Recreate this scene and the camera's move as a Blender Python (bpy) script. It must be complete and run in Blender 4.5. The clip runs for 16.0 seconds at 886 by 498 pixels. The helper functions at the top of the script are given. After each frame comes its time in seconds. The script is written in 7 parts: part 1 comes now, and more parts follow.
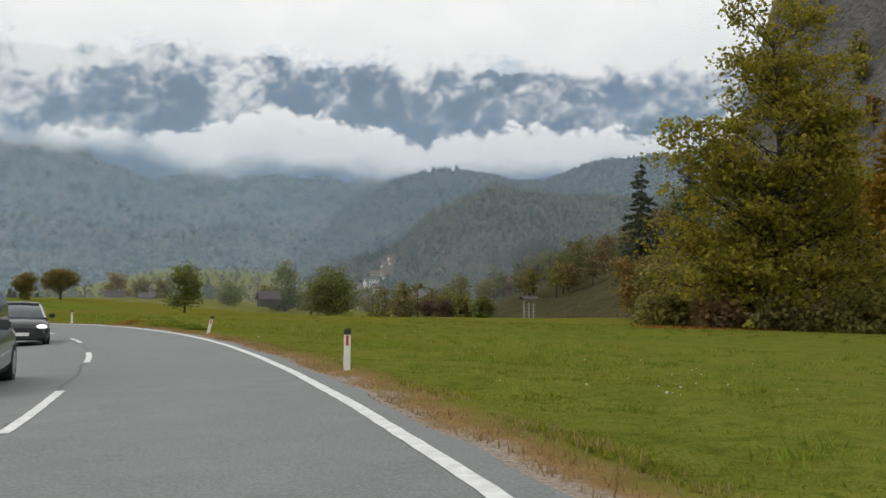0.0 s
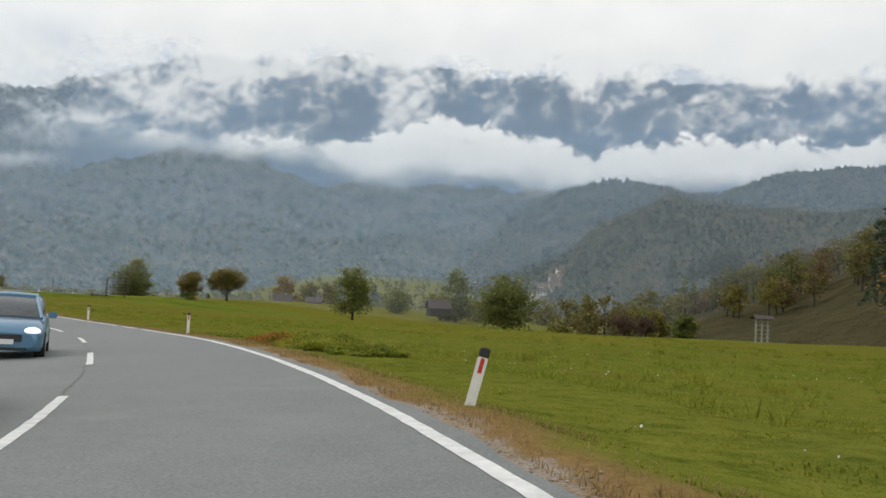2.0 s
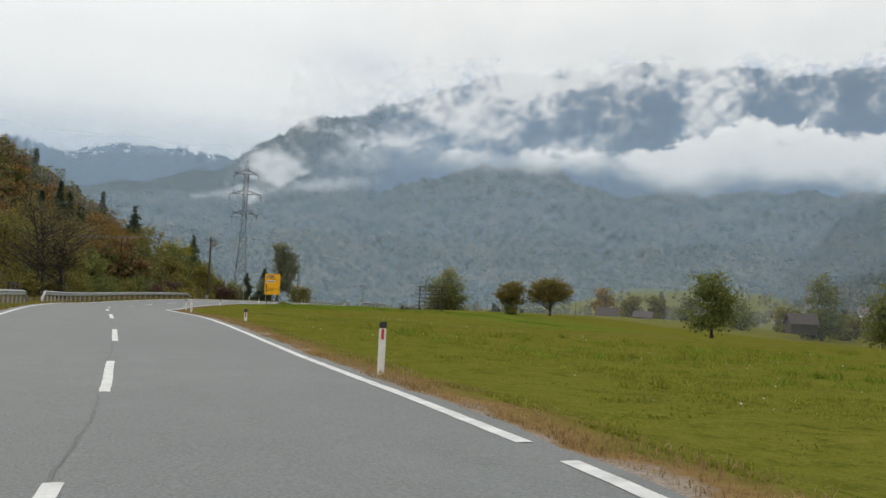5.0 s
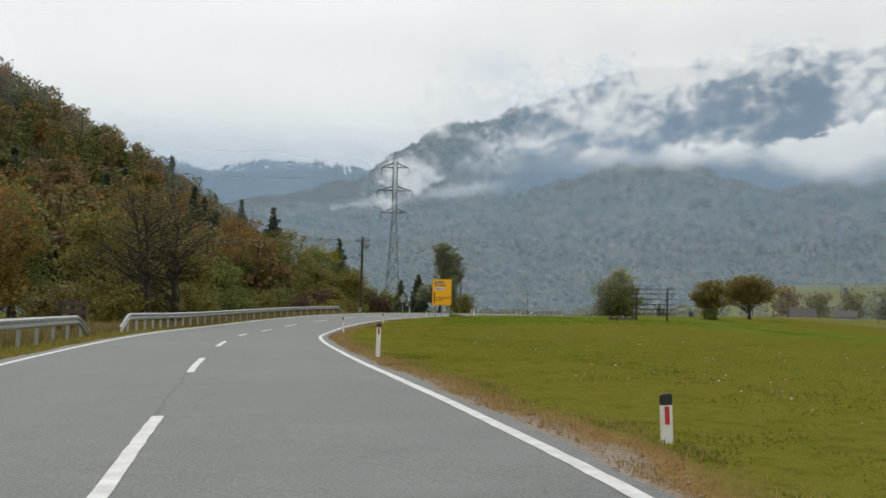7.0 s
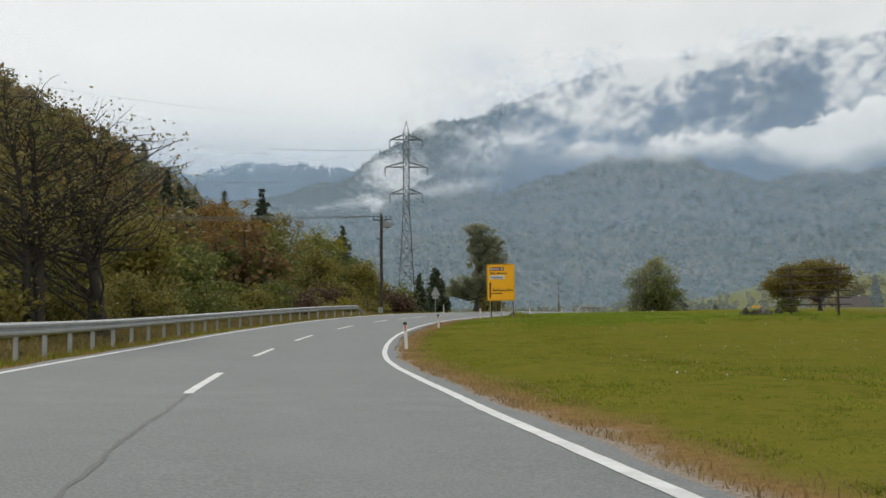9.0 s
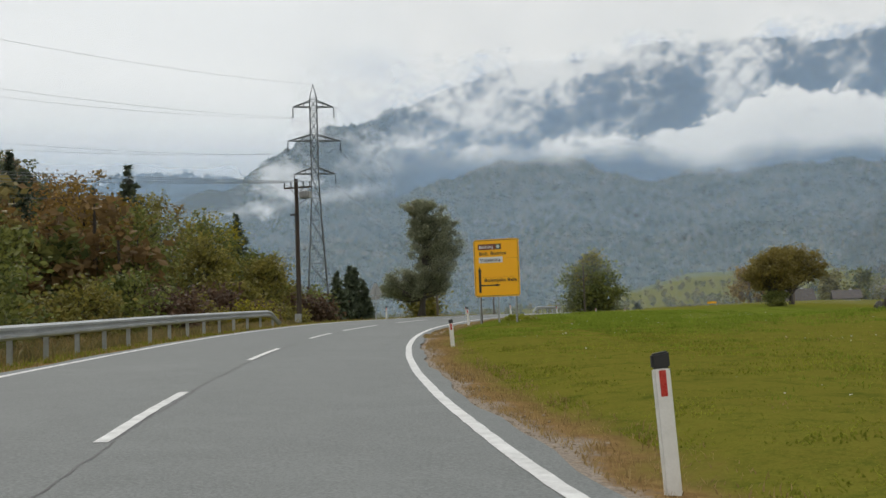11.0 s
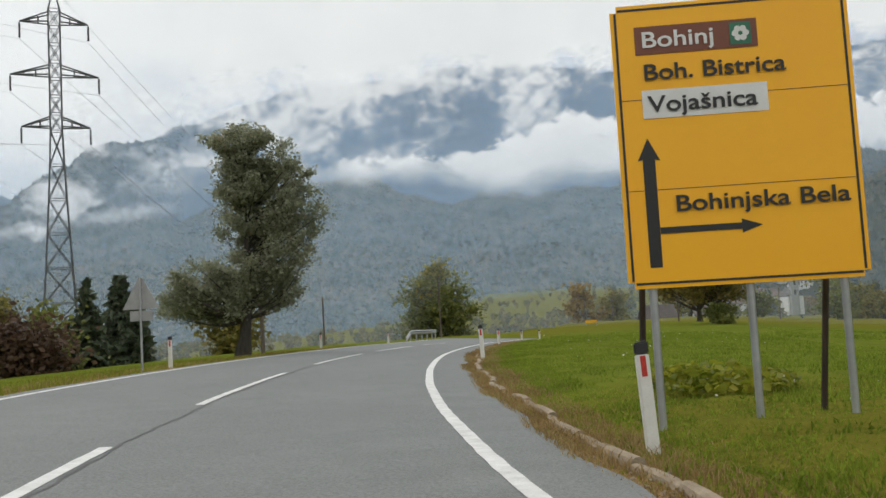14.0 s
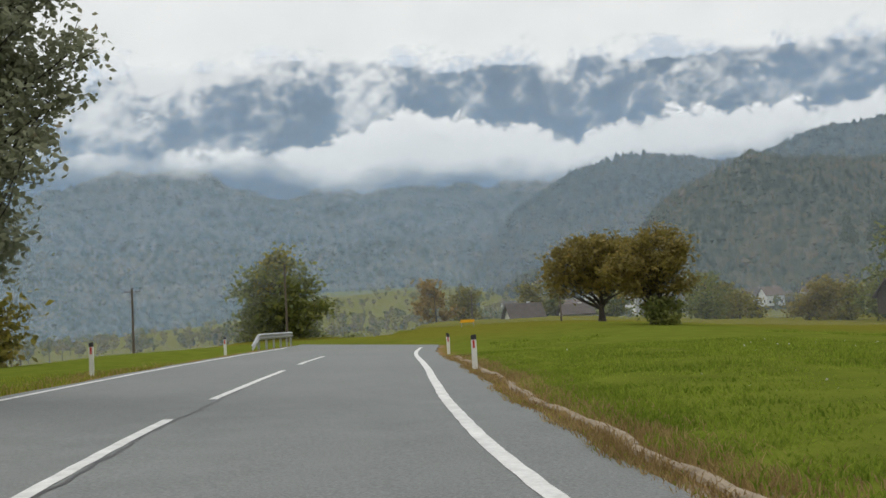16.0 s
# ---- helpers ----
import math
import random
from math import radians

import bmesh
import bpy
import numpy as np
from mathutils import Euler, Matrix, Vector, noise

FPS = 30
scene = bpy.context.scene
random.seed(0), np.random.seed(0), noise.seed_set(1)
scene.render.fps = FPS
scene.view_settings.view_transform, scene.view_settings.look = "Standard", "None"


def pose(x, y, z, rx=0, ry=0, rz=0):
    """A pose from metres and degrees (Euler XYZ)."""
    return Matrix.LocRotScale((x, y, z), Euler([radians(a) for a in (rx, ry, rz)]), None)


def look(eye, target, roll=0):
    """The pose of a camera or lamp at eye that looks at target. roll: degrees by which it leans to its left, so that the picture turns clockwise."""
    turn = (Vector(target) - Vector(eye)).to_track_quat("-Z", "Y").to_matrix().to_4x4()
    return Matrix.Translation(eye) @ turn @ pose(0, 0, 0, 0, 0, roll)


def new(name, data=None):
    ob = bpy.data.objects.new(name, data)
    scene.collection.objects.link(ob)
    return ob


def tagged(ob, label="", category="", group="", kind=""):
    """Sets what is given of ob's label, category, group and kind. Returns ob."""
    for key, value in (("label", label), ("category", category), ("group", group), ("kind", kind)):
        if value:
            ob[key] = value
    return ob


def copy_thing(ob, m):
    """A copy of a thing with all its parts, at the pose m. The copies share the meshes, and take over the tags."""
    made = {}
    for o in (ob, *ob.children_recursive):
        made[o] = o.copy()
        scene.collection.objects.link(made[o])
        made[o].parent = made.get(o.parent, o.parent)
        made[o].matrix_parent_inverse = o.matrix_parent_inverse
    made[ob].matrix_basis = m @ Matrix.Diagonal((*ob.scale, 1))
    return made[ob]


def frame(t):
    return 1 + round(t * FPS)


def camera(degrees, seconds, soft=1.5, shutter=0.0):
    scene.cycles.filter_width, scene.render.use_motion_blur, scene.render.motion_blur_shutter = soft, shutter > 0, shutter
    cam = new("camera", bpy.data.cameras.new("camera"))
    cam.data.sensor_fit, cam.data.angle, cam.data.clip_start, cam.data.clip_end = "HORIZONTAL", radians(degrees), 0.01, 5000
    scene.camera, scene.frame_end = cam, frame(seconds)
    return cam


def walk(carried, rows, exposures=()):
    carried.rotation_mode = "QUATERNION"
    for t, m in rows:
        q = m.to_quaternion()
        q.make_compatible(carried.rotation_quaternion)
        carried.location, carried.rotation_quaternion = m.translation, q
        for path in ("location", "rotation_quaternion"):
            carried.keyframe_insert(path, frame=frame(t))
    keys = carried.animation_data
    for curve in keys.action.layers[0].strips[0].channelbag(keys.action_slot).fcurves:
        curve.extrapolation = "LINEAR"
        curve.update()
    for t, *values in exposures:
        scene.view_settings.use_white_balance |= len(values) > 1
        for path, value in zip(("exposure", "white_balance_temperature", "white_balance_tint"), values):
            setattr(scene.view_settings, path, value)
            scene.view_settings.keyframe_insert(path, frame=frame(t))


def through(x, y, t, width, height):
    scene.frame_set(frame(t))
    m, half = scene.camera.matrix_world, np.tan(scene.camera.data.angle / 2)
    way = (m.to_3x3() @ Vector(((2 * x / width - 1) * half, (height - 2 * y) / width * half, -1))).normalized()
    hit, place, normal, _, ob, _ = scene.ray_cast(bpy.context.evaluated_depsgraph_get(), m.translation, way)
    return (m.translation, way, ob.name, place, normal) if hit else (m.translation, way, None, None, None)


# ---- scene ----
cam = camera(49.61, 16.0)
PATH = [
    (0, (0.000, 0.000, 1.150), (-0.008, 9.985, 1.696), 0.89),
    (0.5, (-1.401, 6.198, 1.080), (-1.871, 16.172, 1.626), 2.11),
    (1, (-3.102, 12.379, 1.033), (-4.062, 22.313, 1.652), 2.85),
    (1.5, (-5.027, 18.538, 0.989), (-6.333, 28.433, 1.609), 3.16),
    (2, (-7.161, 24.617, 0.892), (-8.847, 34.455, 1.515), 2.94),
    (2.5, (-9.666, 30.740, 0.827), (-11.791, 40.490, 1.475), 3.29),
    (3, (-12.558, 36.931, 0.771), (-15.154, 46.566, 1.422), 3.48),
    (3.5, (-15.808, 43.199, 0.676), (-18.888, 52.691, 1.323), 3.12),
    (4, (-19.509, 49.316, 0.548), (-23.077, 58.637, 1.176), 2.80),
    (4.5, (-23.293, 55.140, 0.375), (-27.352, 64.258, 0.999), 2.77),
    (5, (-27.379, 60.568, 0.326), (-31.986, 69.421, 0.955), 2.73),
    (5.2, (-29.113, 62.656, 0.323), (-33.927, 71.399, 0.943), 2.52),
    (7.3, (-50.283, 83.753, 0.756), (-56.147, 91.831, 1.351), 1.36),
    (7.5, (-52.362, 85.724, 0.730), (-58.248, 93.788, 1.292), 1.48),
    (8, (-57.571, 90.633, 0.656), (-63.456, 98.697, 1.255), 0.90),
    (8.2, (-59.642, 92.604, 0.627), (-65.510, 100.679, 1.228), 0.52),
    (10.5, (-82.050, 115.628, 0.390), (-87.090, 124.236, 1.105), -1.51),
    (11, (-86.070, 120.756, 0.395), (-90.787, 129.547, 1.080), -2.06),
    (11.5, (-90.006, 126.019, 0.443), (-94.388, 134.981, 1.139), -2.37),
    (12, (-93.765, 131.405, 0.501), (-97.762, 140.544, 1.216), -2.88),
    (12.5, (-97.278, 136.915, 0.610), (-100.999, 146.169, 1.335), -2.89),
    (13, (-100.454, 142.395, 0.716), (-103.818, 151.781, 1.477), -2.96),
    (13.5, (-103.330, 147.817, 0.813), (-106.369, 157.308, 1.631), -3.27),
    (14, (-105.980, 153.215, 0.912), (-108.706, 162.801, 1.745), -3.21),
    (14.5, (-108.419, 158.565, 0.971), (-110.759, 168.252, 1.791), -2.61),
    (15, (-110.573, 163.926, 1.040), (-112.540, 173.700, 1.814), -2.97),
    (15.5, (-112.447, 169.402, 1.120), (-113.938, 179.262, 1.868), -3.29),
    (16, (-114.075, 174.970, 1.174), (-115.088, 184.892, 1.906), -3.12),
]
EXPOSURES = [(0, 0.08), (1.5, 0.10), (5, 0.06), (8, 0.08), (10.5, 0.02), (11.5, 0.03), (12.5, 0.12), (13.5, 0.12), (15, 0.18), (16, 0.14)]
walk(cam, [(t, look(eye, target, roll)) for t, eye, target, roll in PATH], EXPOSURES)

# ---------------------------------------------------------------- light and sky
SUN_EL, SUN_AZ = 42.0, 62.0
sun = new("sun", bpy.data.lights.new("sun", "SUN"))
sun.data.energy, sun.data.angle, sun.data.color = 0.7, radians(25), (1.0, 0.97, 0.93)
sun.matrix_world = look((0, 0, 50), (50 * math.sin(radians(SUN_AZ)), -50 * math.cos(radians(SUN_AZ)), 50 - 50 * math.tan(radians(SUN_EL))))
tagged(sun, "weak sun behind a closed cloud cover", "sun", kind="structure")
world = bpy.data.worlds.new("overcast_sky")
scene.world = world
world.use_nodes = True
wn, wl = world.node_tree.nodes, world.node_tree.links
wn.clear()


def wnode(kind, **values):
    n = wn.new(kind)
    for k, v in values.items():
        n.inputs[k].default_value = v
    return n


sky = wn.new("ShaderNodeTexSky")
sky.sky_type, sky.sun_disc = "NISHITA", False
sky.sun_elevation, sky.sun_rotation = radians(SUN_EL), radians(-SUN_AZ)
coord = wn.new("ShaderNodeTexCoord")
wmap = wn.new("ShaderNodeMapping")
wmap.inputs["Scale"].default_value = (1.8, 1.8, 3.6)
wl.new(coord.outputs["Generated"], wmap.inputs["Vector"])
wnoise = wnode("ShaderNodeTexNoise", Scale=1.3, Detail=7.0, Roughness=0.52, Distortion=0.5)
wl.new(wmap.outputs[0], wnoise.inputs["Vector"])
wramp = wn.new("ShaderNodeValToRGB")
wramp.color_ramp.elements[0].position, wramp.color_ramp.elements[0].color = 0.30, (0.89, 0.897, 0.886, 1)
wramp.color_ramp.elements[1].position, wramp.color_ramp.elements[1].color = 0.62, (0.965, 0.97, 0.956, 1)
wl.new(wnoise.outputs["Fac"], wramp.inputs[0])
wsep = wn.new("ShaderNodeSeparateXYZ")
wl.new(coord.outputs["Generated"], wsep.inputs[0])
wup = wnode("ShaderNodeMapRange", **{"From Min": 0.25, "From Max": 0.9, "To Min": 1.0, "To Max": 1.02})
wl.new(wsep.outputs["Z"], wup.inputs["Value"])
wscale = wn.new("ShaderNodeVectorMath")
wscale.operation = "SCALE"
wl.new(wramp.outputs[0], wscale.inputs[0])
wdot = wn.new("ShaderNodeVectorMath")
wdot.operation = "DOT_PRODUCT"
wdot.inputs[1].default_value = (-math.sin(radians(58)) * math.cos(radians(22)), math.cos(radians(58)) * math.cos(radians(22)), math.sin(radians(22)))
wl.new(coord.outputs["Generated"], wdot.inputs[0])
wglow = wnode("ShaderNodeMapRange", **{"From Min": 0.90, "From Max": 1.0, "To Min": 0.0, "To Max": 0.04})
wl.new(wdot.outputs["Value"], wglow.inputs["Value"])
wsum = wn.new("ShaderNodeMath")
wl.new(wup.outputs[0], wsum.inputs[0])
wl.new(wglow.outputs[0], wsum.inputs[1])
wl.new(wsum.outputs[0], wscale.inputs["Scale"])
bg_sky, bg_cloud, bg_mix = wnode("ShaderNodeBackground", Strength=0.10), wnode("ShaderNodeBackground", Strength=1.0), wnode("ShaderNodeMixShader", Fac=0.93)
wl.new(sky.outputs[0], bg_sky.inputs["Color"])
wl.new(wscale.outputs[0], bg_cloud.inputs["Color"])
wl.new(bg_sky.outputs[0], bg_mix.inputs[1])
wl.new(bg_cloud.outputs[0], bg_mix.inputs[2])
wl.new(bg_mix.outputs[0], wn.new("ShaderNodeOutputWorld").inputs[0])


# ---------------------------------------------------------------- materials
def start_material(name, roughness=0.8, metallic=0.0):
    m = bpy.data.materials.new(name)
    m.use_nodes = True
    b = m.node_tree.nodes["Principled BSDF"]
    b.inputs["Roughness"].default_value, b.inputs["Metallic"].default_value = roughness, metallic
    return m, m.node_tree.nodes, m.node_tree.links, b


def noise_node(nt, links, scale, detail=4.0, rough=0.55, vector=None, stretch=None, distortion=0.0):
    n = nt.new("ShaderNodeTexNoise")
    n.inputs["Scale"].default_value, n.inputs["Detail"].default_value, n.inputs["Roughness"].default_value = scale, detail, rough
    n.inputs["Distortion"].default_value = distortion
    if vector is None:
        vector = nt.new("ShaderNodeTexCoord").outputs["Object"]
    if stretch:
        mp = nt.new("ShaderNodeMapping")
        mp.inputs["Scale"].default_value = stretch
        links.new(vector, mp.inputs["Vector"])
        vector = mp.outputs[0]
    links.new(vector, n.inputs["Vector"])
    return n.outputs["Fac"]


def ramp_node(nt, links, value, stops):
    r = nt.new("ShaderNodeValToRGB")
    e = r.color_ramp.elements
    while len(e) < len(stops):
        e.new(0.5)
    for k, (p, c) in zip(e, stops):
        k.position, k.color = p, (*c, 1)
    links.new(value, r.inputs[0])
    return r.outputs[0]


def mix_node(nt, links, fac, a, b, blend="MIX"):
    n = nt.new("ShaderNodeMix")
    n.data_type, n.blend_type = "RGBA", blend
    for socket, v in ((n.inputs[0], fac), (n.inputs[6], a), (n.inputs[7], b)):
        if isinstance(v, (int, float)):
            socket.default_value = v
        elif isinstance(v, tuple):
            socket.default_value = (*v, 1)
        else:
            links.new(v, socket)
    return n.outputs[2]


def math_node(nt, links, op, a, b=0.0, clamp=False):
    n = nt.new("ShaderNodeMath")
    n.operation, n.use_clamp = op, clamp
    for socket, v in zip(n.inputs, (a, b)):
        if isinstance(v, (int, float)):
            socket.default_value = v
        else:
            links.new(v, socket)
    return n.outputs[0]


def range_node(nt, links, v, a, b, c=0.0, d=1.0, smooth=False):
    n = nt.new("ShaderNodeMapRange")
    n.interpolation_type = "SMOOTHSTEP" if smooth else "LINEAR"
    links.new(v, n.inputs["Value"])
    for key, w in (("From Min", a), ("From Max", b), ("To Min", c), ("To Max", d)):
        n.inputs[key].default_value = w
    return n.outputs[0]


def bump_to(nt, links, b, height, strength, distance=0.02):
    n = nt.new("ShaderNodeBump")
    n.inputs["Strength"].default_value, n.inputs["Distance"].default_value = strength, distance
    links.new(height, n.inputs["Height"])
    links.new(n.outputs[0], b.inputs["Normal"])


def plain(name, a, c, scale=3.0, roughness=0.7, metallic=0.0, bump=0.25, distance=0.01, stretch=None, fine=9.0):
    """A surface of two tones with stains and a finer grain."""
    m, nt, links, b = start_material(name, roughness, metallic)
    big, small = noise_node(nt, links, scale, stretch=stretch), noise_node(nt, links, scale * fine, stretch=stretch)
    both = math_node(nt, links, "ADD", math_node(nt, links, "MULTIPLY", big, 0.65), math_node(nt, links, "MULTIPLY", small, 0.35))
    links.new(ramp_node(nt, links, both, [(0.33, a), (0.67, c)]), b.inputs["Base Color"])
    links.new(range_node(nt, links, small, 0.2, 0.8, max(roughness - 0.12, 0), min(roughness + 0.12, 1)), b.inputs["Roughness"])
    bump_to(nt, links, b, small, bump, distance)
    return m


def leaf_material(name, a, c, through=0.35, roughness=0.55, worn=None):
    """Leaves: each one has its own tone between a and c; whole boughs vary too."""
    m, nt, links, b = start_material(name, roughness)
    b.inputs["Specular IOR Level"].default_value = 0.3 if roughness < 0.8 else 0.03
    own = nt.new("ShaderNodeNewGeometry").outputs["Random Per Island"]
    bough = noise_node(nt, links, 0.55, 3.0)
    both = math_node(nt, links, "ADD", math_node(nt, links, "MULTIPLY", own, 0.34), math_node(nt, links, "MULTIPLY", bough, 0.66))
    stops = [(0.31, a), (0.63, c)] + ([(0.76, worn)] if worn else [])
    col = ramp_node(nt, links, both, stops)
    links.new(col, b.inputs["Base Color"])
    t = nt.new("ShaderNodeBsdfTranslucent")
    links.new(col, t.inputs["Color"])
    s = nt.new("ShaderNodeMixShader")
    s.inputs[0].default_value = through
    links.new(b.outputs[0], s.inputs[1])
    links.new(t.outputs[0], s.inputs[2])
    links.new(s.outputs[0], nt["Material Output"].inputs[0])
    return m


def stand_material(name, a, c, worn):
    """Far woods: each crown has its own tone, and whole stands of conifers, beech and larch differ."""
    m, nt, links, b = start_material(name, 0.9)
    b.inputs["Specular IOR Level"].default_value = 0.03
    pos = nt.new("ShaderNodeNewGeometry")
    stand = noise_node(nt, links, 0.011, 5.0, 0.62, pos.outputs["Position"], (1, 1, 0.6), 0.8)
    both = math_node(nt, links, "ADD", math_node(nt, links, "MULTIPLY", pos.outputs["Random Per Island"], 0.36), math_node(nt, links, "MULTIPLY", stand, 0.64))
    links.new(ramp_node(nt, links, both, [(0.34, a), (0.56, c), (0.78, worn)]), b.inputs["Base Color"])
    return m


def asphalt_material():
    m, nt, links, b = start_material("asphalt", 0.8)
    grain, patch, wide = noise_node(nt, links, 38.0, 4.0, 0.8), noise_node(nt, links, 1.3, 6.0, 0.6), noise_node(nt, links, 0.16, 3.0)
    stone = nt.new("ShaderNodeTexVoronoi")
    stone.inputs["Scale"].default_value = 70.0
    links.new(nt.new("ShaderNodeTexCoord").outputs["Object"], stone.inputs["Vector"])
    lat = nt.new("ShaderNodeAttribute")
    lat.attribute_name = "lateral"
    wear = math_node(nt, links, "ABSOLUTE", math_node(nt, links, "SUBTRACT", math_node(nt, links, "ABSOLUTE", lat.outputs["Fac"]), 1.7))
    track = range_node(nt, links, wear, 0.35, 1.0, 1.0, 0.0, True)
    col = ramp_node(nt, links, patch, [(0.25, (0.108, 0.118, 0.113)), (0.75, (0.184, 0.197, 0.190))])
    col = mix_node(nt, links, math_node(nt, links, "MULTIPLY", track, 0.10), col, (0.20, 0.207, 0.203))
    col = mix_node(nt, links, math_node(nt, links, "MULTIPLY", range_node(nt, links, wide, 0.40, 0.65), 0.40), col, (0.116, 0.124, 0.121))
    col = mix_node(nt, links, math_node(nt, links, "MULTIPLY", range_node(nt, links, grain, 0.46, 0.70), 0.60), col, (0.285, 0.295, 0.285))
    col = mix_node(nt, links, math_node(nt, links, "MULTIPLY", range_node(nt, links, grain, 0.46, 0.30), 0.55), col, (0.055, 0.060, 0.058))
    links.new(col, b.inputs["Base Color"])
    links.new(range_node(nt, links, patch, 0.2, 0.8, 0.68, 0.86), b.inputs["Roughness"])
    bump_to(nt, links, b, stone.outputs["Distance"], 0.35, 0.006)
    return m


def ground_material(name, verge):
    """Meadow; on the verge the strip along the asphalt is gravel, then withered grass."""
    m, nt, links, b = start_material(name, 0.9)
    b.inputs["Specular IOR Level"].default_value = 0.0
    fine, mid, wide = noise_node(nt, links, 9.0, 5.0, 0.65), noise_node(nt, links, 0.7, 5.0, 0.6), noise_node(nt, links, 0.035, 4.0, 0.5)
    green = ramp_node(nt, links, mid, [(0.25, (0.074, 0.093, 0.016)), (0.75, (0.171, 0.182, 0.027))])
    green = mix_node(nt, links, range_node(nt, links, wide, 0.42, 0.66, 0.0, 0.75), green, (0.171, 0.161, 0.027))
    green = mix_node(nt, links, math_node(nt, links, "MULTIPLY", range_node(nt, links, fine, 0.35, 0.7), 0.50), green, (0.041, 0.061, 0.007))
    blade = noise_node(nt, links, 34.0, 3.0, 0.7)
    green = mix_node(nt, links, math_node(nt, links, "MULTIPLY", range_node(nt, links, blade, 0.45, 0.68), 0.55), green, (0.234, 0.240, 0.039))
    green = mix_node(nt, links, math_node(nt, links, "MULTIPLY", range_node(nt, links, blade, 0.46, 0.30), 0.60), green, (0.036, 0.054, 0.008))
    clump = noise_node(nt, links, 2.1, 7.0, 0.72, None, None, 0.4)
    green = mix_node(nt, links, math_node(nt, links, "MULTIPLY", range_node(nt, links, clump, 0.50, 0.68), 0.42), green, (0.205, 0.195, 0.042))
    green = mix_node(nt, links, math_node(nt, links, "MULTIPLY", range_node(nt, links, clump, 0.48, 0.33), 0.65), green, (0.040, 0.062, 0.008))
    part_y = nt.new("ShaderNodeSeparateXYZ")
    links.new(nt.new("ShaderNodeNewGeometry").outputs["Position"], part_y.inputs[0])
    lush = math_node(nt, links, "ADD", part_y.outputs["Y"], math_node(nt, links, "MULTIPLY", wide, 40.0))
    lush_band = math_node(nt, links, "MULTIPLY", range_node(nt, links, lush, 176, 186, 0.0, 0.7, True), range_node(nt, links, lush, 255, 285, 1.0, 0.0, True))
    mown = math_node(nt, links, "MULTIPLY", range_node(nt, links, lush, 85, 125, 0.0, 0.55, True), range_node(nt, links, clump, 0.36, 0.62, 0.35, 1.25))
    green = mix_node(nt, links, mown, green, (0.160, 0.138, 0.023))
    green = mix_node(nt, links, lush_band, green, ramp_node(nt, links, mid, [(0.28, (0.077, 0.114, 0.017)), (0.72, (0.155, 0.199, 0.027))]))
    if verge:
        lat = nt.new("ShaderNodeAttribute")
        lat.attribute_name = "lateral"
        out = math_node(nt, links, "ADD", lat.outputs["Fac"], math_node(nt, links, "MULTIPLY", math_node(nt, links, "SUBTRACT", mid, 0.5), 1.5))
        out = math_node(nt, links, "ADD", out, math_node(nt, links, "MULTIPLY", math_node(nt, links, "SUBTRACT", fine, 0.5), 0.5))
        dry = ramp_node(nt, links, fine, [(0.3, (0.150, 0.088, 0.036)), (0.7, (0.30, 0.195, 0.085))])
        stone = ramp_node(nt, links, noise_node(nt, links, 24.0, 4.0, 0.7), [(0.3, (0.165, 0.135, 0.105)), (0.7, (0.42, 0.36, 0.30))])
        green = mix_node(nt, links, range_node(nt, links, out, 0.35, 1.15, 1.0, 0.0, True), green, dry)
        green = mix_node(nt, links, range_node(nt, links, out, 0.10, 0.42, 1.0, 0.0, True), green, stone)
    links.new(green, b.inputs["Base Color"])
    bump_to(nt, links, b, fine, 0.8, 0.05)
    return m


def forest_floor_material(name, a, c):
    m, nt, links, b = start_material(name, 0.95)
    b.inputs["Specular IOR Level"].default_value = 0.05
    tree, stand = noise_node(nt, links, 0.10, 5.0, 0.7), noise_node(nt, links, 0.006, 4.0, 0.6)
    col = ramp_node(nt, links, tree, [(0.3, a), (0.7, c)])
    col = mix_node(nt, links, range_node(nt, links, stand, 0.45, 0.7, 0.0, 0.6), col, a)
    links.new(col, b.inputs["Base Color"])
    bump_to(nt, links, b, tree, 1.0, 6.0)
    return m


def attribute_node(nt, name):
    n = nt.new("ShaderNodeAttribute")
    n.attribute_name = name
    return n.outputs["Fac"]


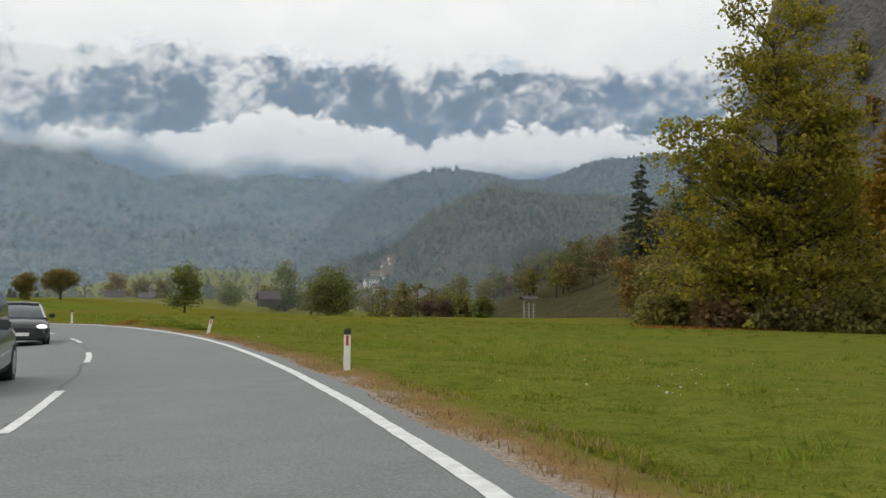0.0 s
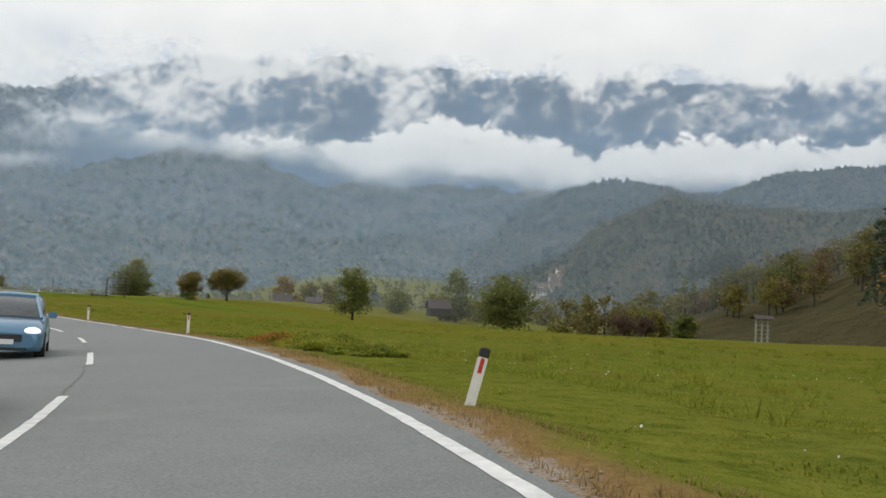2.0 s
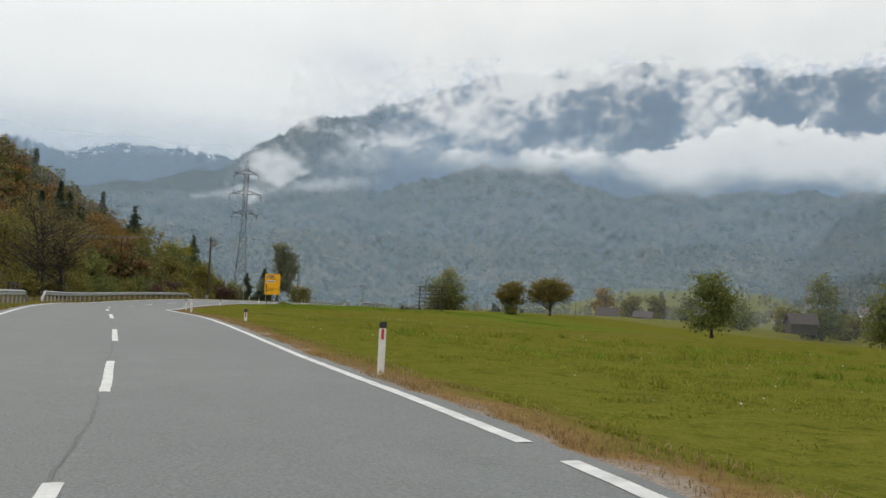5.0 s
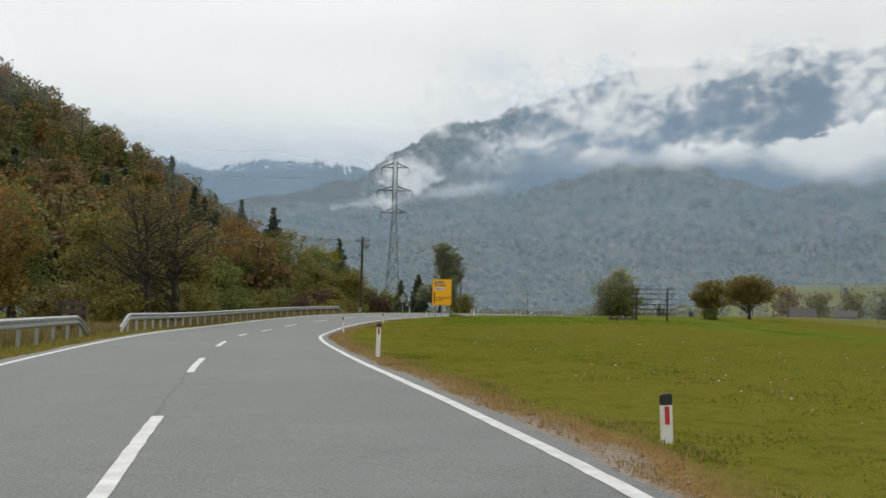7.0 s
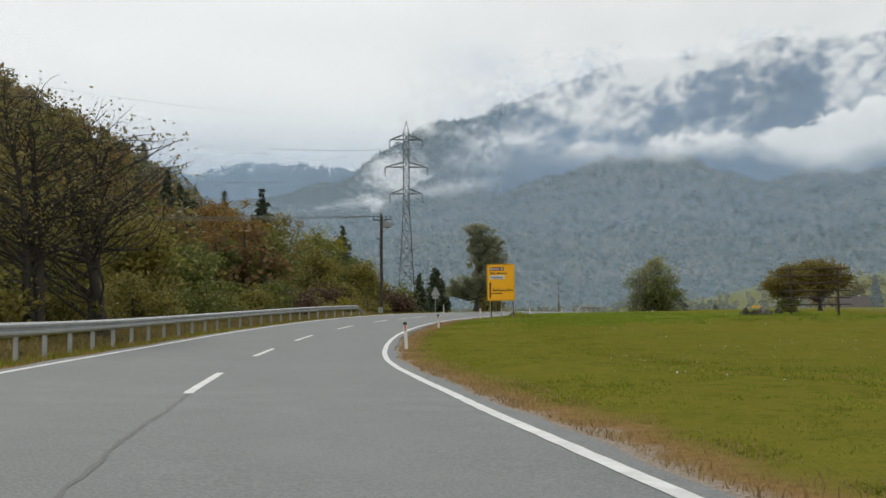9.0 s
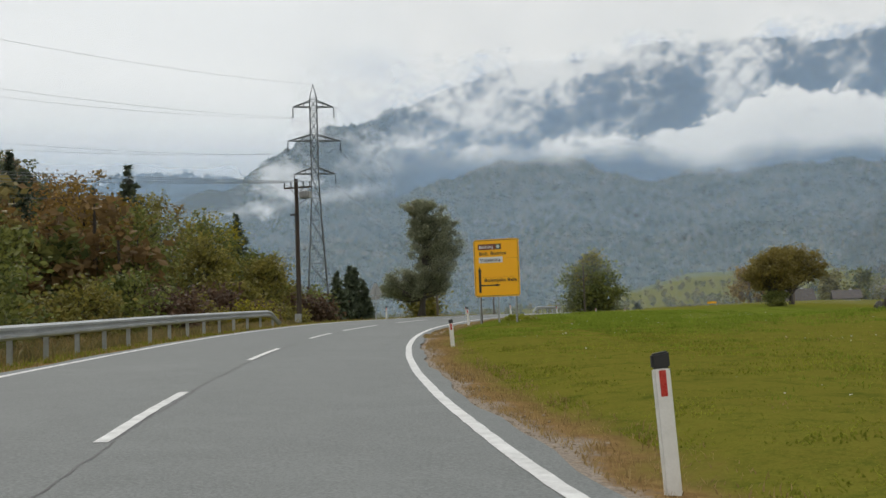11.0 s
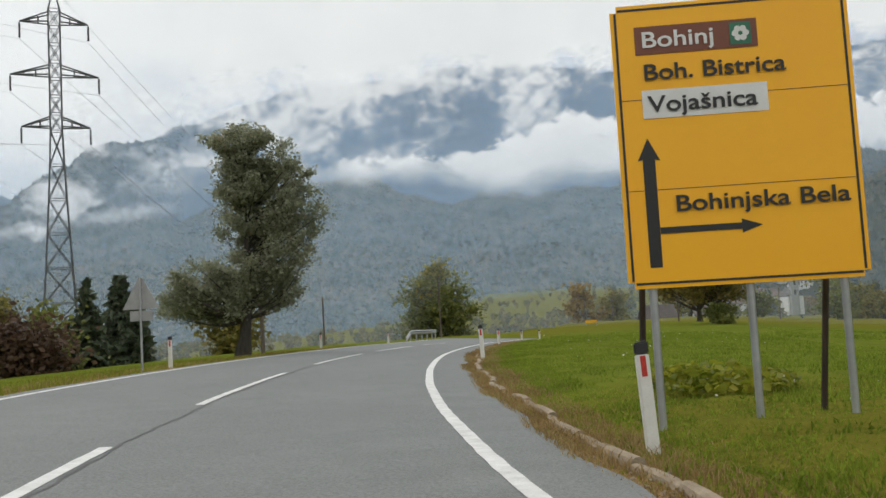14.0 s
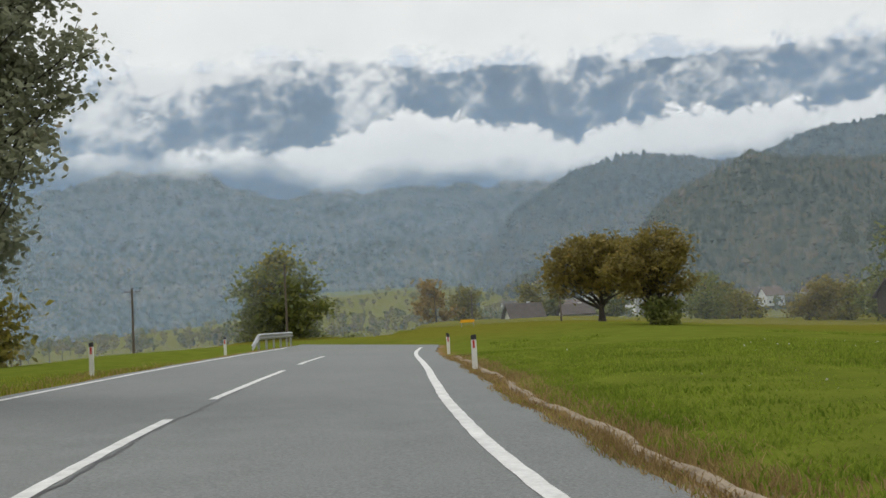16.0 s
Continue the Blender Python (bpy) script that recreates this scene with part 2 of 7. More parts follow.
def cloud_material(name, kind):
    """Cloud seen from the valley: density from noise between the lower and upper limits that the sheet carries along its length."""
    m, nt, links, b = start_material(name)

    def op(kind, *v):
        return math_node(nt, links, kind, *v)

    def swing(n, amount):
        return op("MULTIPLY", op("SUBTRACT", n, 0.5), amount)

    sep = nt.new("ShaderNodeSeparateXYZ")
    links.new(nt.new("ShaderNodeNewGeometry").outputs["Position"], sep.inputs[0])
    pz, along = sep.outputs["Z"], attribute_node(nt, "along")
    flat = nt.new("ShaderNodeCombineXYZ")
    links.new(along, flat.inputs[0])
    links.new(pz, flat.inputs[1])
    tilt = nt.new("ShaderNodeVectorRotate")
    tilt.rotation_type = "Z_AXIS"
    tilt.inputs["Angle"].default_value = radians(-62)
    links.new(flat.outputs[0], tilt.inputs["Vector"])
    billow = noise_node(nt, links, 1.0, 9.0, 0.62, flat.outputs[0], (0.014, 0.017, 1), 0.35)
    curl = noise_node(nt, links, 1.0, 9.0, 0.66, flat.outputs[0], (0.030, 0.036, 1), 0.4)
    streak = noise_node(nt, links, 1.0, 8.0, 0.60, tilt.outputs[0], (0.013, 0.0062, 1), 0.5)
    slow = noise_node(nt, links, 1.0, 4.0, 0.55, flat.outputs[0], (0.0050, 0.0070, 1), 0.3)
    low, top = attribute_node(nt, "low"), attribute_node(nt, "top")
    if kind == "band":
        over = op("SUBTRACT", op("ADD", op("ADD", top, swing(billow, 105.0)), swing(curl, 80.0)), pz)
        under = op("ADD", op("ADD", op("SUBTRACT", pz, low), swing(billow, 70.0)), swing(slow, 55.0))
        alpha = op("MULTIPLY", range_node(nt, links, over, -5, 13, 0, 1, True), range_node(nt, links, under, -26, 34, 0, 0.97, True))
        thin = range_node(nt, links, op("ADD", streak, op("MULTIPLY", op("SUBTRACT", top, low), 0.0045)), 0.46, 0.72, 0.35, 1.0, True)
        alpha = op("MULTIPLY", op("MULTIPLY", alpha, thin), attribute_node(nt, "veil"))
        # bright crown and greyer underside are painted by height within the band
        body = op("DIVIDE", op("SUBTRACT", pz, low), op("ADD", op("SUBTRACT", top, low), 30.0))
        tone = op("ADD", op("MULTIPLY", body, 0.55), op("ADD", op("MULTIPLY", billow, 0.3), op("MULTIPLY", curl, 0.35)))
        shade = ramp_node(nt, links, tone, [(0.22, (0.73, 0.75, 0.76)), (0.50, (0.86, 0.865, 0.855)), (0.85, (0.96, 0.955, 0.94))])
    else:
        deck = range_node(nt, links, op("ADD", op("SUBTRACT", pz, low), op("ADD", op("ADD", swing(billow, 150.0), swing(streak, 120.0)), swing(curl, 45.0))), -22, 34, 0, 1, True)
        deck = op("MULTIPLY", deck, top)
        near = op("MULTIPLY", range_node(nt, links, op("SUBTRACT", low, pz), 0, 110, 0.10, 0.0), top)
        dens = op("ADD", op("ADD", op("ADD", op("MULTIPLY", streak, 0.36), op("MULTIPLY", billow, 0.32)), op("MULTIPLY", curl, 0.32)), op("ADD", attribute_node(nt, "veil"), near))
        wisp = op("MULTIPLY", range_node(nt, links, dens, 0.485, 0.66, 0, 0.84, True), range_node(nt, links, op("ADD", pz, swing(billow, 60.0)), 262, 330, 0, 1, True))
        wisp = op("MULTIPLY", wisp, op("MAXIMUM", top, range_node(nt, links, op("SUBTRACT", pz, low), -40, 25, 1, 0, True)))
        alpha = op("MAXIMUM", wisp, deck)
        # a bank of fog fills the gap below the mountain's shoulder, with a thin tail over the slope
        fx = op("MULTIPLY", op("SUBTRACT", along, 1222.0), 0.0145)
        fz = op("MULTIPLY", op("ADD", op("SUBTRACT", pz, 252.0), op("MULTIPLY", op("SUBTRACT", along, 1222.0), 0.25)), 0.019)
        bank = op("ADD", op("SUBTRACT", 1.0, op("ADD", op("MULTIPLY", fx, fx), op("MULTIPLY", fz, fz))), op("ADD", swing(billow, 5.0), swing(curl, 3.6)))
        alpha = op("MAXIMUM", alpha, range_node(nt, links, bank, -0.4, 1.4, 0.0, 0.82, True))
        line = op("SUBTRACT", op("ADD", pz, op("MULTIPLY", op("SUBTRACT", along, 1180.0), 0.165)), 224.0)
        tail = op("SUBTRACT", op("ADD", op("ADD", 9.0, swing(slow, 60.0)), swing(curl, 60.0)), op("ABSOLUTE", line))
        tail = op("MULTIPLY", range_node(nt, links, tail, -10, 24, 0.0, 0.46, True), range_node(nt, links, along, 985, 1060, 0.0, 1.0, True))
        alpha = op("MAXIMUM", alpha, tail)
        shade = ramp_node(nt, links, op("ADD", op("MULTIPLY", slow, 0.7), op("MULTIPLY", billow, 0.3)), [(0.3, (0.79, 0.803, 0.806)), (0.65, (0.90, 0.902, 0.892))])
    # the sheet emits its tone itself, standing in for daylight on the cloud
    glow = nt.new("ShaderNodeEmission")
    links.new(shade, glow.inputs["Color"])
    clear, s = nt.new("ShaderNodeBsdfTransparent"), nt.new("ShaderNodeMixShader")
    links.new(alpha, s.inputs[0])
    links.new(clear.outputs[0], s.inputs[1])
    links.new(glow.outputs[0], s.inputs[2])
    links.new(s.outputs[0], nt["Material Output"].inputs[0])
    return m


def haze_sheet_material(name, density, low, fade, top, tone, west=0.0):
    """A see-through pale blue sheet imitating distance haze, thinning out towards its top."""
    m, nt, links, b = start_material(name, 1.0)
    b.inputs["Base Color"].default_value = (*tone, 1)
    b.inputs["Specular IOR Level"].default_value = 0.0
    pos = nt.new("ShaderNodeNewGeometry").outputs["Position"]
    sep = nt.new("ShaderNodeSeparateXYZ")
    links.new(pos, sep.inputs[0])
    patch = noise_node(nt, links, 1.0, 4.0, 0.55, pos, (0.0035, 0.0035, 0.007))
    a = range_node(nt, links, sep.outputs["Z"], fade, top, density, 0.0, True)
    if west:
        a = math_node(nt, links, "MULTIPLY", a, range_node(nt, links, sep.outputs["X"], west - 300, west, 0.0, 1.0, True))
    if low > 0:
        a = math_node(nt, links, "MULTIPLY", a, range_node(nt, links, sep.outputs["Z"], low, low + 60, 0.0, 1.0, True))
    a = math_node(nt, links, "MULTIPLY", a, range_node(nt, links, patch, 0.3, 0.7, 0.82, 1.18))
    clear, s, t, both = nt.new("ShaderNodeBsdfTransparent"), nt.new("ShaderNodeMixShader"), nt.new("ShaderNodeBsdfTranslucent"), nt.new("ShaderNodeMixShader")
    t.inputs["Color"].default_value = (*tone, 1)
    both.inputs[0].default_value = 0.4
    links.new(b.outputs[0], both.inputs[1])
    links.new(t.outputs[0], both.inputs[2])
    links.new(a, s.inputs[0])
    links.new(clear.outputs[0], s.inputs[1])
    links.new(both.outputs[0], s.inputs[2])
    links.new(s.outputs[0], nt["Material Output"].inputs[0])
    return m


ASPHALT = asphalt_material()
MEADOW, VERGE = ground_material("meadow", False), ground_material("verge", True)
LINE_PAINT = plain("road_paint", (0.50, 0.50, 0.48), (0.80, 0.80, 0.78), 5.0, 0.6, bump=0.3)
TAR = plain("tar", (0.018, 0.018, 0.018), (0.045, 0.044, 0.042), 6.0, 0.5)
KERB = plain("weathered_concrete", (0.19, 0.145, 0.095), (0.36, 0.295, 0.205), 4.0, 0.9, bump=0.5)
POST_WHITE = plain("white_plastic", (0.68, 0.67, 0.62), (0.80, 0.79, 0.75), 7.0, 0.45, bump=0.1)
POST_BLACK = plain("black_plastic", (0.012, 0.012, 0.013), (0.03, 0.03, 0.03), 8.0, 0.5)
REFLECTOR = plain("red_reflector", (0.42, 0.02, 0.015), (0.58, 0.05, 0.03), 20.0, 0.3)
GALV = plain("galvanised_steel", (0.33, 0.345, 0.35), (0.50, 0.515, 0.52), 1.5, 0.42, 0.6, 0.1)
STEEL = plain("pylon_steel", (0.10, 0.11, 0.115), (0.17, 0.18, 0.185), 1.0, 0.6, 0.2, 0.1)
YELLOW = plain("yellow_sheet", (0.98, 0.46, 0.001), (1.0, 0.50, 0.002), 1.2, 0.42, bump=0.05)
SIGN_BLACK = plain("sign_black", (0.012, 0.012, 0.012), (0.02, 0.02, 0.02), 8.0, 0.5, bump=0.05)
SIGN_BROWN = plain("sign_brown", (0.16, 0.045, 0.02), (0.20, 0.06, 0.028), 4.0, 0.45, bump=0.05)
SIGN_WHITE = plain("sign_white", (0.68, 0.68, 0.66), (0.78, 0.78, 0.76), 4.0, 0.45, bump=0.05)
SIGN_GREEN = plain("sign_green", (0.02, 0.13, 0.07), (0.03, 0.18, 0.10), 4.0, 0.45, bump=0.05)
SIGN_BACK = plain("sign_back_grey", (0.30, 0.30, 0.30), (0.42, 0.42, 0.42), 3.0, 0.5, 0.3, 0.1)
WOOD = plain("weathered_wood", (0.075, 0.058, 0.042), (0.16, 0.13, 0.10), 2.5, 0.85, bump=0.5, stretch=(4, 4, 0.5))
DARK_WOOD = plain("dark_wood", (0.03, 0.022, 0.016), (0.075, 0.055, 0.04), 2.5, 0.85, bump=0.5, stretch=(4, 4, 0.5))
BARK = plain("bark", (0.030, 0.025, 0.020), (0.080, 0.068, 0.055), 5.0, 0.95, bump=1.0, distance=0.03, stretch=(2, 2, 0.5))
SILVER_WOOD = plain("silvered_wood", (0.24, 0.225, 0.20), (0.44, 0.42, 0.38), 2.5, 0.85, bump=0.5, stretch=(4, 4, 0.5))
PALE_BARK = plain("birch_bark", (0.20, 0.19, 0.16), (0.55, 0.53, 0.48), 3.0, 0.8, bump=0.5, stretch=(1, 1, 3))
WALL_WHITE = plain("white_render", (0.62, 0.61, 0.57), (0.76, 0.75, 0.71), 0.6, 0.9, bump=0.2)
WALL_GREY = plain("grey_render", (0.24, 0.235, 0.22), (0.36, 0.35, 0.33), 0.6, 0.9, bump=0.2)
WALL_CREAM = plain("cream_render", (0.50, 0.44, 0.33), (0.62, 0.56, 0.44), 0.6, 0.9, bump=0.2)
ROOF_DARK = plain("dark_roof_tile", (0.05, 0.04, 0.038), (0.11, 0.085, 0.075), 2.0, 0.8, bump=0.5)
ROOF_RED = plain("red_roof_tile", (0.10, 0.062, 0.05), (0.16, 0.10, 0.08), 2.0, 0.8, bump=0.5)
GLASS_DARK = plain("window_glass", (0.015, 0.018, 0.02), (0.03, 0.034, 0.04), 1.0, 0.08, bump=0.0)
EARTH = plain("dark_earth", (0.030, 0.024, 0.016), (0.085, 0.070, 0.046), 3.0, 0.95, bump=1.0, distance=0.05)
ROCK = plain("limestone_cliff", (0.055, 0.050, 0.045), (0.20, 0.19, 0.18), 0.10, 0.95, bump=1.0, distance=1.5)
L_OAK = leaf_material("yellow_green_leaves", (0.140, 0.140, 0.020), (0.36, 0.305, 0.036), 0.55, worn=(0.44, 0.33, 0.035))
L_PEAR = leaf_material("dull_green_leaves", (0.178, 0.196, 0.120), (0.365, 0.378, 0.250), 0.45, 0.5, (0.33, 0.27, 0.17))
L_GREEN = leaf_material("green_leaves", (0.095, 0.122, 0.034), (0.232, 0.242, 0.061), 0.4)
L_OLIVE = leaf_material("olive_leaves", (0.124, 0.120, 0.030), (0.282, 0.244, 0.055), 0.4, worn=(0.310, 0.230, 0.057))
L_FRUIT = leaf_material("brownish_fruit_leaves", (0.155, 0.128, 0.036), (0.275, 0.220, 0.060), 0.45, worn=(0.33, 0.235, 0.06))
L_GOLD = leaf_material("golden_leaves", (0.175, 0.118, 0.030), (0.310, 0.200, 0.046), 0.45, worn=(0.36, 0.23, 0.04))
L_RUST = leaf_material("rust_leaves", (0.161, 0.097, 0.034), (0.299, 0.178, 0.053), 0.45, worn=(0.368, 0.218, 0.052))
L_YELLOW = leaf_material("yellow_birch_leaves", (0.20, 0.13, 0.012), (0.34, 0.21, 0.018), 0.4)
L_HAZEL = leaf_material("hazel_brown_leaves", (0.119, 0.108, 0.043), (0.250, 0.203, 0.068), 0.35, worn=(0.297, 0.216, 0.068))
L_RUSSET = leaf_material("russet_brown_leaves", (0.137, 0.091, 0.042), (0.247, 0.156, 0.062), 0.35, worn=(0.299, 0.182, 0.065))
L_DARKRED = leaf_material("dark_red_leaves", (0.075, 0.048, 0.032), (0.150, 0.092, 0.056), 0.3)
NEEDLES = leaf_material("spruce_needles", (0.048, 0.066, 0.044), (0.115, 0.140, 0.082), 0.3)
FERN = leaf_material("broad_herb_leaves", (0.135, 0.170, 0.016), (0.320, 0.330, 0.034), 0.5, worn=(0.42, 0.34, 0.035))
FERN_RED = leaf_material("withered_herb_leaves", (0.24, 0.095, 0.016), (0.40, 0.19, 0.03), 0.4)
GRASS = leaf_material("grass_blades", (0.135, 0.155, 0.020), (0.285, 0.292, 0.042), 0.7, 0.85)
LUSH_GRASS = leaf_material("lush_grass_blades", (0.118, 0.172, 0.020), (0.252, 0.318, 0.042), 0.65, 0.85)
DRY_GRASS = leaf_material("withered_grass", (0.215, 0.145, 0.062), (0.41, 0.30, 0.138), 0.5, 0.8)
FLOWERS = leaf_material("pale_flowers", (0.55, 0.55, 0.45), (0.75, 0.74, 0.66), 0.3, 0.8)
FOREST_FAR = forest_floor_material("far_forest_floor", (0.010, 0.014, 0.010), (0.060, 0.058, 0.034))
FOREST_NEAR = forest_floor_material("forest_floor", (0.050, 0.048, 0.022), (0.110, 0.090, 0.040))
# base tones paled and blued: part of the distance haze is painted in
HAZED_WOODS = stand_material("hazed_autumn_woods", (0.048, 0.076, 0.078), (0.138, 0.152, 0.140), (0.235, 0.205, 0.162))
HILL_WOODS = stand_material("dark_autumn_woods", (0.028, 0.048, 0.044), (0.088, 0.098, 0.080), (0.150, 0.122, 0.088))
WOODS_GREEN = leaf_material("green_autumn_woods", (0.065, 0.087, 0.035), (0.189, 0.189, 0.058), 0.3, 0.9, (0.304, 0.232, 0.072))

# ---------------------------------------------------------------- building helpers
rng = np.random.default_rng(7)


def raw_mesh(name, verts, faces, mat, smooth=False):
    """A mesh from arrays; faces all have the same number of corners."""
    verts, faces = np.asarray(verts, np.float32).reshape(-1, 3), np.asarray(faces, np.int32)
    me = bpy.data.meshes.new(name)
    n, k = faces.shape
    me.vertices.add(len(verts))
    me.vertices.foreach_set("co", verts.ravel())
    me.loops.add(n * k)
    me.loops.foreach_set("vertex_index", faces.ravel())
    me.polygons.add(n)
    me.polygons.foreach_set("loop_start", np.arange(0, n * k, k, dtype=np.int32))
    me.polygons.foreach_set("use_smooth", np.full(n, smooth))
    me.update(calc_edges=True)
    me.materials.append(mat)
    return me


def float_attribute(me, name, values):
    me.attributes.new(name, "FLOAT", "POINT").data.foreach_set("value", np.asarray(values, np.float32).ravel())


def grid_faces(rows, cols):
    i = np.arange(rows * cols).reshape(rows, cols)
    return np.stack([i[:-1, :-1], i[:-1, 1:], i[1:, 1:], i[1:, :-1]], -1).reshape(-1, 4)


def thing(name, label, category, at=(0, 0, 0), turn=0.0, group=""):
    e = new(name)
    e.empty_display_size = 0.2
    e.matrix_basis = pose(*at, 0, 0, turn)
    return tagged(e, label, category, group)


def part(name, shape, mat, parent, label=""):
    """Links a bmesh or a mesh as one object under a thing or a part."""
    if isinstance(shape, bmesh.types.BMesh):
        me = bpy.data.meshes.new(name)
        shape.to_mesh(me)
        shape.free()
        me.materials.append(mat)
    else:
        me = shape
    ob = new(name, me)
    ob.parent = parent
    return tagged(ob, label)


def box(bm, size, at=(0, 0, 0), turn=(0, 0, 0), bevel=0.0):
    m = pose(*at, *turn) @ Matrix.Diagonal((*size, 1))
    vs = bmesh.ops.create_cube(bm, size=1.0, matrix=m)["verts"]
    if bevel:
        es = list({e for v in vs for e in v.link_edges})
        bmesh.ops.bevel(bm, geom=es, offset=bevel, segments=2, affect="EDGES")
    return bm


def boxes(*args, bevel=0.0):
    bm = bmesh.new()
    for a in args:
        box(bm, *a, bevel=bevel)
    return bm


def strut(bm, a, c, r, r2=None, sides=6):
    """A round or tapered bar from a to c."""
    a, c = Vector(a), Vector(c)
    d = c - a
    m = Matrix.Translation((a + c) / 2) @ d.to_track_quat("Z", "Y").to_matrix().to_4x4()
    bmesh.ops.create_cone(bm, cap_ends=True, segments=sides, radius1=r, radius2=r if r2 is None else r2, depth=d.length, matrix=m)
    return bm


def struts(pairs, r, sides=4):
    bm = bmesh.new()
    for a, c in pairs:
        strut(bm, a, c, r, None, sides)
    return bm


def prism(points, depth, axis="y"):
    """A flat outline in x, z, given a thickness along y."""
    bm = bmesh.new()
    front = [bm.verts.new((x, -depth / 2, z)) for x, z in points]
    f = bm.faces.new(front)
    out = bmesh.ops.extrude_face_region(bm, geom=[f])
    bmesh.ops.translate(bm, verts=[v for v in out["geom"] if isinstance(v, bmesh.types.BMVert)], vec=(0, depth, 0))
    bmesh.ops.recalc_face_normals(bm, faces=bm.faces)
    return bm


def smoothstep(a, b, x):
    t = np.clip((x - a) / (b - a), 0, 1)
    return t * t * (3 - 2 * t)


def waves(x, y, scale, seed=0.0):
    """A cheap rolling pattern between -1 and 1."""
    u, v = x / scale + seed, y / scale - seed * 0.7
    return (np.sin(u * 1.7 + 0.8 * np.sin(v * 1.3)) + np.sin(v * 1.9 + 1.1 * np.sin(u * 1.1 + 2)) + 0.6 * np.sin((u + v) * 2.9 + 1.3 * np.sin(u * 2.3))) / 2.6


# ---------------------------------------------------------------- the road's line
# x, y, z of the centre line and the cross slope
ROAD = [
    (1.82, -29.28, 0.171, 0.009),
    (0.44, -12.93, 0.054, 0.015),
    (-2.54, 3.20, -0.061, 0.030),
    (-7.00, 18.95, -0.248, 0.051),
    (-13.02, 34.15, -0.424, 0.069),
    (-20.79, 48.56, -0.623, 0.069),
    (-29.92, 62.15, -0.856, 0.046),
    (-41.34, 74.00, -0.760, 0.019),
    (-53.36, 85.38, -0.484, 0.011),
    (-65.50, 96.67, -0.463, -0.002),
    (-77.21, 108.46, -0.537, -0.019),
    (-88.26, 120.97, -0.663, -0.039),
    (-97.98, 134.57, -0.457, -0.034),
    (-106.22, 149.14, -0.173, -0.034),
    (-112.85, 164.55, 0.038, -0.037),
    (-117.50, 180.63, 0.172, -0.024),
    (-120.30, 197.25, 0.193, -0.025),
    (-122.77, 213.95, 0.042, -0.043),
    (-124.50, 230.92, -0.060, -0.055),
]
_r = np.array(ROAD)


def spline(points, step=1.0):
    """A Catmull-Rom curve through the points, sampled about every step metres."""
    p = np.vstack([2 * points[0] - points[1], points, 2 * points[-1] - points[-2]])
    out = []
    for i in range(1, len(p) - 2):
        n = max(int(np.linalg.norm(p[i + 1, :2] - p[i, :2]) / step), 1)
        u = np.linspace(0, 1, n, endpoint=False)[:, None]
        out.append(0.5 * (2 * p[i] + (p[i + 1] - p[i - 1]) * u + (2 * p[i - 1] - 5 * p[i] + 4 * p[i + 1] - p[i + 2]) * u**2 + (3 * p[i] - p[i - 1] - 3 * p[i + 1] + p[i + 2]) * u**3))
    return np.vstack(out + [p[-2:-1]])


LINE = spline(_r)
LINE_S = np.r_[0, np.cumsum(np.linalg.norm(np.diff(LINE[:, :2], axis=0), axis=1))] - 26.55
_d = np.gradient(LINE[:, :2], axis=0)
_d /= np.linalg.norm(_d, axis=1)[:, None]
LINE_N = np.stack([_d[:, 1], -_d[:, 0]], 1)
RIGHT, LEFT = 3.45, 3.52


def on_road(s, l, up=0.0):
    """World places at s metres along the road and l metres to the right of its middle."""
    s, l = np.broadcast_arrays(np.asarray(s, float), np.asarray(l, float))
    x, y, z, bank = (np.interp(s, LINE_S, LINE[:, k]) for k in range(4))
    nx, ny = np.interp(s, LINE_S, LINE_N[:, 0]), np.interp(s, LINE_S, LINE_N[:, 1])
    return np.stack([x + nx * l, y + ny * l, z + np.clip(l, -4.2, 4.6) * bank + up], -1)


def road_heading(s):
    i = int(np.argmin(abs(LINE_S - s)))
    return math.degrees(math.atan2(LINE_N[i, 1], LINE_N[i, 0]))


def near_road(x, y):
    """How far along the road, and how far to its right, places lie; and the road's height there."""
    x, y = np.asarray(x, float), np.asarray(y, float)
    flat = np.stack([x.ravel(), y.ravel()], 1)
    idx = np.empty(len(flat), int)
    for i in range(0, len(flat), 4000):
        idx[i : i + 4000] = ((flat[i : i + 4000, None, :] - LINE[None, ::2, :2]) ** 2).sum(-1).argmin(1) * 2
    off = flat - LINE[idx, :2]
    l = (off * LINE_N[idx]).sum(1)
    far = np.linalg.norm(off, axis=1)
    l = np.where(far > abs(l) + 2, np.sign(l + 1e-9) * far, l)
    z = LINE[idx, 2] + np.clip(l, -4.2, 4.6) * LINE[idx, 3]
    return LINE_S[idx].reshape(x.shape), l.reshape(x.shape), z.reshape(x.shape)


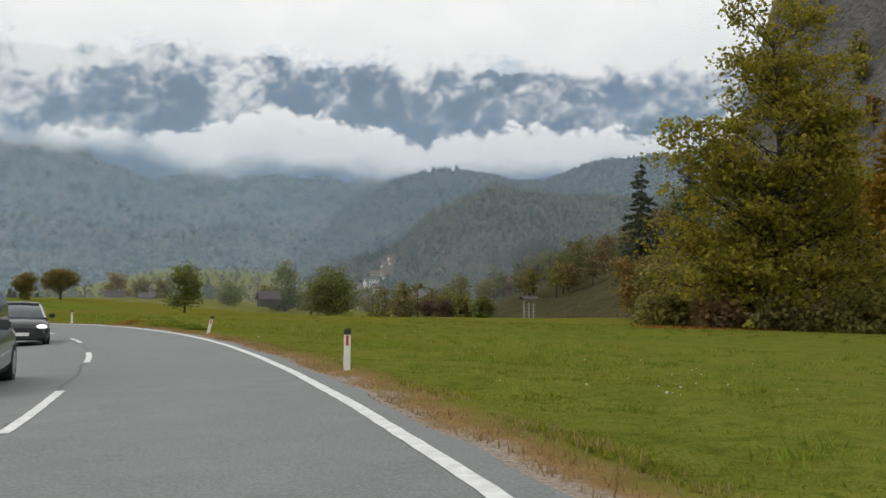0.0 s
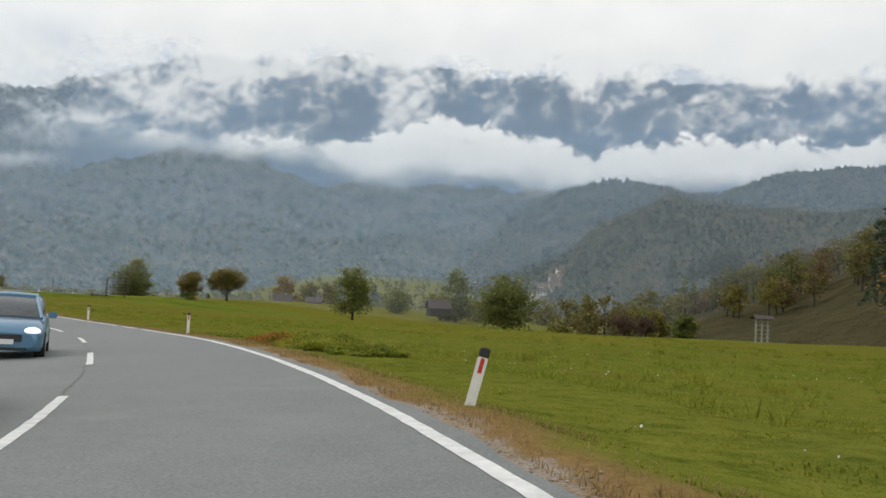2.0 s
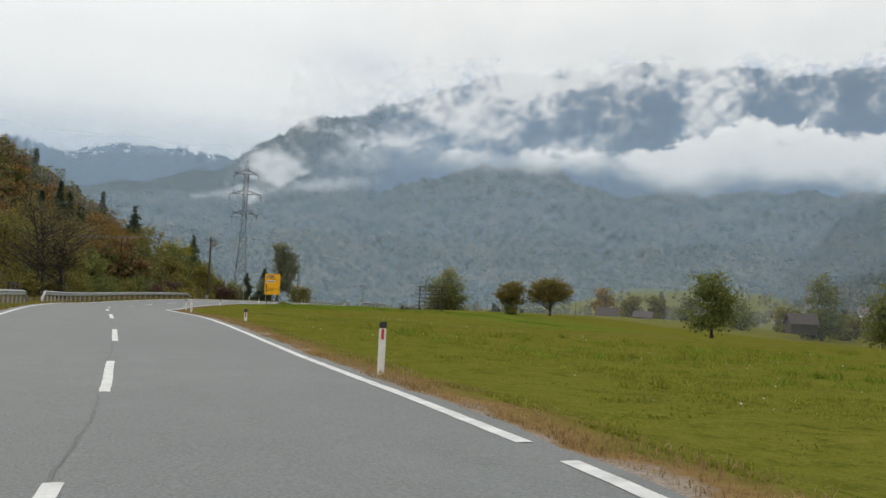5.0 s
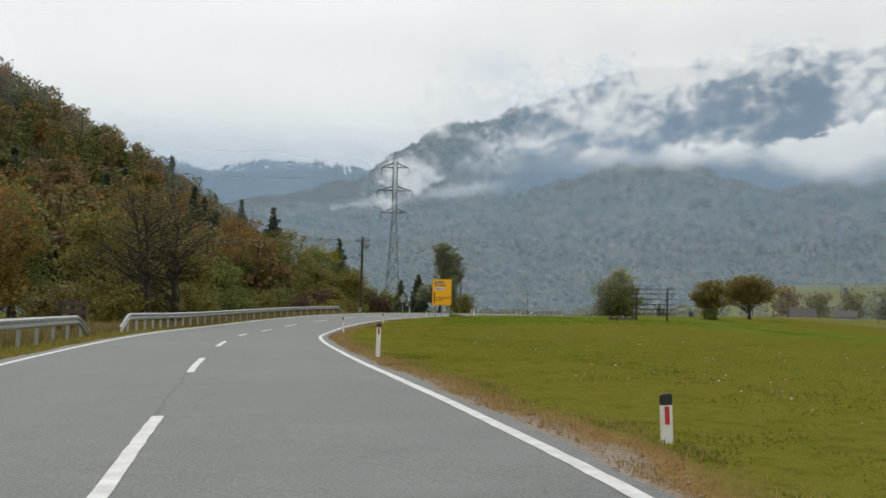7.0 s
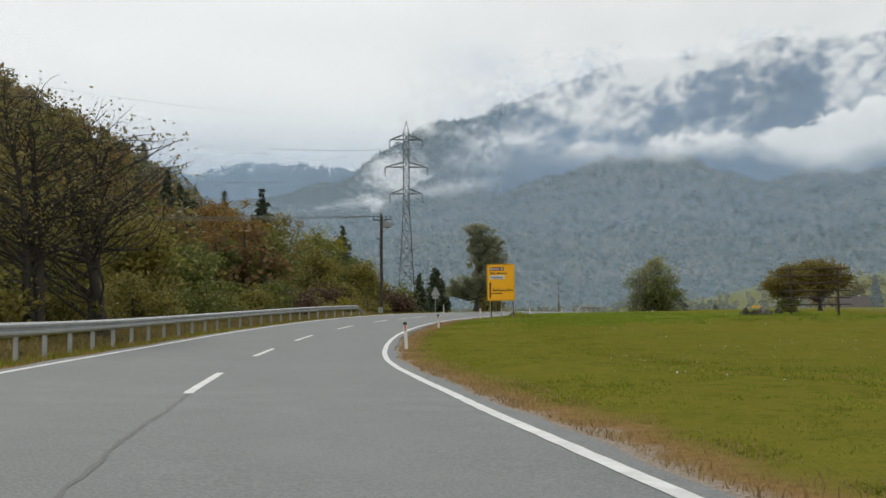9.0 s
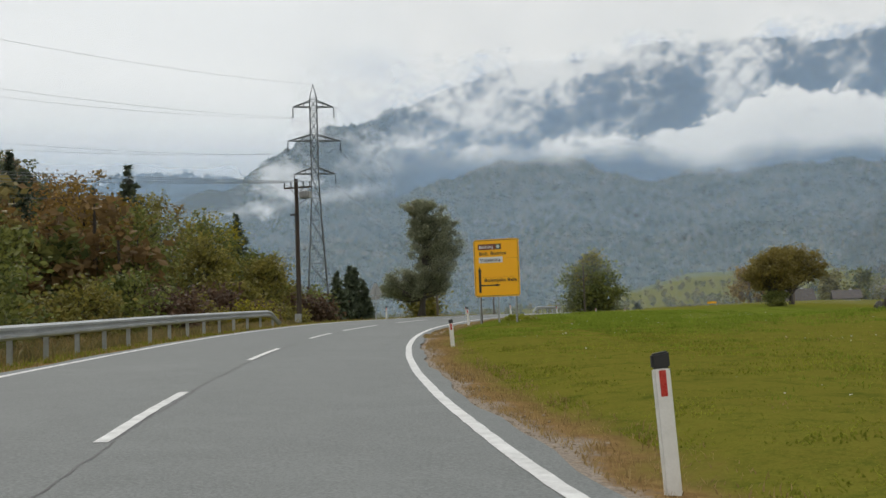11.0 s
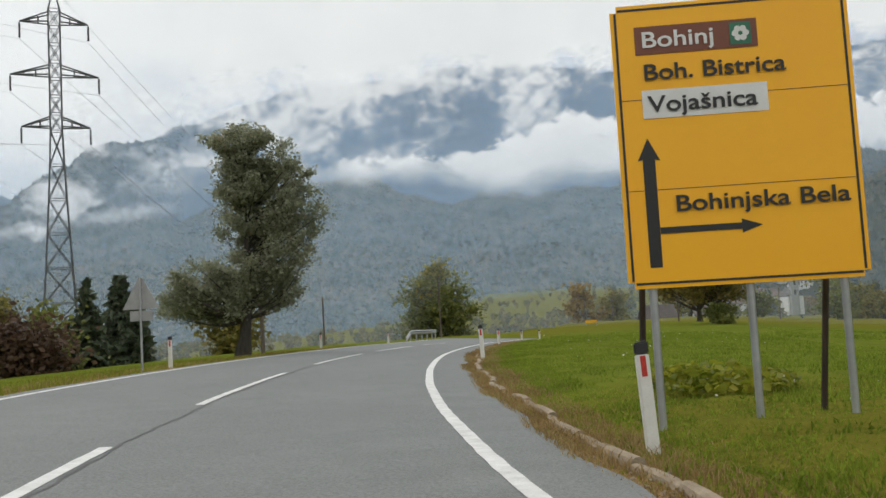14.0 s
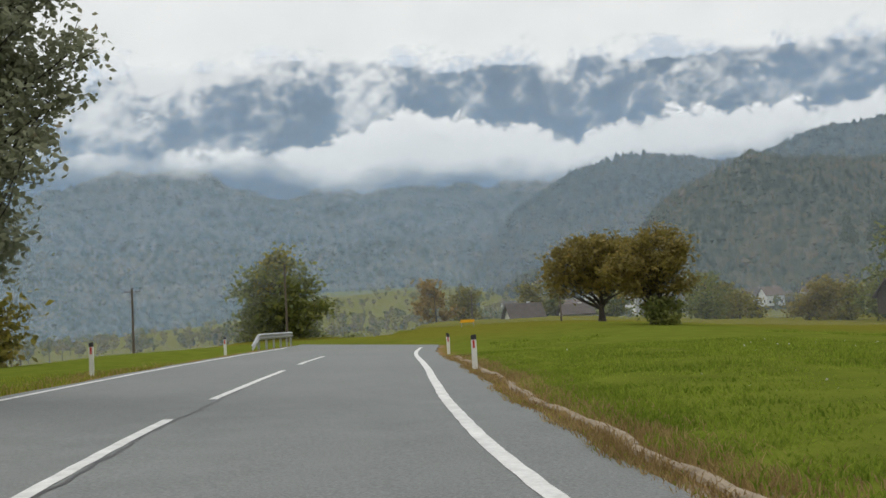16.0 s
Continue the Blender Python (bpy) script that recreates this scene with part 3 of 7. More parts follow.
def ground_height(x, y):
    x, y = np.asarray(x, float), np.asarray(y, float)
    s, l, z = near_road(x, y)
    field = -0.75 - 3.0 * smoothstep(110, 260, y) * smoothstep(-112, -40, x) + 0.9 * smoothstep(150, 220, y) * smoothstep(-88, -112, x)
    field = field + 0.28 * waves(x, y, 19.0) * smoothstep(8, 40, abs(l)) + 0.55 * waves(x, y, 60.0, 3.0) * smoothstep(25, 90, abs(l))
    fall = -8.0 * smoothstep(13, 60, -l) * smoothstep(200, 235, s) - 3.0 * smoothstep(60, 200, -l)
    rise = 1.2 * smoothstep(8, 30, -l) * smoothstep(175, 150, s)
    # beside the asphalt the ground soon evens out the road's cross slope, then runs into the fields
    level = z - np.clip(l, -4.2, 4.6) * np.interp(s, LINE_S, LINE[:, 3]) * smoothstep(3.9, 6.0, abs(l)) * 0.8
    away = smoothstep(6.0, 24.0, abs(l))
    mound = 8.0 * np.exp(-((x + 147) ** 2 + (y - 295) ** 2) / 900.0)
    knoll = 1.25 * np.exp(-((x + 83) ** 2 + (y - 168) ** 2) / 190.0)
    return knoll * away + (level - 0.05) * (1 - away) + (field + np.minimum(fall + mound, 0.0) + rise) * away


# ---------------------------------------------------------------- ground, road, verges
def axis_lines(a, b, step, lo, hi):
    mid = list(np.arange(a, b + 0.1, step))
    grow, out = step, [mid[-1]]
    while out[-1] < hi:
        grow *= 1.22
        out.append(out[-1] + grow)
    grow, low = step, [mid[0]]
    while low[-1] > lo:
        grow *= 1.22
        low.append(low[-1] - grow)
    return np.array(low[:0:-1] + mid + out[1:])


def build_ground():
    xs, ys = axis_lines(-175, 50, 2.5, -4600, 4600), axis_lines(-45, 330, 2.5, -4600, 4600)
    gx, gy = np.meshgrid(xs, ys)
    s, l, _ = near_road(gx, gy)
    z = ground_height(gx, gy) - 0.35 * smoothstep(9.5, 7.5, abs(l))
    me = raw_mesh("ground", np.stack([gx, gy, z], -1), grid_faces(len(ys), len(xs)), MEADOW, True)
    tagged(new("ground", me), "green autumn meadow reaching across the valley floor", "meadow", kind="structure")


def strip(name, s0, s1, laterals, ups, mat, step=1.0, attribute=None):
    s = np.arange(s0, s1 + 1e-6, step)
    rows = np.stack([on_road(s, l, u) for l, u in zip(laterals, ups)], 1)
    me = raw_mesh(name, rows, grid_faces(len(s), len(laterals)), mat, True)
    if attribute is not None:
        float_attribute(me, "lateral", np.tile(np.asarray(attribute, float), len(s)))
    return me


S_END = 255.0


def right_edge(s):
    return 3.70 + 0.5 * smoothstep(186, 205, np.asarray(s, float)) + 0.05 * np.sin(np.asarray(s, float) * 0.9) + 0.03 * np.sin(np.asarray(s, float) * 2.7)


def build_road():
    s = np.arange(-26, S_END + 20, 0.5)
    fr = np.linspace(0, 1, 14)
    l0, l1 = -3.86 + 0.05 * np.sin(s * 1.1), right_edge(s)
    lat = l0[:, None] + (l1 - l0)[:, None] * fr
    p = on_road(s[:, None], lat)
    me = raw_mesh("road", p, grid_faces(len(s), len(fr)), ASPHALT, True)
    float_attribute(me, "lateral", lat)
    road = tagged(new("road", me), "grey weathered asphalt country road with white markings", "road", kind="structure")
    # the verges slope away from the asphalt and sink into the meadow
    for side, name, label in ((1, "verge", "gravel and withered grass verge along the asphalt"), (-1, "verge", "grassy verge on the far side of the road")):
        out = np.array([-0.1, 0.0, 0.12, 0.35, 0.7, 1.1, 1.7, 2.4, 3.2, 4.2, 5.4, 6.6])
        edge = l1 if side > 0 else -l0
        lat = side * (edge[:, None] + out)
        base = on_road(s[:, None], lat)
        gz = ground_height(base[..., 0], base[..., 1])
        blend = smoothstep(0.0, 2.0, out)[None]
        bumps = 0.035 * waves(base[..., 0], base[..., 1], 0.45) + 0.03 * waves(base[..., 0], base[..., 1], 1.7, 2.0)
        z = (base[..., 2] - 0.03) * (1 - blend) + (gz + 0.012) * blend + bumps * smoothstep(0.05, 0.5, out)[None]
        z[:, -1] -= 0.25
        z[:, 0] -= 0.12
        base[..., 2] = z
        me = raw_mesh(name, base, grid_faces(len(s), len(out)), VERGE, True)
        float_attribute(me, "lateral", out[None] + (0 if side > 0 else 0.35) + side * 0.30 * (side > 0) * smoothstep(188, 200, s)[:, None])
        tagged(new(name, me), label, "verge", kind="structure")
    # painted lines, not quite parallel to the asphalt's edge
    def shift(q):
        return -0.10 * (1 - smoothstep(14, 32, q)) - 0.09 * smoothstep(118, 145, q)

    def paint(s0, s1, l, w, label, name="edge_line", seed=0):
        ss = np.arange(s0, s1 + 0.01, 0.4)
        l = l + (shift(ss) if l > 1 else 0.6 * shift(ss) + 0.11 * smoothstep(190, 215, ss) if l > -1 else 0.0)
        jag = 0.006 * np.sin(ss * 7 + seed) + 0.005 * np.sin(ss * 17 + seed)
        rows = np.stack([on_road(ss, l - w / 2 + jag, 0.005), on_road(ss, l - w / 6, 0.007), on_road(ss, l + w / 6, 0.007), on_road(ss, l + w / 2 + jag, 0.005)], 1)
        part(name, raw_mesh(name, rows, grid_faces(len(ss), 4), LINE_PAINT, True), LINE_PAINT, road, label)

    paint(-25, 72.0, RIGHT, 0.15, "solid white edge line")
    paint(73.0, 75.5, RIGHT, 0.15, "solid white edge line")
    paint(76.3, S_END + 10, RIGHT, 0.15, "solid white edge line")
    paint(-25, S_END + 10, -LEFT, 0.14, "solid white edge line")
    for k, mid in enumerate(DASHES):
        half = 2.5 if mid < 190 else 4.3
        paint(mid - half, mid + half, 0.0, 0.13, "worn white centre dash", "centre_dash", k)
    # a tarred crack runs along the middle joint
    def crack(s0, s1, amount, w):
        ss = np.arange(s0, s1, 0.12)
        wob = amount * (np.sin(ss * 1.3) + 0.6 * np.sin(ss * 3.7 + 1) + 0.5 * np.sin(ss * 9.1)) / 2
        off = -0.04 + 0.14 * smoothstep(120, 165, ss)
        off = off + 0.6 * shift(ss) + 0.11 * smoothstep(190, 215, ss)
        ww = w * (0.6 + 0.5 * abs(np.sin(ss * 2.1)) + 0.4 * abs(np.sin(ss * 5.3)))
        rows = np.stack([on_road(ss, wob + off - ww, 0.004), on_road(ss, wob + off + ww, 0.004)], 1)
        part("joint_crack", raw_mesh("joint_crack", rows, grid_faces(len(ss), 2), TAR), TAR, road, "dark tarred crack")

    for a, c, amount, w in ((4, 26, 0.06, 0.012), (30, 50, 0.05, 0.010), (52, 84, 0.03, 0.012), (84, 122, 0.03, 0.018), (122, 146, 0.04, 0.018), (148, 186, 0.04, 0.009), (186, 232, 0.05, 0.016)):
        crack(a, c, amount, w)


DASHES = (3.0, 14.6, 26.7, 38.5, 50.0, 61.2, 73.0, 83.4, 93.8, 105.5, 117.0, 128.6, 141.0, 153.6, 164.4, 176.5, 187.5, 197.0, 210.0, 222.8, 234.0, 246.0)
build_ground()
build_road()

# ---------------------------------------------------------------- mountains, clouds and haze sheets
MID = np.array([-55.0, 90.0])


def polar(az, r, z):
    a = np.radians(az)
    return np.stack(np.broadcast_arrays(MID[0] - r * np.sin(a), MID[1] + r * np.cos(a), z), -1)


def ridge_height(rows, az, r, rough):
    """Height of a hill whose foot, shoulder and crest lie at given distances; rows: azimuth, then a height for each distance."""
    dist, table = rows
    t = np.array(table, float)
    t = t[np.argsort(t[:, 0])]
    hs = np.stack([np.interp(az, t[:, 0], t[:, k + 1]) for k in range(len(dist))], -1)
    z = np.zeros(np.broadcast(az, r).shape)
    for k in range(len(dist) - 1):
        f = np.clip((r - dist[k]) / (dist[k + 1] - dist[k]), 0, 1)
        inside = (r >= dist[k]) & (r <= dist[k + 1])
        z = np.where(inside, hs[..., k] * (1 - f) + hs[..., k + 1] * f, z)
    p = polar(az, r, 0.0)
    up = smoothstep(dist[0], dist[0] + 0.25 * (dist[-1] - dist[0]), r)
    folds = waves(az * 60.0 + 0 * r, r * 0.25, 190.0, 1.0) * rough * 1.6
    return z + up * (folds + rough * waves(p[..., 0], p[..., 1], 55.0, 4.0) * 0.6 + rough * 0.35 * waves(p[..., 0], p[..., 1], 21.0, 9.0))


def hill(name, label, rows, az0, az1, n_az, n_r, rough, mat):
    az, r = np.meshgrid(np.linspace(az0, az1, n_az), np.linspace(rows[0][0], rows[0][-1], n_r))
    p = polar(az, r, ridge_height(rows, az, r, rough))
    tagged(new(name, raw_mesh(name, p, grid_faces(n_r, n_az), mat, True)), label, name.replace("_", " "), kind="structure")


_PHI = (1 + 5**0.5) / 2
ICO_V = np.array([(-1, _PHI, 0), (1, _PHI, 0), (-1, -_PHI, 0), (1, -_PHI, 0), (0, -1, _PHI), (0, 1, _PHI), (0, -1, -_PHI), (0, 1, -_PHI), (_PHI, 0, -1), (_PHI, 0, 1), (-_PHI, 0, -1), (-_PHI, 0, 1)]) / 1.9
_tri = "0 11 5 0 5 1 0 1 7 0 7 10 0 10 11 1 5 9 5 11 4 11 10 2 10 7 6 7 1 8 3 9 4 3 4 2 3 2 6 3 6 8 3 8 9 4 9 5 2 4 11 6 2 10 8 6 7 9 8 1"
ICO_F = np.array([int(v) for v in _tri.split()]).reshape(-1, 3)


OCT_V = np.array([(1, 0, 0), (0, 1, 0), (-1, 0, 0), (0, -1, 0), (0, 0, 1), (0, 0, -1)], float)
OCT_F = np.array([(0, 1, 4), (1, 2, 4), (2, 3, 4), (3, 0, 4), (1, 0, 5), (2, 1, 5), (3, 2, 5), (0, 3, 5)])


def far_woods(name, label, rows, az0, az1, count, rough, size, mat, seed, spruce=0.2, near=None, far=None):
    """Tree crowns over a far hillside: uneven lumps and spires, each with its own tone."""
    g = np.random.default_rng(seed)
    d0, d1 = near or rows[0][0], far or rows[0][-1]
    az, r = g.uniform(az0, az1, count), np.sqrt(g.uniform(d0**2, d1**2, count))
    p = polar(az, r, ridge_height(rows, az, r, rough))
    spire = g.uniform(0, 1, count) < spruce * (0.25 + 2.0 * (waves(p[:, 0], p[:, 1], 120.0, 5.0) > 0.15))
    w = size * g.uniform(0.6, 1.25, count) * np.where(spire, 0.55, 1.0)
    h = size * g.uniform(0.8, 1.3, count) * np.where(spire, 1.35, 0.95)
    a = g.uniform(0, 1.57, count)[:, None]
    shape = OCT_V[None] * (1 + 0.25 * g.standard_normal((count, 6, 1)))
    shape = np.stack([shape[..., 0] * np.cos(a) - shape[..., 1] * np.sin(a), shape[..., 0] * np.sin(a) + shape[..., 1] * np.cos(a), shape[..., 2] + np.where(spire[:, None], -0.25, 0.15) * (abs(OCT_V[:, 2]) < 0.5)], -1)
    v = shape * np.stack([w, w, h], -1)[:, None] + p[:, None] + np.array([0, 0, 1])[None, None] * (h * 0.6)[:, None, None]
    f = OCT_F[None] + (np.arange(count) * 6)[:, None, None]
    tagged(new(name, raw_mesh(name, v, f.reshape(-1, 3), mat)), label, "forest", kind="stuff")


MOUNTAIN = ((1020, 1450, 1950, 2600, 3100), (
    (70, -5, 60, 150, 250, 150), (52, -5, 80, 165, 240, 150), (46, -5, 90, 195, 290, 200), (40, -5, 90, 205, 385, 250), (38, -5, 95, 215, 440, 300),
    (36, -5, 95, 225, 492, 350), (32, -5, 100, 238, 537, 400), (29, -5, 105, 278, 602, 450), (25, -5, 110, 292, 650, 500), (15, -5, 105, 268, 690, 540),
    (4, -5, 100, 258, 668, 540), (-6, -5, 100, 250, 655, 540), (-16, -5, 100, 255, 640, 540), (-30, -5, 100, 260, 650, 540), (-62, -5, 100, 260, 650, 540)))
FAR_RIDGE = ((3300, 3800, 4300), ((75, 0, 520, 360), (52, 0, 555, 360), (49.5, 0, 512, 360), (47, 0, 545, 360), (43.5, 0, 570, 360), (39.3, 0, 540, 360), (30, 0, 480, 270)))
FOOTHILL = ((860, 1050, 1250, 1500), ((7, -4, 15, 40, 30), (4, -4, 55, 124, 70), (1.2, -4, 72, 155, 90), (-1.2, -4, 80, 172, 100), (-2.3, -4, 84, 177, 110), (-5.5, -4, 85, 176, 110), (-9, -4, 85, 171, 110), (-11, -4, 88, 176, 115), (-13.6, -4, 95, 190, 120), (-16, -4, 100, 196, 120), (-26, -4, 115, 225, 140), (-45, -4, 125, 250, 150)))
NEAR_HILL = ((560, 690, 830, 1000), ((2.5, -4, 2, 8, 0), (0.7, -4, 8, 22, 10), (-0.6, -4, 17, 44, 25), (-2, -4, 28, 66, 40), (-3.8, -4, 36, 84, 50), (-5.6, -4, 42, 99, 60), (-7.1, -4, 46, 110, 66), (-9, -4, 44, 101, 62), (-11, -4, 42, 99, 60), (-16, -4, 40, 96, 55), (-28, -4, 46, 112, 60), (-48, -4, 46, 122, 70)))
RIGHT_SLOPE = ((140, 205, 260, 330, 420), ((-9, -9, -6, -5, -4, -4), (-13, -9, -4, -2, 0, 2), (-16, -9, -3, 3, 6, 6), (-20, -8, 0, 8, 13, 16), (-24, -8, 4, 14, 21, 26), (-27.5, -7, 8, 21, 30, 36), (-33, -6, 16, 36, 50, 60), (-38, -5, 24, 50, 70, 85), (-42, -4, 36, 70, 96, 115), (-60, -4, 40, 75, 100, 120), (-75, -4, 40, 75, 100, 120)))
CLIFF = ((150, 185, 215, 260), ((-42.0, -5, 10, 20, 25), (-43, 0, 48, 80, 90), (-45.5, 0, 78, 125, 145), (-50, 0, 85, 135, 160), (-78, 0, 85, 135, 160)))
LEFT_SLOPE = ((95, 150, 200, 255, 330), ((44.5, -6, -5, -4, 0, 2), (47, -2, 2, 6, 14, 18), (50, -1, 4, 12, 24, 30), (52, -1, 6, 18, 29, 36), (54.5, 0, 8, 24, 36, 44), (57, 0, 10, 28, 42, 52), (60, 0, 12, 32, 49, 60), (62, 0, 14, 36, 54, 66), (68, 0, 20, 46, 70, 84), (85, 0, 26, 60, 90, 110), (110, 0, 26, 60, 90, 110)))
hill("mountain", "forested mountain with its upper slopes in the clouds", MOUNTAIN, -62, 70, 340, 80, 15, FOREST_FAR)
hill("far_mountain", "distant blue mountain ridge closing the valley", FAR_RIDGE, 28, 75, 160, 14, 12, FOREST_FAR)
hill("foothill", "wooded foothill below the low clouds", FOOTHILL, -45, 7, 140, 30, 7, FOREST_FAR)
hill("wooded_hill", "dark wooded hill beside the village", NEAR_HILL, -48, 2.5, 130, 30, 4, FOREST_FAR)
hill("wooded_slope", "wooded slope with autumn trees at the meadow's edge", RIGHT_SLOPE, -75, -9, 90, 34, 1.0, FOREST_NEAR)
hill("cliff", "grey limestone cliff above the woods", CLIFF, -78, -42.0, 80, 30, 4.0, ROCK)
hill("roadside_hill", "steep wooded hillside above the road", LEFT_SLOPE, 44.5, 110, 80, 30, 1.2, FOREST_NEAR)
far_woods("mountain_woods", "mixed autumn woods on the mountain's lower slopes", MOUNTAIN, -20, 56, 50000, 15, 4.8, HAZED_WOODS, 1, 0.12, 1020, 1960)
far_woods("mountain_woods", "dark woods on the mountain's upper slopes", MOUNTAIN, -22, 40, 15000, 15, 7.0, HAZED_WOODS, 9, 0.12, 1960, 2650)
far_woods("far_ridge_woods", "distant woods along the blue ridge", FAR_RIDGE, 36, 56, 3500, 12, 9.0, HAZED_WOODS, 2, 0.05, 3500, 4000)
far_woods("foothill_woods", "misty woods on the foothill", FOOTHILL, -26, 7, 15000, 7, 4.2, HILL_WOODS, 3, 0.15, 870, 1330)
far_woods("hill_woods", "brown and green woods on the hill by the village", NEAR_HILL, -28, -0.9, 15500, 4, 3.2, HILL_WOODS, 4, 0.10, 565, 880)


VALLEY = ((400, 560, 760, 1060), ((-16, -4, -3, -2, -2), (-9, -4, -3, -2, -2), (0, -4, -2, 2, 8), (8, -4, -2, 6, 34), (15, -4, -3, 4, 34), (20, -4, -3, 0, 10), (30, -6, -6, -5, -4), (50, -8, -8, -8, -6)))
hill("valley_meadow", "green meadows rising towards the foot of the mountain", VALLEY, -16, 50, 90, 24, 0.8, MEADOW)


def shell(name, label, radius, z0, z1, mat, az0=-80, az1=100, category="clouds", rows=None):
    """A thin upright sheet far round the valley; rows: azimuth, lower limit, upper limit, strength of what hangs in it."""
    n = 90 if rows is None else 420
    az, z = np.meshgrid(np.linspace(az0, az1, n), np.linspace(z0, z1, 12))
    me = raw_mesh(name, polar(az, radius, z), grid_faces(12, n), mat, True)
    if rows is not None:
        t = np.array(sorted(rows), float)
        float_attribute(me, "along", np.radians(az) * radius)
        for k, key in enumerate(("low", "top", "veil")):
            float_attribute(me, key, np.interp(az, t[:, 0], t[:, k + 1]))
    ob = tagged(new(name, me), label, category, kind="structure")
    ob.visible_shadow = False


BAND = ((37, 262, 262, 0), (31, 275, 285, 0.3), (28, 282, 306, 0.85), (24, 288, 306, 0.9), (20.5, 278, 312, 1), (17, 275, 318, 1), (14, 254, 332, 1), (12.6, 240, 344, 1), (11, 254, 364, 1), (9.4, 262, 390, 1), (8.3, 262, 382, 1),
        (7.6, 261, 356, 1), (5.5, 258, 358, 1), (3, 248, 344, 1), (0.8, 242, 325, 1), (-1.5, 247, 322, 1), (-5.5, 250, 344, 1), (-8.5, 250, 355, 1), (-13.5, 264, 334, 1), (-19, 272, 356, 1), (-45, 280, 340, 1), (-80, 280, 340, 1))
DECK = ((46, 520, 0, -0.5), (40, 500, 0, -0.3), (37, 480, 0, 0.045), (33, 470, 0.2, 0.055), (29, 452, 1, 0.055), (25.5, 466, 1, 0.05), (21, 462, 1, 0.045), (17.8, 484, 1, 0.0), (14.5, 500, 1, -0.015), (12.4, 462, 1, 0.045), (10.9, 448, 1, 0.03),
        (9, 488, 1, -0.05), (6.5, 466, 1, -0.055), (2, 490, 1, -0.05), (0, 452, 1, -0.01), (-5.6, 478, 1, -0.03), (-8, 450, 1, -0.02), (-11.6, 432, 1, -0.03), (-16.4, 452, 1, -0.02), (-20, 440, 1, -0.02), (-80, 440, 1, -0.02))
shell("cloud_band", "long white band of low cloud lying along the mountain", 1790, 170, 470, cloud_material("cloud_band", "band"), az1=40, rows=BAND)
shell("clouds", "torn wisps of cloud and a grey-white deck hiding the summits", 1850, 150, 900, cloud_material("cloud_wisps", "wisps"), az1=46, rows=DECK)
# added sheets that pale and blue what lies behind, in place of hazy air
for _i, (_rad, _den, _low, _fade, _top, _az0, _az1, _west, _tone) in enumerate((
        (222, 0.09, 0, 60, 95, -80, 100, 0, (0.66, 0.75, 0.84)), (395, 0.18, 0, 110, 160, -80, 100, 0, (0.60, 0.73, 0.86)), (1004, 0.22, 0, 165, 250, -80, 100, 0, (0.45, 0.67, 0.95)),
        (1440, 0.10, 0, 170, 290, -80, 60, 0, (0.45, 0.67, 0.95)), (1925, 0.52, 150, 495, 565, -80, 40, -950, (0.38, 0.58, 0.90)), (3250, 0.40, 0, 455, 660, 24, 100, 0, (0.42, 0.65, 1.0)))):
    shell("mist", "tinted sheet standing in for the valley's bluish distance haze", _rad, -20, _top, haze_sheet_material("mist_%d" % _i, _den, _low, _fade, _top, _tone, _west), az0=_az0, az1=_az1, category="mist")


def quads(centres, size, g, flat=0.0, aspect=1.6, droop=0.0):
    """Leaves: four-cornered blades round the given centres."""
    n = len(centres)
    u = g.standard_normal((n, 3))
    u[:, 2] = u[:, 2] * (1 - flat) - droop
    u /= np.linalg.norm(u, axis=1)[:, None]
    w = g.standard_normal((n, 3))
    w -= (w * u).sum(1)[:, None] * u
    w /= np.linalg.norm(w, axis=1)[:, None]
    s = (size * g.uniform(0.6, 1.35, n))[:, None]
    u, w = u * s * aspect / 2, w * s / 2
    mid = centres + np.cross(u, w) / s * 0.25
    return np.stack([centres - u, mid - w, centres + u, mid + w], 1)


def leaves_mesh(name, centres, size, mat, g, **kw):
    q = quads(centres, size, g, **kw)
    return raw_mesh(name, q, np.arange(len(q) * 4).reshape(-1, 4), mat)


def tube(points, radii, sides=6):
    """A tapered tube through the points: verts and faces."""
    p = np.asarray(points, float)
    d = np.gradient(p, axis=0)
    d /= np.linalg.norm(d, axis=1)[:, None] + 1e-9
    side = np.cross(d, (0.31, 0.22, 0.93))
    side /= np.linalg.norm(side, axis=1)[:, None] + 1e-9
    other = np.cross(d, side)
    a = np.linspace(0, 2 * math.pi, sides, endpoint=False)
    ring = p[:, None] + np.asarray(radii)[:, None, None] * (np.cos(a)[None, :, None] * side[:, None] + np.sin(a)[None, :, None] * other[:, None])
    i = np.arange(len(p) * sides).reshape(len(p), sides)
    nx = np.roll(i, -1, 1)
    return ring.reshape(-1, 3), np.stack([i[:-1], nx[:-1], nx[1:], i[1:]], -1).reshape(-1, 4)


def tubes_mesh(name, tubes, mat):
    v, f, n = [], [], 0
    for tv, tf in tubes:
        v.append(tv), f.append(tf + n)
        n += len(tv)
    return raw_mesh(name, np.vstack(v), np.vstack(f), mat, True)


def bough_points(g, lobes, count):
    """Places inside the crown's lobes, more of them near the outside."""
    vol = np.array([l[3] * l[4] * l[5] for l in lobes], float) ** 0.8
    pick = g.choice(len(lobes), count, p=vol / vol.sum())
    d = g.standard_normal((count, 3))
    d /= np.linalg.norm(d, axis=1)[:, None]
    rad = g.uniform(0.25, 1.0, count) ** 0.45 * g.uniform(0.86, 1.12, count)
    L = np.array(lobes, float)[pick]
    return L[:, :3] + d * L[:, 3:] * rad[:, None]


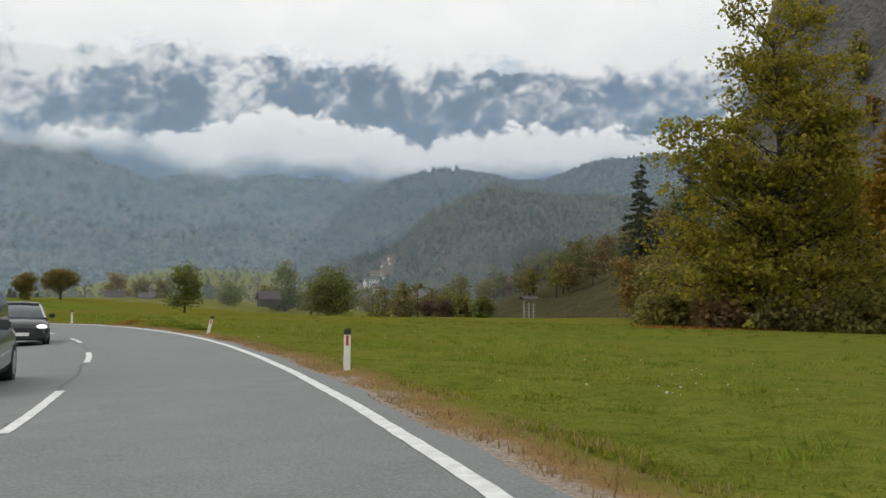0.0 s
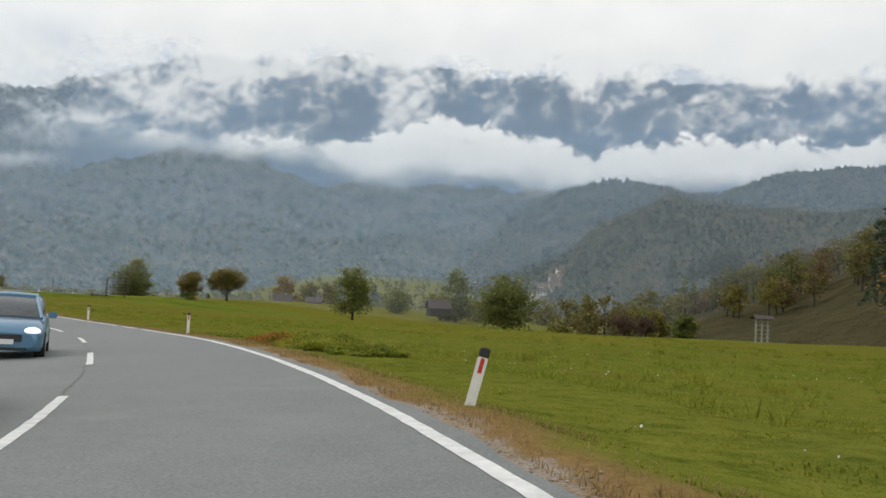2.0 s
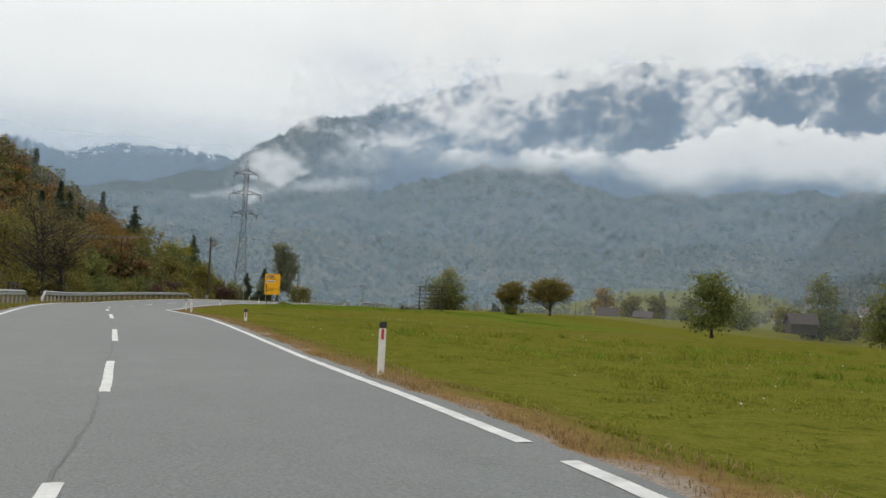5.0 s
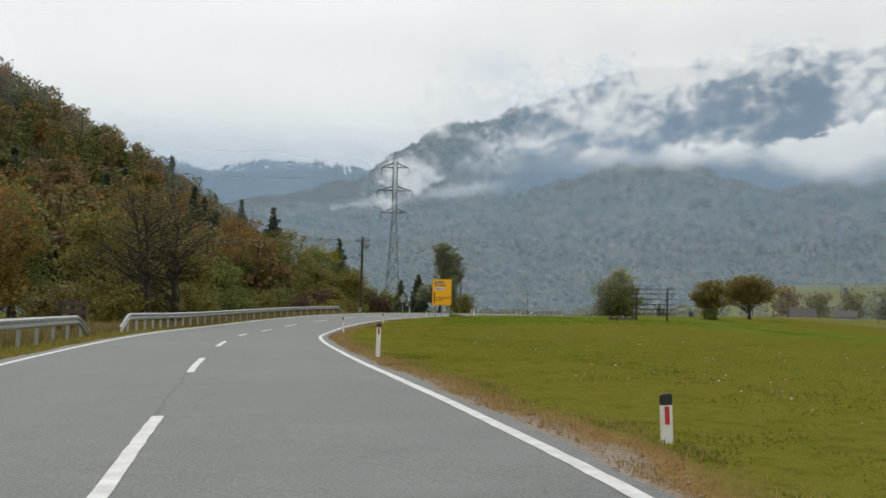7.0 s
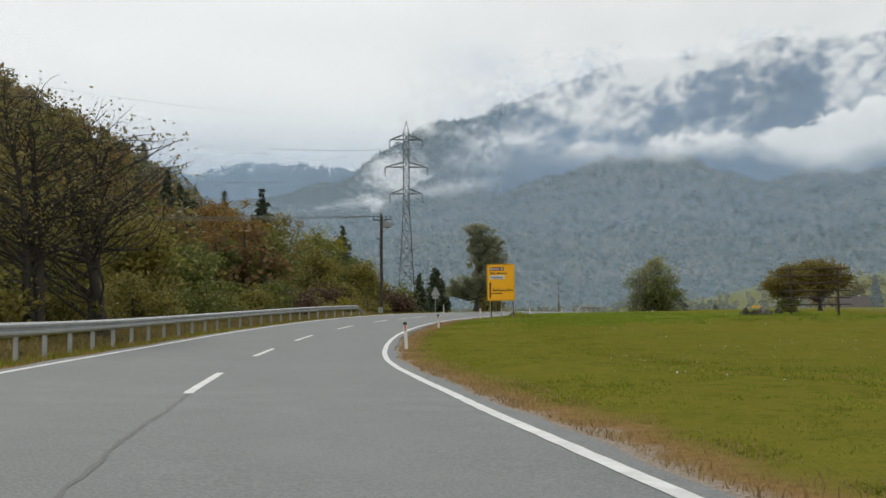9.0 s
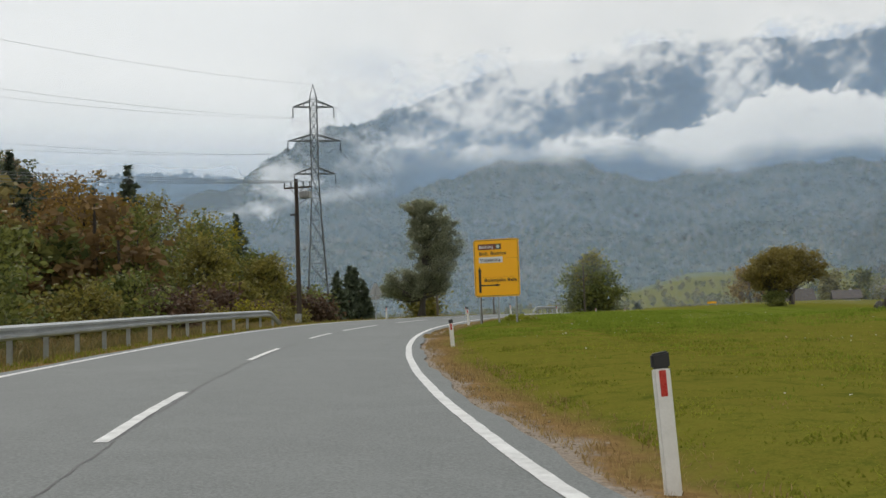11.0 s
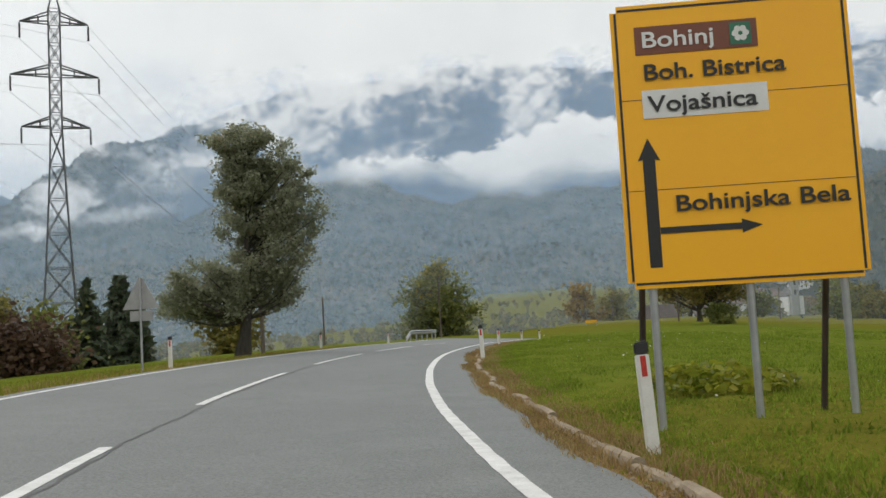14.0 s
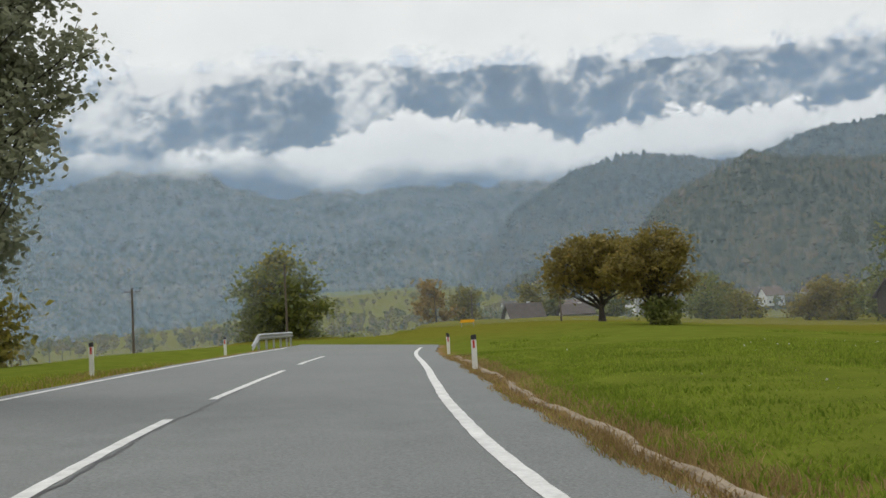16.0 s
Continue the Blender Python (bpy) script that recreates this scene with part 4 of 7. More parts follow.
def bent(g, a, c, n=5, sag=0.1):
    a, c = np.asarray(a, float), np.asarray(c, float)
    t = np.linspace(0, 1, n)[:, None]
    length = np.linalg.norm(c - a)
    k = g.standard_normal(3) * sag * length
    return a + (c - a) * t + np.sin(t * math.pi) * k + np.array([0, 0, -0.035 * length]) * np.sin(t * math.pi)


def broadleaf(label, at, lobes, mat, trunk=0.2, tier=0.62, twist=0.07, leaf=0.14, leaves=4000, boughs=90, spread=0.55, seed=0, bark=None, fork=0.3, name="tree", category="tree", group="", stems=1, twigs=True, lean=(0, 0)):
    """A broadleaf tree: a trunk that leans and forks, limbs to every bough, and leaves in clumps round them. Lobes are x, y, z and radii from the foot."""
    g = np.random.default_rng(seed + 100)
    bark = bark or BARK
    top = max(l[2] + 0.55 * l[5] for l in lobes)
    tree = thing(name, label, category, at, 0.0, group)
    cx, cy = np.mean([l[0] for l in lobes]), np.mean([l[1] for l in lobes])
    limbs = []
    cores = []
    for k in range(stems):
        ox, oy = (0, 0) if stems == 1 else (g.uniform(-0.35, 0.35), g.uniform(-0.35, 0.35))
        t = np.linspace(0, 1, 9)
        sway = 0.018 * top * np.stack([np.sin(t * 5 + seed + k), np.cos(t * 4.2 + seed * 2 + k)], 1) * t[:, None]
        goal = np.array([cx, cy]) * (0.9 if stems == 1 else 0.7) + (g.uniform(-1, 1, 2) * 0.12 * top if stems > 1 else 0)
        core = np.column_stack([ox + (goal[0] - ox) * t**1.4 + sway[:, 0] + lean[0] * t * (1 - t) * 4, oy + (goal[1] - oy) * t**1.4 + sway[:, 1] + lean[1] * t * (1 - t) * 4, -0.25 + t * (top * 0.93 + 0.25)])
        rad = trunk * (1 - 0.9 * t**0.8) * (1 + 0.55 * np.exp(-t * 26))
        cores.append(core)
        limbs.append(tube(core, np.maximum(rad, 0.015), 9))
    ends = bough_points(g, lobes, boughs)
    roots = []
    for e in ends:
        core = cores[g.integers(len(cores))]
        h = np.clip(e[2] - g.uniform(0.35, 0.85) * np.linalg.norm(e[:2] - core[4, :2]) - 0.3, top * fork * 0.6, top * 0.9)
        a = np.array([np.interp(h, core[:, 2], core[:, k]) for k in range(3)])
        roots.append(a)
        length = np.linalg.norm(e - a)
        r = max(min(trunk * 0.34, 0.012 * length + 0.008), 0.010)
        path = bent(g, a, e, 6, twist)
        limbs.append(tube(path, np.linspace(r, 0.008, 6), 5))
        if twigs:
            for _ in range(1):
                i = g.integers(2, 5)
                limbs.append(tube(bent(g, path[i], e + g.standard_normal(3) * spread * 0.9, 4, 0.08), np.linspace(r * 0.5, 0.005, 4), 4))
    part("trunk", tubes_mesh("trunk", limbs, bark), bark, tree)
    if leaves:
        per = g.choice(boughs, leaves)
        size = spread * (0.6 + 0.8 * g.uniform(0, 1, boughs))
        c = ends[per] + (np.array(roots) - ends)[per] * (0.38 * g.uniform(0, 1, leaves) ** 2.5)[:, None] + g.standard_normal((leaves, 3)) * size[per][:, None] * np.array([1, 1, tier])
        part("crown", leaves_mesh("crown", c, leaf, mat, g, flat=0.3), mat, tree)
    return tree


def conifer(label, at, height, radius, mat=None, seed=0, dens=1.0, name="spruce", leaf=0.30, bare=0.06, group="", gap=0.026):
    """A spruce: a straight stem with whorls of drooping boughs, thinner towards the tip."""
    g = np.random.default_rng(seed + 500)
    mat = mat or NEEDLES
    tree = thing(name, label, "spruce", at, 0.0, group)
    t = np.linspace(0, 1, 6)
    centres, limbs = [], [tube(np.column_stack([0 * t, 0 * t, t * height * 0.98 - 0.2]), 0.016 * height * (1 - 0.93 * t) + 0.01, 7)]
    z = height * bare
    while z < height * 0.985:
        f = z / height
        reach = radius * (1 - f) ** 0.85 * (0.8 + 0.35 * g.uniform()) + 0.08
        for k in range(max(int(9 * (1 - f) ** 0.5 * dens) + 3, 4)):
            a, rr = g.uniform(0, 2 * math.pi), reach * g.uniform(0.65, 1.12)
            end = np.array([math.cos(a) * rr, math.sin(a) * rr, -rr * g.uniform(0.18, 0.42)])
            if rr > 0.5:
                limbs.append(tube(np.array([[0, 0, z], [end[0] * 0.5, end[1] * 0.5, z + end[2] * 0.35], [end[0], end[1], z + end[2]]]), np.array([0.03, 0.02, 0.006]), 3))
            n = max(int(rr * 9 * dens), 3)
            u = g.uniform(0.12, 1.0, n)[:, None]
            centres.append(np.array([0, 0, z]) + end * u + np.column_stack([g.standard_normal((n, 2)) * 0.11 * (1.2 - u) * max(rr, 0.6), -abs(g.standard_normal(n)) * 0.16 * max(rr * 0.5, 0.4)]))
        z += height * gap * g.uniform(0.7, 1.4) + 0.05
    part("trunk", tubes_mesh("trunk", limbs, BARK), BARK, tree)
    part("crown", leaves_mesh("crown", np.vstack(centres), leaf, mat, g, flat=0.35, aspect=2.2, droop=0.35), mat, tree)
    return tree


def foot(x, y, sink=0.05):
    return (x, y, float(ground_height(x, y)) - sink)


def simple_lobes(g, h, w, low=0.25, n=8):
    """A rounded, uneven crown from h * low up to h."""
    out = [(0, 0, h * (low + (1 - low) * 0.52), w * 0.36, w * 0.36, h * (1 - low) * 0.46)]
    for k in range(n):
        a, r = g.uniform(0, 6.28), w * g.uniform(0.16, 0.32)
        zz = h * (low + (1 - low) * g.uniform(0.10, 0.82))
        s = w * g.uniform(0.19, 0.29)
        out.append((math.cos(a) * r, math.sin(a) * r, zz, s, s, min(s * 0.85, (h - zz) * 0.95 + 0.2)))
    for k in range(5):
        a = k * 1.257 + g.uniform(0, 0.6)
        out.append((math.cos(a) * w * 0.21, math.sin(a) * w * 0.21, h * (low + 0.12), w * 0.23, w * 0.23, h * 0.115))
    return out


def easy_tree(label, x, y, h, w, mat, seed, low=0.22, leaves=3000, leaf=0.22, sink=0.05, z=None, **kw):
    g = np.random.default_rng(seed)
    at = foot(x, y, sink) if z is None else (x, y, z)
    return broadleaf(label, at, simple_lobes(g, h, w, low), mat, trunk=kw.pop("trunk", 0.022 * h + 0.05), leaf=leaf, leaves=leaves, boughs=kw.pop("boughs", 60), spread=kw.pop("spread", 0.07 * w + 0.15), seed=seed, **kw)


def mid_woods(name, label, rows, az0, az1, count, seed, mats, size, leaf, per, clumps=20, near=12, rough=1.0):
    """Woods at middle distance: crowns of leaf clumps on slender stems, a mesh for each tone."""
    g = np.random.default_rng(seed)
    d0, d1 = rows[0][0] + near, rows[0][-1]
    az, r = g.uniform(az0, az1, count), d0 + (d1 - d0) * g.uniform(0, 1, count)
    p = polar(az, r, ridge_height(rows, az, r, rough))
    kind = g.integers(0, len(mats), count)
    stems = []
    for m, mat in enumerate(mats):
        q = p[kind == m]
        if not len(q):
            continue
        n = len(q)
        h, w = size * g.uniform(0.75, 1.3, n), size * g.uniform(0.42, 0.72, n)
        d = g.standard_normal((n, clumps, 3))
        d /= np.linalg.norm(d, axis=2)[..., None]
        d[..., 2] = d[..., 2] * 0.9 + 0.12
        low = g.uniform(0.42, 0.58, n)
        k = q[:, None] + d * g.uniform(0.45, 1.0, (n, clumps))[..., None] * np.stack([w * 0.46, w * 0.46, h * 0.44], -1)[:, None] + np.stack([0 * h, 0 * h, h * low], -1)[:, None]
        pick = g.integers(0, clumps, (n, per))
        c = np.take_along_axis(k, pick[..., None].repeat(3, 2), 1) + g.standard_normal((n, per, 3)) * (w * 0.11)[:, None, None] * np.array([1, 1, 0.7])
        tagged(new(name, leaves_mesh(name, c.reshape(-1, 3), leaf, mat, g, flat=0.3)), label, "forest", kind="stuff")
        for a, hh in zip(q, h):
            lean = g.standard_normal(2) * 0.25
            stems.append(tube(np.array([a - (0, 0, 0.4), a + (lean[0], lean[1], hh * 0.5), a + (lean[0] * 1.5, lean[1] * 1.5, hh * 0.88)]), np.array([0.022, 0.015, 0.005]) * hh, 5))
    tagged(new(name, tubes_mesh(name, stems, BARK)), "slender dark stems among the autumn woods", "tree trunks", kind="stuff")


mid_woods("valley_woods", "hedges and copses across the valley floor", VALLEY, -16, 7, 420, 61, [WOODS_GREEN, L_OLIVE, L_HAZEL, WOODS_GREEN], 7.0, 0.75, 120, 12, 0, 0.8)
mid_woods("valley_woods", "hedges and copses in the lower valley", VALLEY, 17, 48, 420, 62, [WOODS_GREEN, L_OLIVE, L_HAZEL, WOODS_GREEN], 7.0, 0.75, 120, 12, 0, 0.8)
mid_woods("valley_woods", "scattered trees on the green slope", VALLEY, 7, 17, 230, 63, [WOODS_GREEN, L_OLIVE, L_HAZEL], 6.5, 0.75, 120, 12, 0, 0.8)
mid_woods("slope_woods", "autumn woods of green, brown and gold on the slope", RIGHT_SLOPE, -60, -11, 560, 21, [L_HAZEL, L_GREEN, L_HAZEL, L_OLIVE, L_RUSSET, L_OLIVE, WOODS_GREEN], 10.0, 0.50, 400, near=42)
mid_woods("cliff_woods", "sparse brown trees clinging to the cliff", CLIFF, -75, -42.5, 150, 23, [L_OLIVE, L_RUSSET, L_RUST], 8.0, 0.6, 200, rough=4.0)
mid_woods("hillside_woods", "autumn woods climbing the hillside above the road", LEFT_SLOPE, 44.5, 72, 640, 22, [WOODS_GREEN, L_HAZEL, L_RUSSET, L_RUST, WOODS_GREEN, L_HAZEL], 9.0, 0.45, 360, rough=1.2)

# ---------------------------------------------------------------- trees that stand alone
# the tall old pear tree beside the road
broadleaf("tall old pear tree, dull green crown on a dark trunk", (-125.4, 189.7, 0.05), [tuple(1.08 * v for v in lobe) for lobe in (
    (0.0, 0.0, 8.4, 1.2, 1.2, 1.1), (1.1, 0.3, 8.1, 1.2, 1.2, 1.1), (0.6, 0.2, 9.0, 0.9, 0.9, 0.7), (0.1, 0.0, 5.9, 1.2, 1.2, 1.5), (1.5, 0.4, 6.6, 1.9, 1.8, 1.6), (2.2, 0.5, 5.4, 1.4, 1.4, 1.4), (1.2, 0.3, 4.3, 2.0, 1.8, 1.3), (0.4, 0.1, 7.3, 1.5, 1.4, 1.3),
    (-1.6, -0.2, 3.3, 1.5, 1.4, 0.9), (-2.9, -0.4, 2.5, 1.4, 1.3, 0.9), (-1.2, -0.1, 2.2, 1.8, 1.5, 0.7), (1.5, 0.3, 2.8, 1.3, 1.2, 0.9), (-0.2, 0.0, 2.9, 1.4, 1.3, 0.9))], L_PEAR,
    trunk=0.30, leaf=0.092, leaves=56000, boughs=260, spread=0.23, seed=3, fork=0.28, lean=(0.45, 0))
# the broad tree at the wood's edge, and its neighbours
broadleaf("broad oak turning yellow-green at the meadow's edge", (26.8, 76.5, -1.0), [
    (0, 0, 14.0, 5.5, 5.5, 8.0), (-5.0, -1.5, 10.0, 5.0, 4.5, 5.0), (-6.6, -2.0, 5.2, 4.2, 3.6, 3.2), (-6.6, -2.0, 15.0, 4.0, 3.4, 3.2), (1.0, 0.0, 23.0, 4.0, 4.0, 4.0),
    (4.5, 1.5, 12.0, 4.4, 4.4, 6.0), (-1.5, -3.0, 5.5, 4.5, 3.6, 3.8), (4.5, 0, 19.5, 3.6, 3.4, 4.0), (-3.6, -1.0, 22.5, 1.7, 1.5, 5.0), (2.5, -1.5, 4.0, 4.5, 3.5, 2.6), (-3.0, -3.5, 3.0, 4.5, 3.0, 2.2), (5.5, -2.0, 6.5, 3.8, 3.4, 3.4)], L_OAK,
    trunk=0.55, leaf=0.26, leaves=36000, boughs=330, spread=0.85, seed=5, fork=0.14, tier=0.30)
for _k, (_x, _y, _h, _w, _m, _l) in enumerate(((33.6, 69.5, 16.5, 6.0, L_YELLOW, "slender birch with golden-yellow leaves"), (37.0, 84.0, 16.0, 10.0, L_OAK, "yellow-green tree at the wood's edge"), (48.0, 86.0, 17.0, 11.0, L_OLIVE, "olive autumn tree at the wood's edge"),
        (33.0, 96.0, 14.0, 9.0, L_OLIVE, "olive autumn tree at the wood's edge"), (31.0, 112.0, 10.0, 8.0, L_GOLD, "golden-brown tree at the wood's edge"), (30.0, 128.0, 9.0, 8.0, L_OLIVE, "olive autumn tree at the wood's edge"), (30.0, 146.0, 10.0, 8.5, L_GOLD, "golden-brown tree at the wood's edge"),
        (36.0, 158.0, 12.0, 8.5, L_OLIVE, "olive autumn tree at the wood's edge"))):
    easy_tree(_l, _x, _y, _h, _w, _m, 40 + _k, low=0.12 if _k else 0.42, leaves=5200, leaf=0.32, boughs=90, bark=PALE_BARK if _k == 0 else None, trunk=0.13 if _k == 0 else 0.26, group="trees at the wood's edge")
for _k, (_x, _y, _h, _w, _m) in enumerate(((26.5, 72.5, 2.6, 6.0, L_HAZEL), (30.5, 72.0, 3.0, 6.0, L_OLIVE), (21.5, 75.0, 2.4, 5.5, L_RUSSET), (19.5, 79.0, 3.2, 6.5, L_OLIVE), (21.5, 89.0, 3.0, 5.5, L_HAZEL), (34.0, 71.0, 3.6, 6.0, L_OLIVE), (42.0, 70.5, 3.0, 6.0, L_FRUIT), (22.0, 98.0, 3.4, 6.0, L_OLIVE), (27.0, 114.0, 3.6, 6.5, L_OLIVE), (31.0, 137.0, 3.2, 6.0, L_HAZEL))):
    easy_tree("dense autumn bush at the foot of the trees", _x, _y, _h, _w, _m, 60 + _k, low=0.02, leaves=2600, leaf=0.26, boughs=50, trunk=0.05, stems=4, name="bush", category="bush", group="bushes at the wood's edge")
conifer("tall dark spruce above the wooded slope", (38.4, 186.0, 3.0), 27.5, 6.8, seed=1, dens=0.75, leaf=0.50, bare=0.16, gap=0.036)
conifer("tall dark spruce above the wooded slope", (45.5, 178.0, 6.0), 25.5, 5.8, seed=2, dens=0.75, leaf=0.50, gap=0.038)
for _k, (_a, _r, _h) in enumerate(((-10.2, 575, 13), (-10.9, 578, 15), (-11.5, 580, 14), (-12.4, 582, 20), (-11.9, 584, 16), (-9.0, 575, 15), (-12.9, 586, 18))):
    _p = polar(_a, float(_r), 28.0 + 3 * _k % 7)
    conifer("dark spruce in the woods below the hill", tuple(float(v) for v in _p), _h, 4.5, seed=10 + _k, dens=0.5, leaf=1.3, group="spruces below the hill")
# single trees in the meadow
easy_tree("single tree with a tall green crown in the meadow", -64.5, 240.0, 13.4, 9.8, L_GREEN, 71, low=0.14, leaves=5200, leaf=0.34, boughs=90)
easy_tree("dense round meadow tree, dull green", -35.0, 297.0, 15.8, 18.0, L_GREEN, 72, low=0.05, leaves=6500, leaf=0.50, boughs=120)
easy_tree("tall green meadow tree beside a rounder one", -55.5, 338.0, 18.0, 15.0, L_GREEN, 73, low=0.05, leaves=5000, leaf=0.55, boughs=90)
easy_tree("bushy tree with green and yellow leaves beside the bend", -147.5, 295.0, 12.6, 12.0, L_GREEN, 74, low=0.03, leaves=7500, leaf=0.40, boughs=130, z=-1.7)
easy_tree("small roadside tree with yellow-green leaves", -150.0, 297.5, 13.6, 7.5, L_OAK, 174, low=0.45, leaves=2200, leaf=0.40, boughs=40, z=-1.7)
broadleaf("spreading fruit tree with golden-brown leaves on a short trunk", foot(-108.4, 272.0), [(-0.5, 0, 6.2, 4.6, 4.4, 3.0), (-3.4, 0.5, 5.6, 3.0, 3.0, 2.4), (3.0, 0, 6.0, 3.0, 3.0, 2.5), (0, 0, 8.0, 3.0, 3.0, 1.6), (-1, -2, 4.6, 4.2, 2.4, 1.6)], L_FRUIT, trunk=0.34, leaf=0.26, leaves=7500, boughs=130, spread=0.5, seed=75, fork=0.25)
broadleaf("bushy fruit tree with golden-brown leaves and a green foot", foot(-106.3, 244.0), [(0, 0, 4.4, 2.9, 2.9, 2.6), (1.5, 0, 3.6, 2.0, 2.0, 1.7), (-1.6, 0, 3.8, 2.0, 2.0, 1.8), (0.4, 0, 5.6, 1.9, 1.9, 1.3)], L_FRUIT, trunk=0.22, leaf=0.20, leaves=6500, boughs=120, spread=0.38, seed=76, fork=0.2, stems=3)
easy_tree("low green bush under the fruit tree", -106.0, 242.8, 2.0, 3.4, L_GREEN, 77, low=0.02, leaves=2200, leaf=0.17, boughs=40, trunk=0.04, stems=4, name="bush", category="bush")
for _k, (_x, _y, _h, _w, _m) in enumerate(((-3.2, 216.0, 4.6, 5.5, L_DARKRED), (0.8, 213.0, 4.0, 4.5, L_DARKRED), (-29.0, 400.0, 11.0, 14.0, L_OLIVE), (-66.0, 420.0, 9.0, 11.0, L_OLIVE), (-82.0, 369.0, 9.5, 13.0, L_GREEN), (-62.0, 372.0, 8.5, 12.0, L_FRUIT), (-74.0, 405.0, 9.0, 12.0, L_OLIVE), (-52.0, 380.0, 8.0, 13.0, L_OLIVE), (-117.0, 400.0, 9.0, 9.0, L_OLIVE), (-160.0, 400.0, 10.0, 11.0, L_GREEN), (-135.0, 430.0, 9.0, 11.0, L_OLIVE), (-95.0, 440.0, 9.0, 10.0, L_GREEN), (-175.0, 430.0, 9.0, 11.0, L_GREEN), (10.0, 240.0, 6.0, 7.0, L_GREEN), (6.0, 262.0, 7.0, 8.0, L_OLIVE), (-12.0, 330.0, 8.0, 10.0, L_OLIVE))):
    easy_tree("small orchard tree with sparse dark leaves" if _k < 2 else "autumn tree on the far side of the meadow", _x, _y, _h, _w, _m, 80 + _k, low=0.3 if _k < 2 else 0.06, leaves=1700, leaf=0.26 if _k < 2 else 0.55, boughs=50, trunk=0.25 if _k < 2 else 0.3, group="trees beyond the meadow")
g_far = np.random.default_rng(31)
for _k in range(46):
    _a, _r = g_far.uniform(-14, 24), g_far.uniform(330, 620)
    _p = polar(_a, _r, 0.0)
    if _k % 3 == 0:
        conifer("dark spruce on the valley floor", foot(float(_p[0]), float(_p[1])), g_far.uniform(9, 15), 3.2, seed=130 + _k, dens=0.4, leaf=1.0, group="trees on the valley floor")
    else:
        easy_tree("hazy autumn tree on the valley floor", float(_p[0]), float(_p[1]), g_far.uniform(7, 12), g_far.uniform(8, 13), [L_GREEN, L_OLIVE, WOODS_GREEN, L_GOLD][_k % 4], 130 + _k, low=0.05, leaves=700, leaf=0.8, boughs=30, twigs=False, group="trees on the valley floor")
g_hill = np.random.default_rng(44)
for _k in range(16):
    _a, _r = g_hill.uniform(47.5, 64), g_hill.uniform(130, 300)
    _p = polar(_a, _r, float(ridge_height(LEFT_SLOPE, np.array(_a), np.array(_r), 1.2)) - 0.5)
    conifer("dark spruce among the hillside woods", tuple(float(v) for v in _p), g_hill.uniform(9, 14), 2.8, seed=400 + _k, dens=0.5, leaf=0.6, group="hillside spruces")
# the row behind the guard rail
for _k, (_x, _y) in enumerate(((-97.7, 119.1), (-98.5, 122.3))):
    broadleaf("half-bare old apple tree with twisted branches", (_x, _y, -0.8), [(0, 0, 6.2, 2.5, 2.5, 2.8), (-1.7, -1.5, 4.8, 2.0, 2.0, 1.9), (1.1, 1.3, 6.6, 1.9, 1.9, 2.0), (-0.6, -0.6, 7.9, 1.8, 1.8, 1.5)], L_HAZEL, trunk=0.26, leaf=0.085, leaves=2600, boughs=150, spread=0.55, twist=0.17, seed=200 + _k, fork=0.18, stems=2, group="half-bare trees by the road")
for _k, (_s, _l, _h, _w, _m, _n) in enumerate((
        (96, -15, 8.5, 7, L_RUSSET, 5200), (106, -20, 10, 8, L_HAZEL, 5200), (116, -19, 8, 7.5, L_RUST, 5200), (140, -34, 9, 8.5, L_HAZEL, 5200), (152, -30, 10, 9, L_RUST, 6000),
        (154, -18, 8.0, 7.0, L_RUST, 6500), (160, -19, 11.0, 8.5, L_GOLD, 7000), (166, -14, 8.5, 7.5, L_OLIVE, 6500), (171, -23, 11.5, 8, L_GREEN, 6000), (176, -17, 9.5, 7, L_GREEN, 6500), (182, -13.5, 7.2, 6.5, L_OLIVE, 7000),
        (186, -20, 9.5, 7.0, L_OLIVE, 6500), (191, -14.5, 6.2, 5.5, L_GREEN, 6500), (196, -21, 7.5, 6.0, L_OLIVE, 5500), (176, -30, 12.5, 9, L_RUST, 5200), (160, -32, 13, 9, L_RUST, 5200), (140, -32, 13, 9, L_GREEN, 5200))):
    _p = on_road(_s, _l)
    easy_tree({L_RUST: "rust-brown autumn tree", L_RUSSET: "russet-brown autumn tree", L_HAZEL: "dull brown-green autumn tree", L_GOLD: "golden-brown autumn tree", L_DARKRED: "half-bare dark brown tree", L_FRUIT: "brownish-yellow autumn tree", L_GREEN: "green broadleaf tree", L_OLIVE: "olive-green autumn tree", L_OAK: "yellow-green autumn tree"}[_m] + " behind the guard rail", float(_p[0]), float(_p[1]), _h, _w, _m, 210 + _k, low=0.05, leaves=_n, leaf=0.19, boughs=110, spread=0.5, group="trees behind the guard rail")
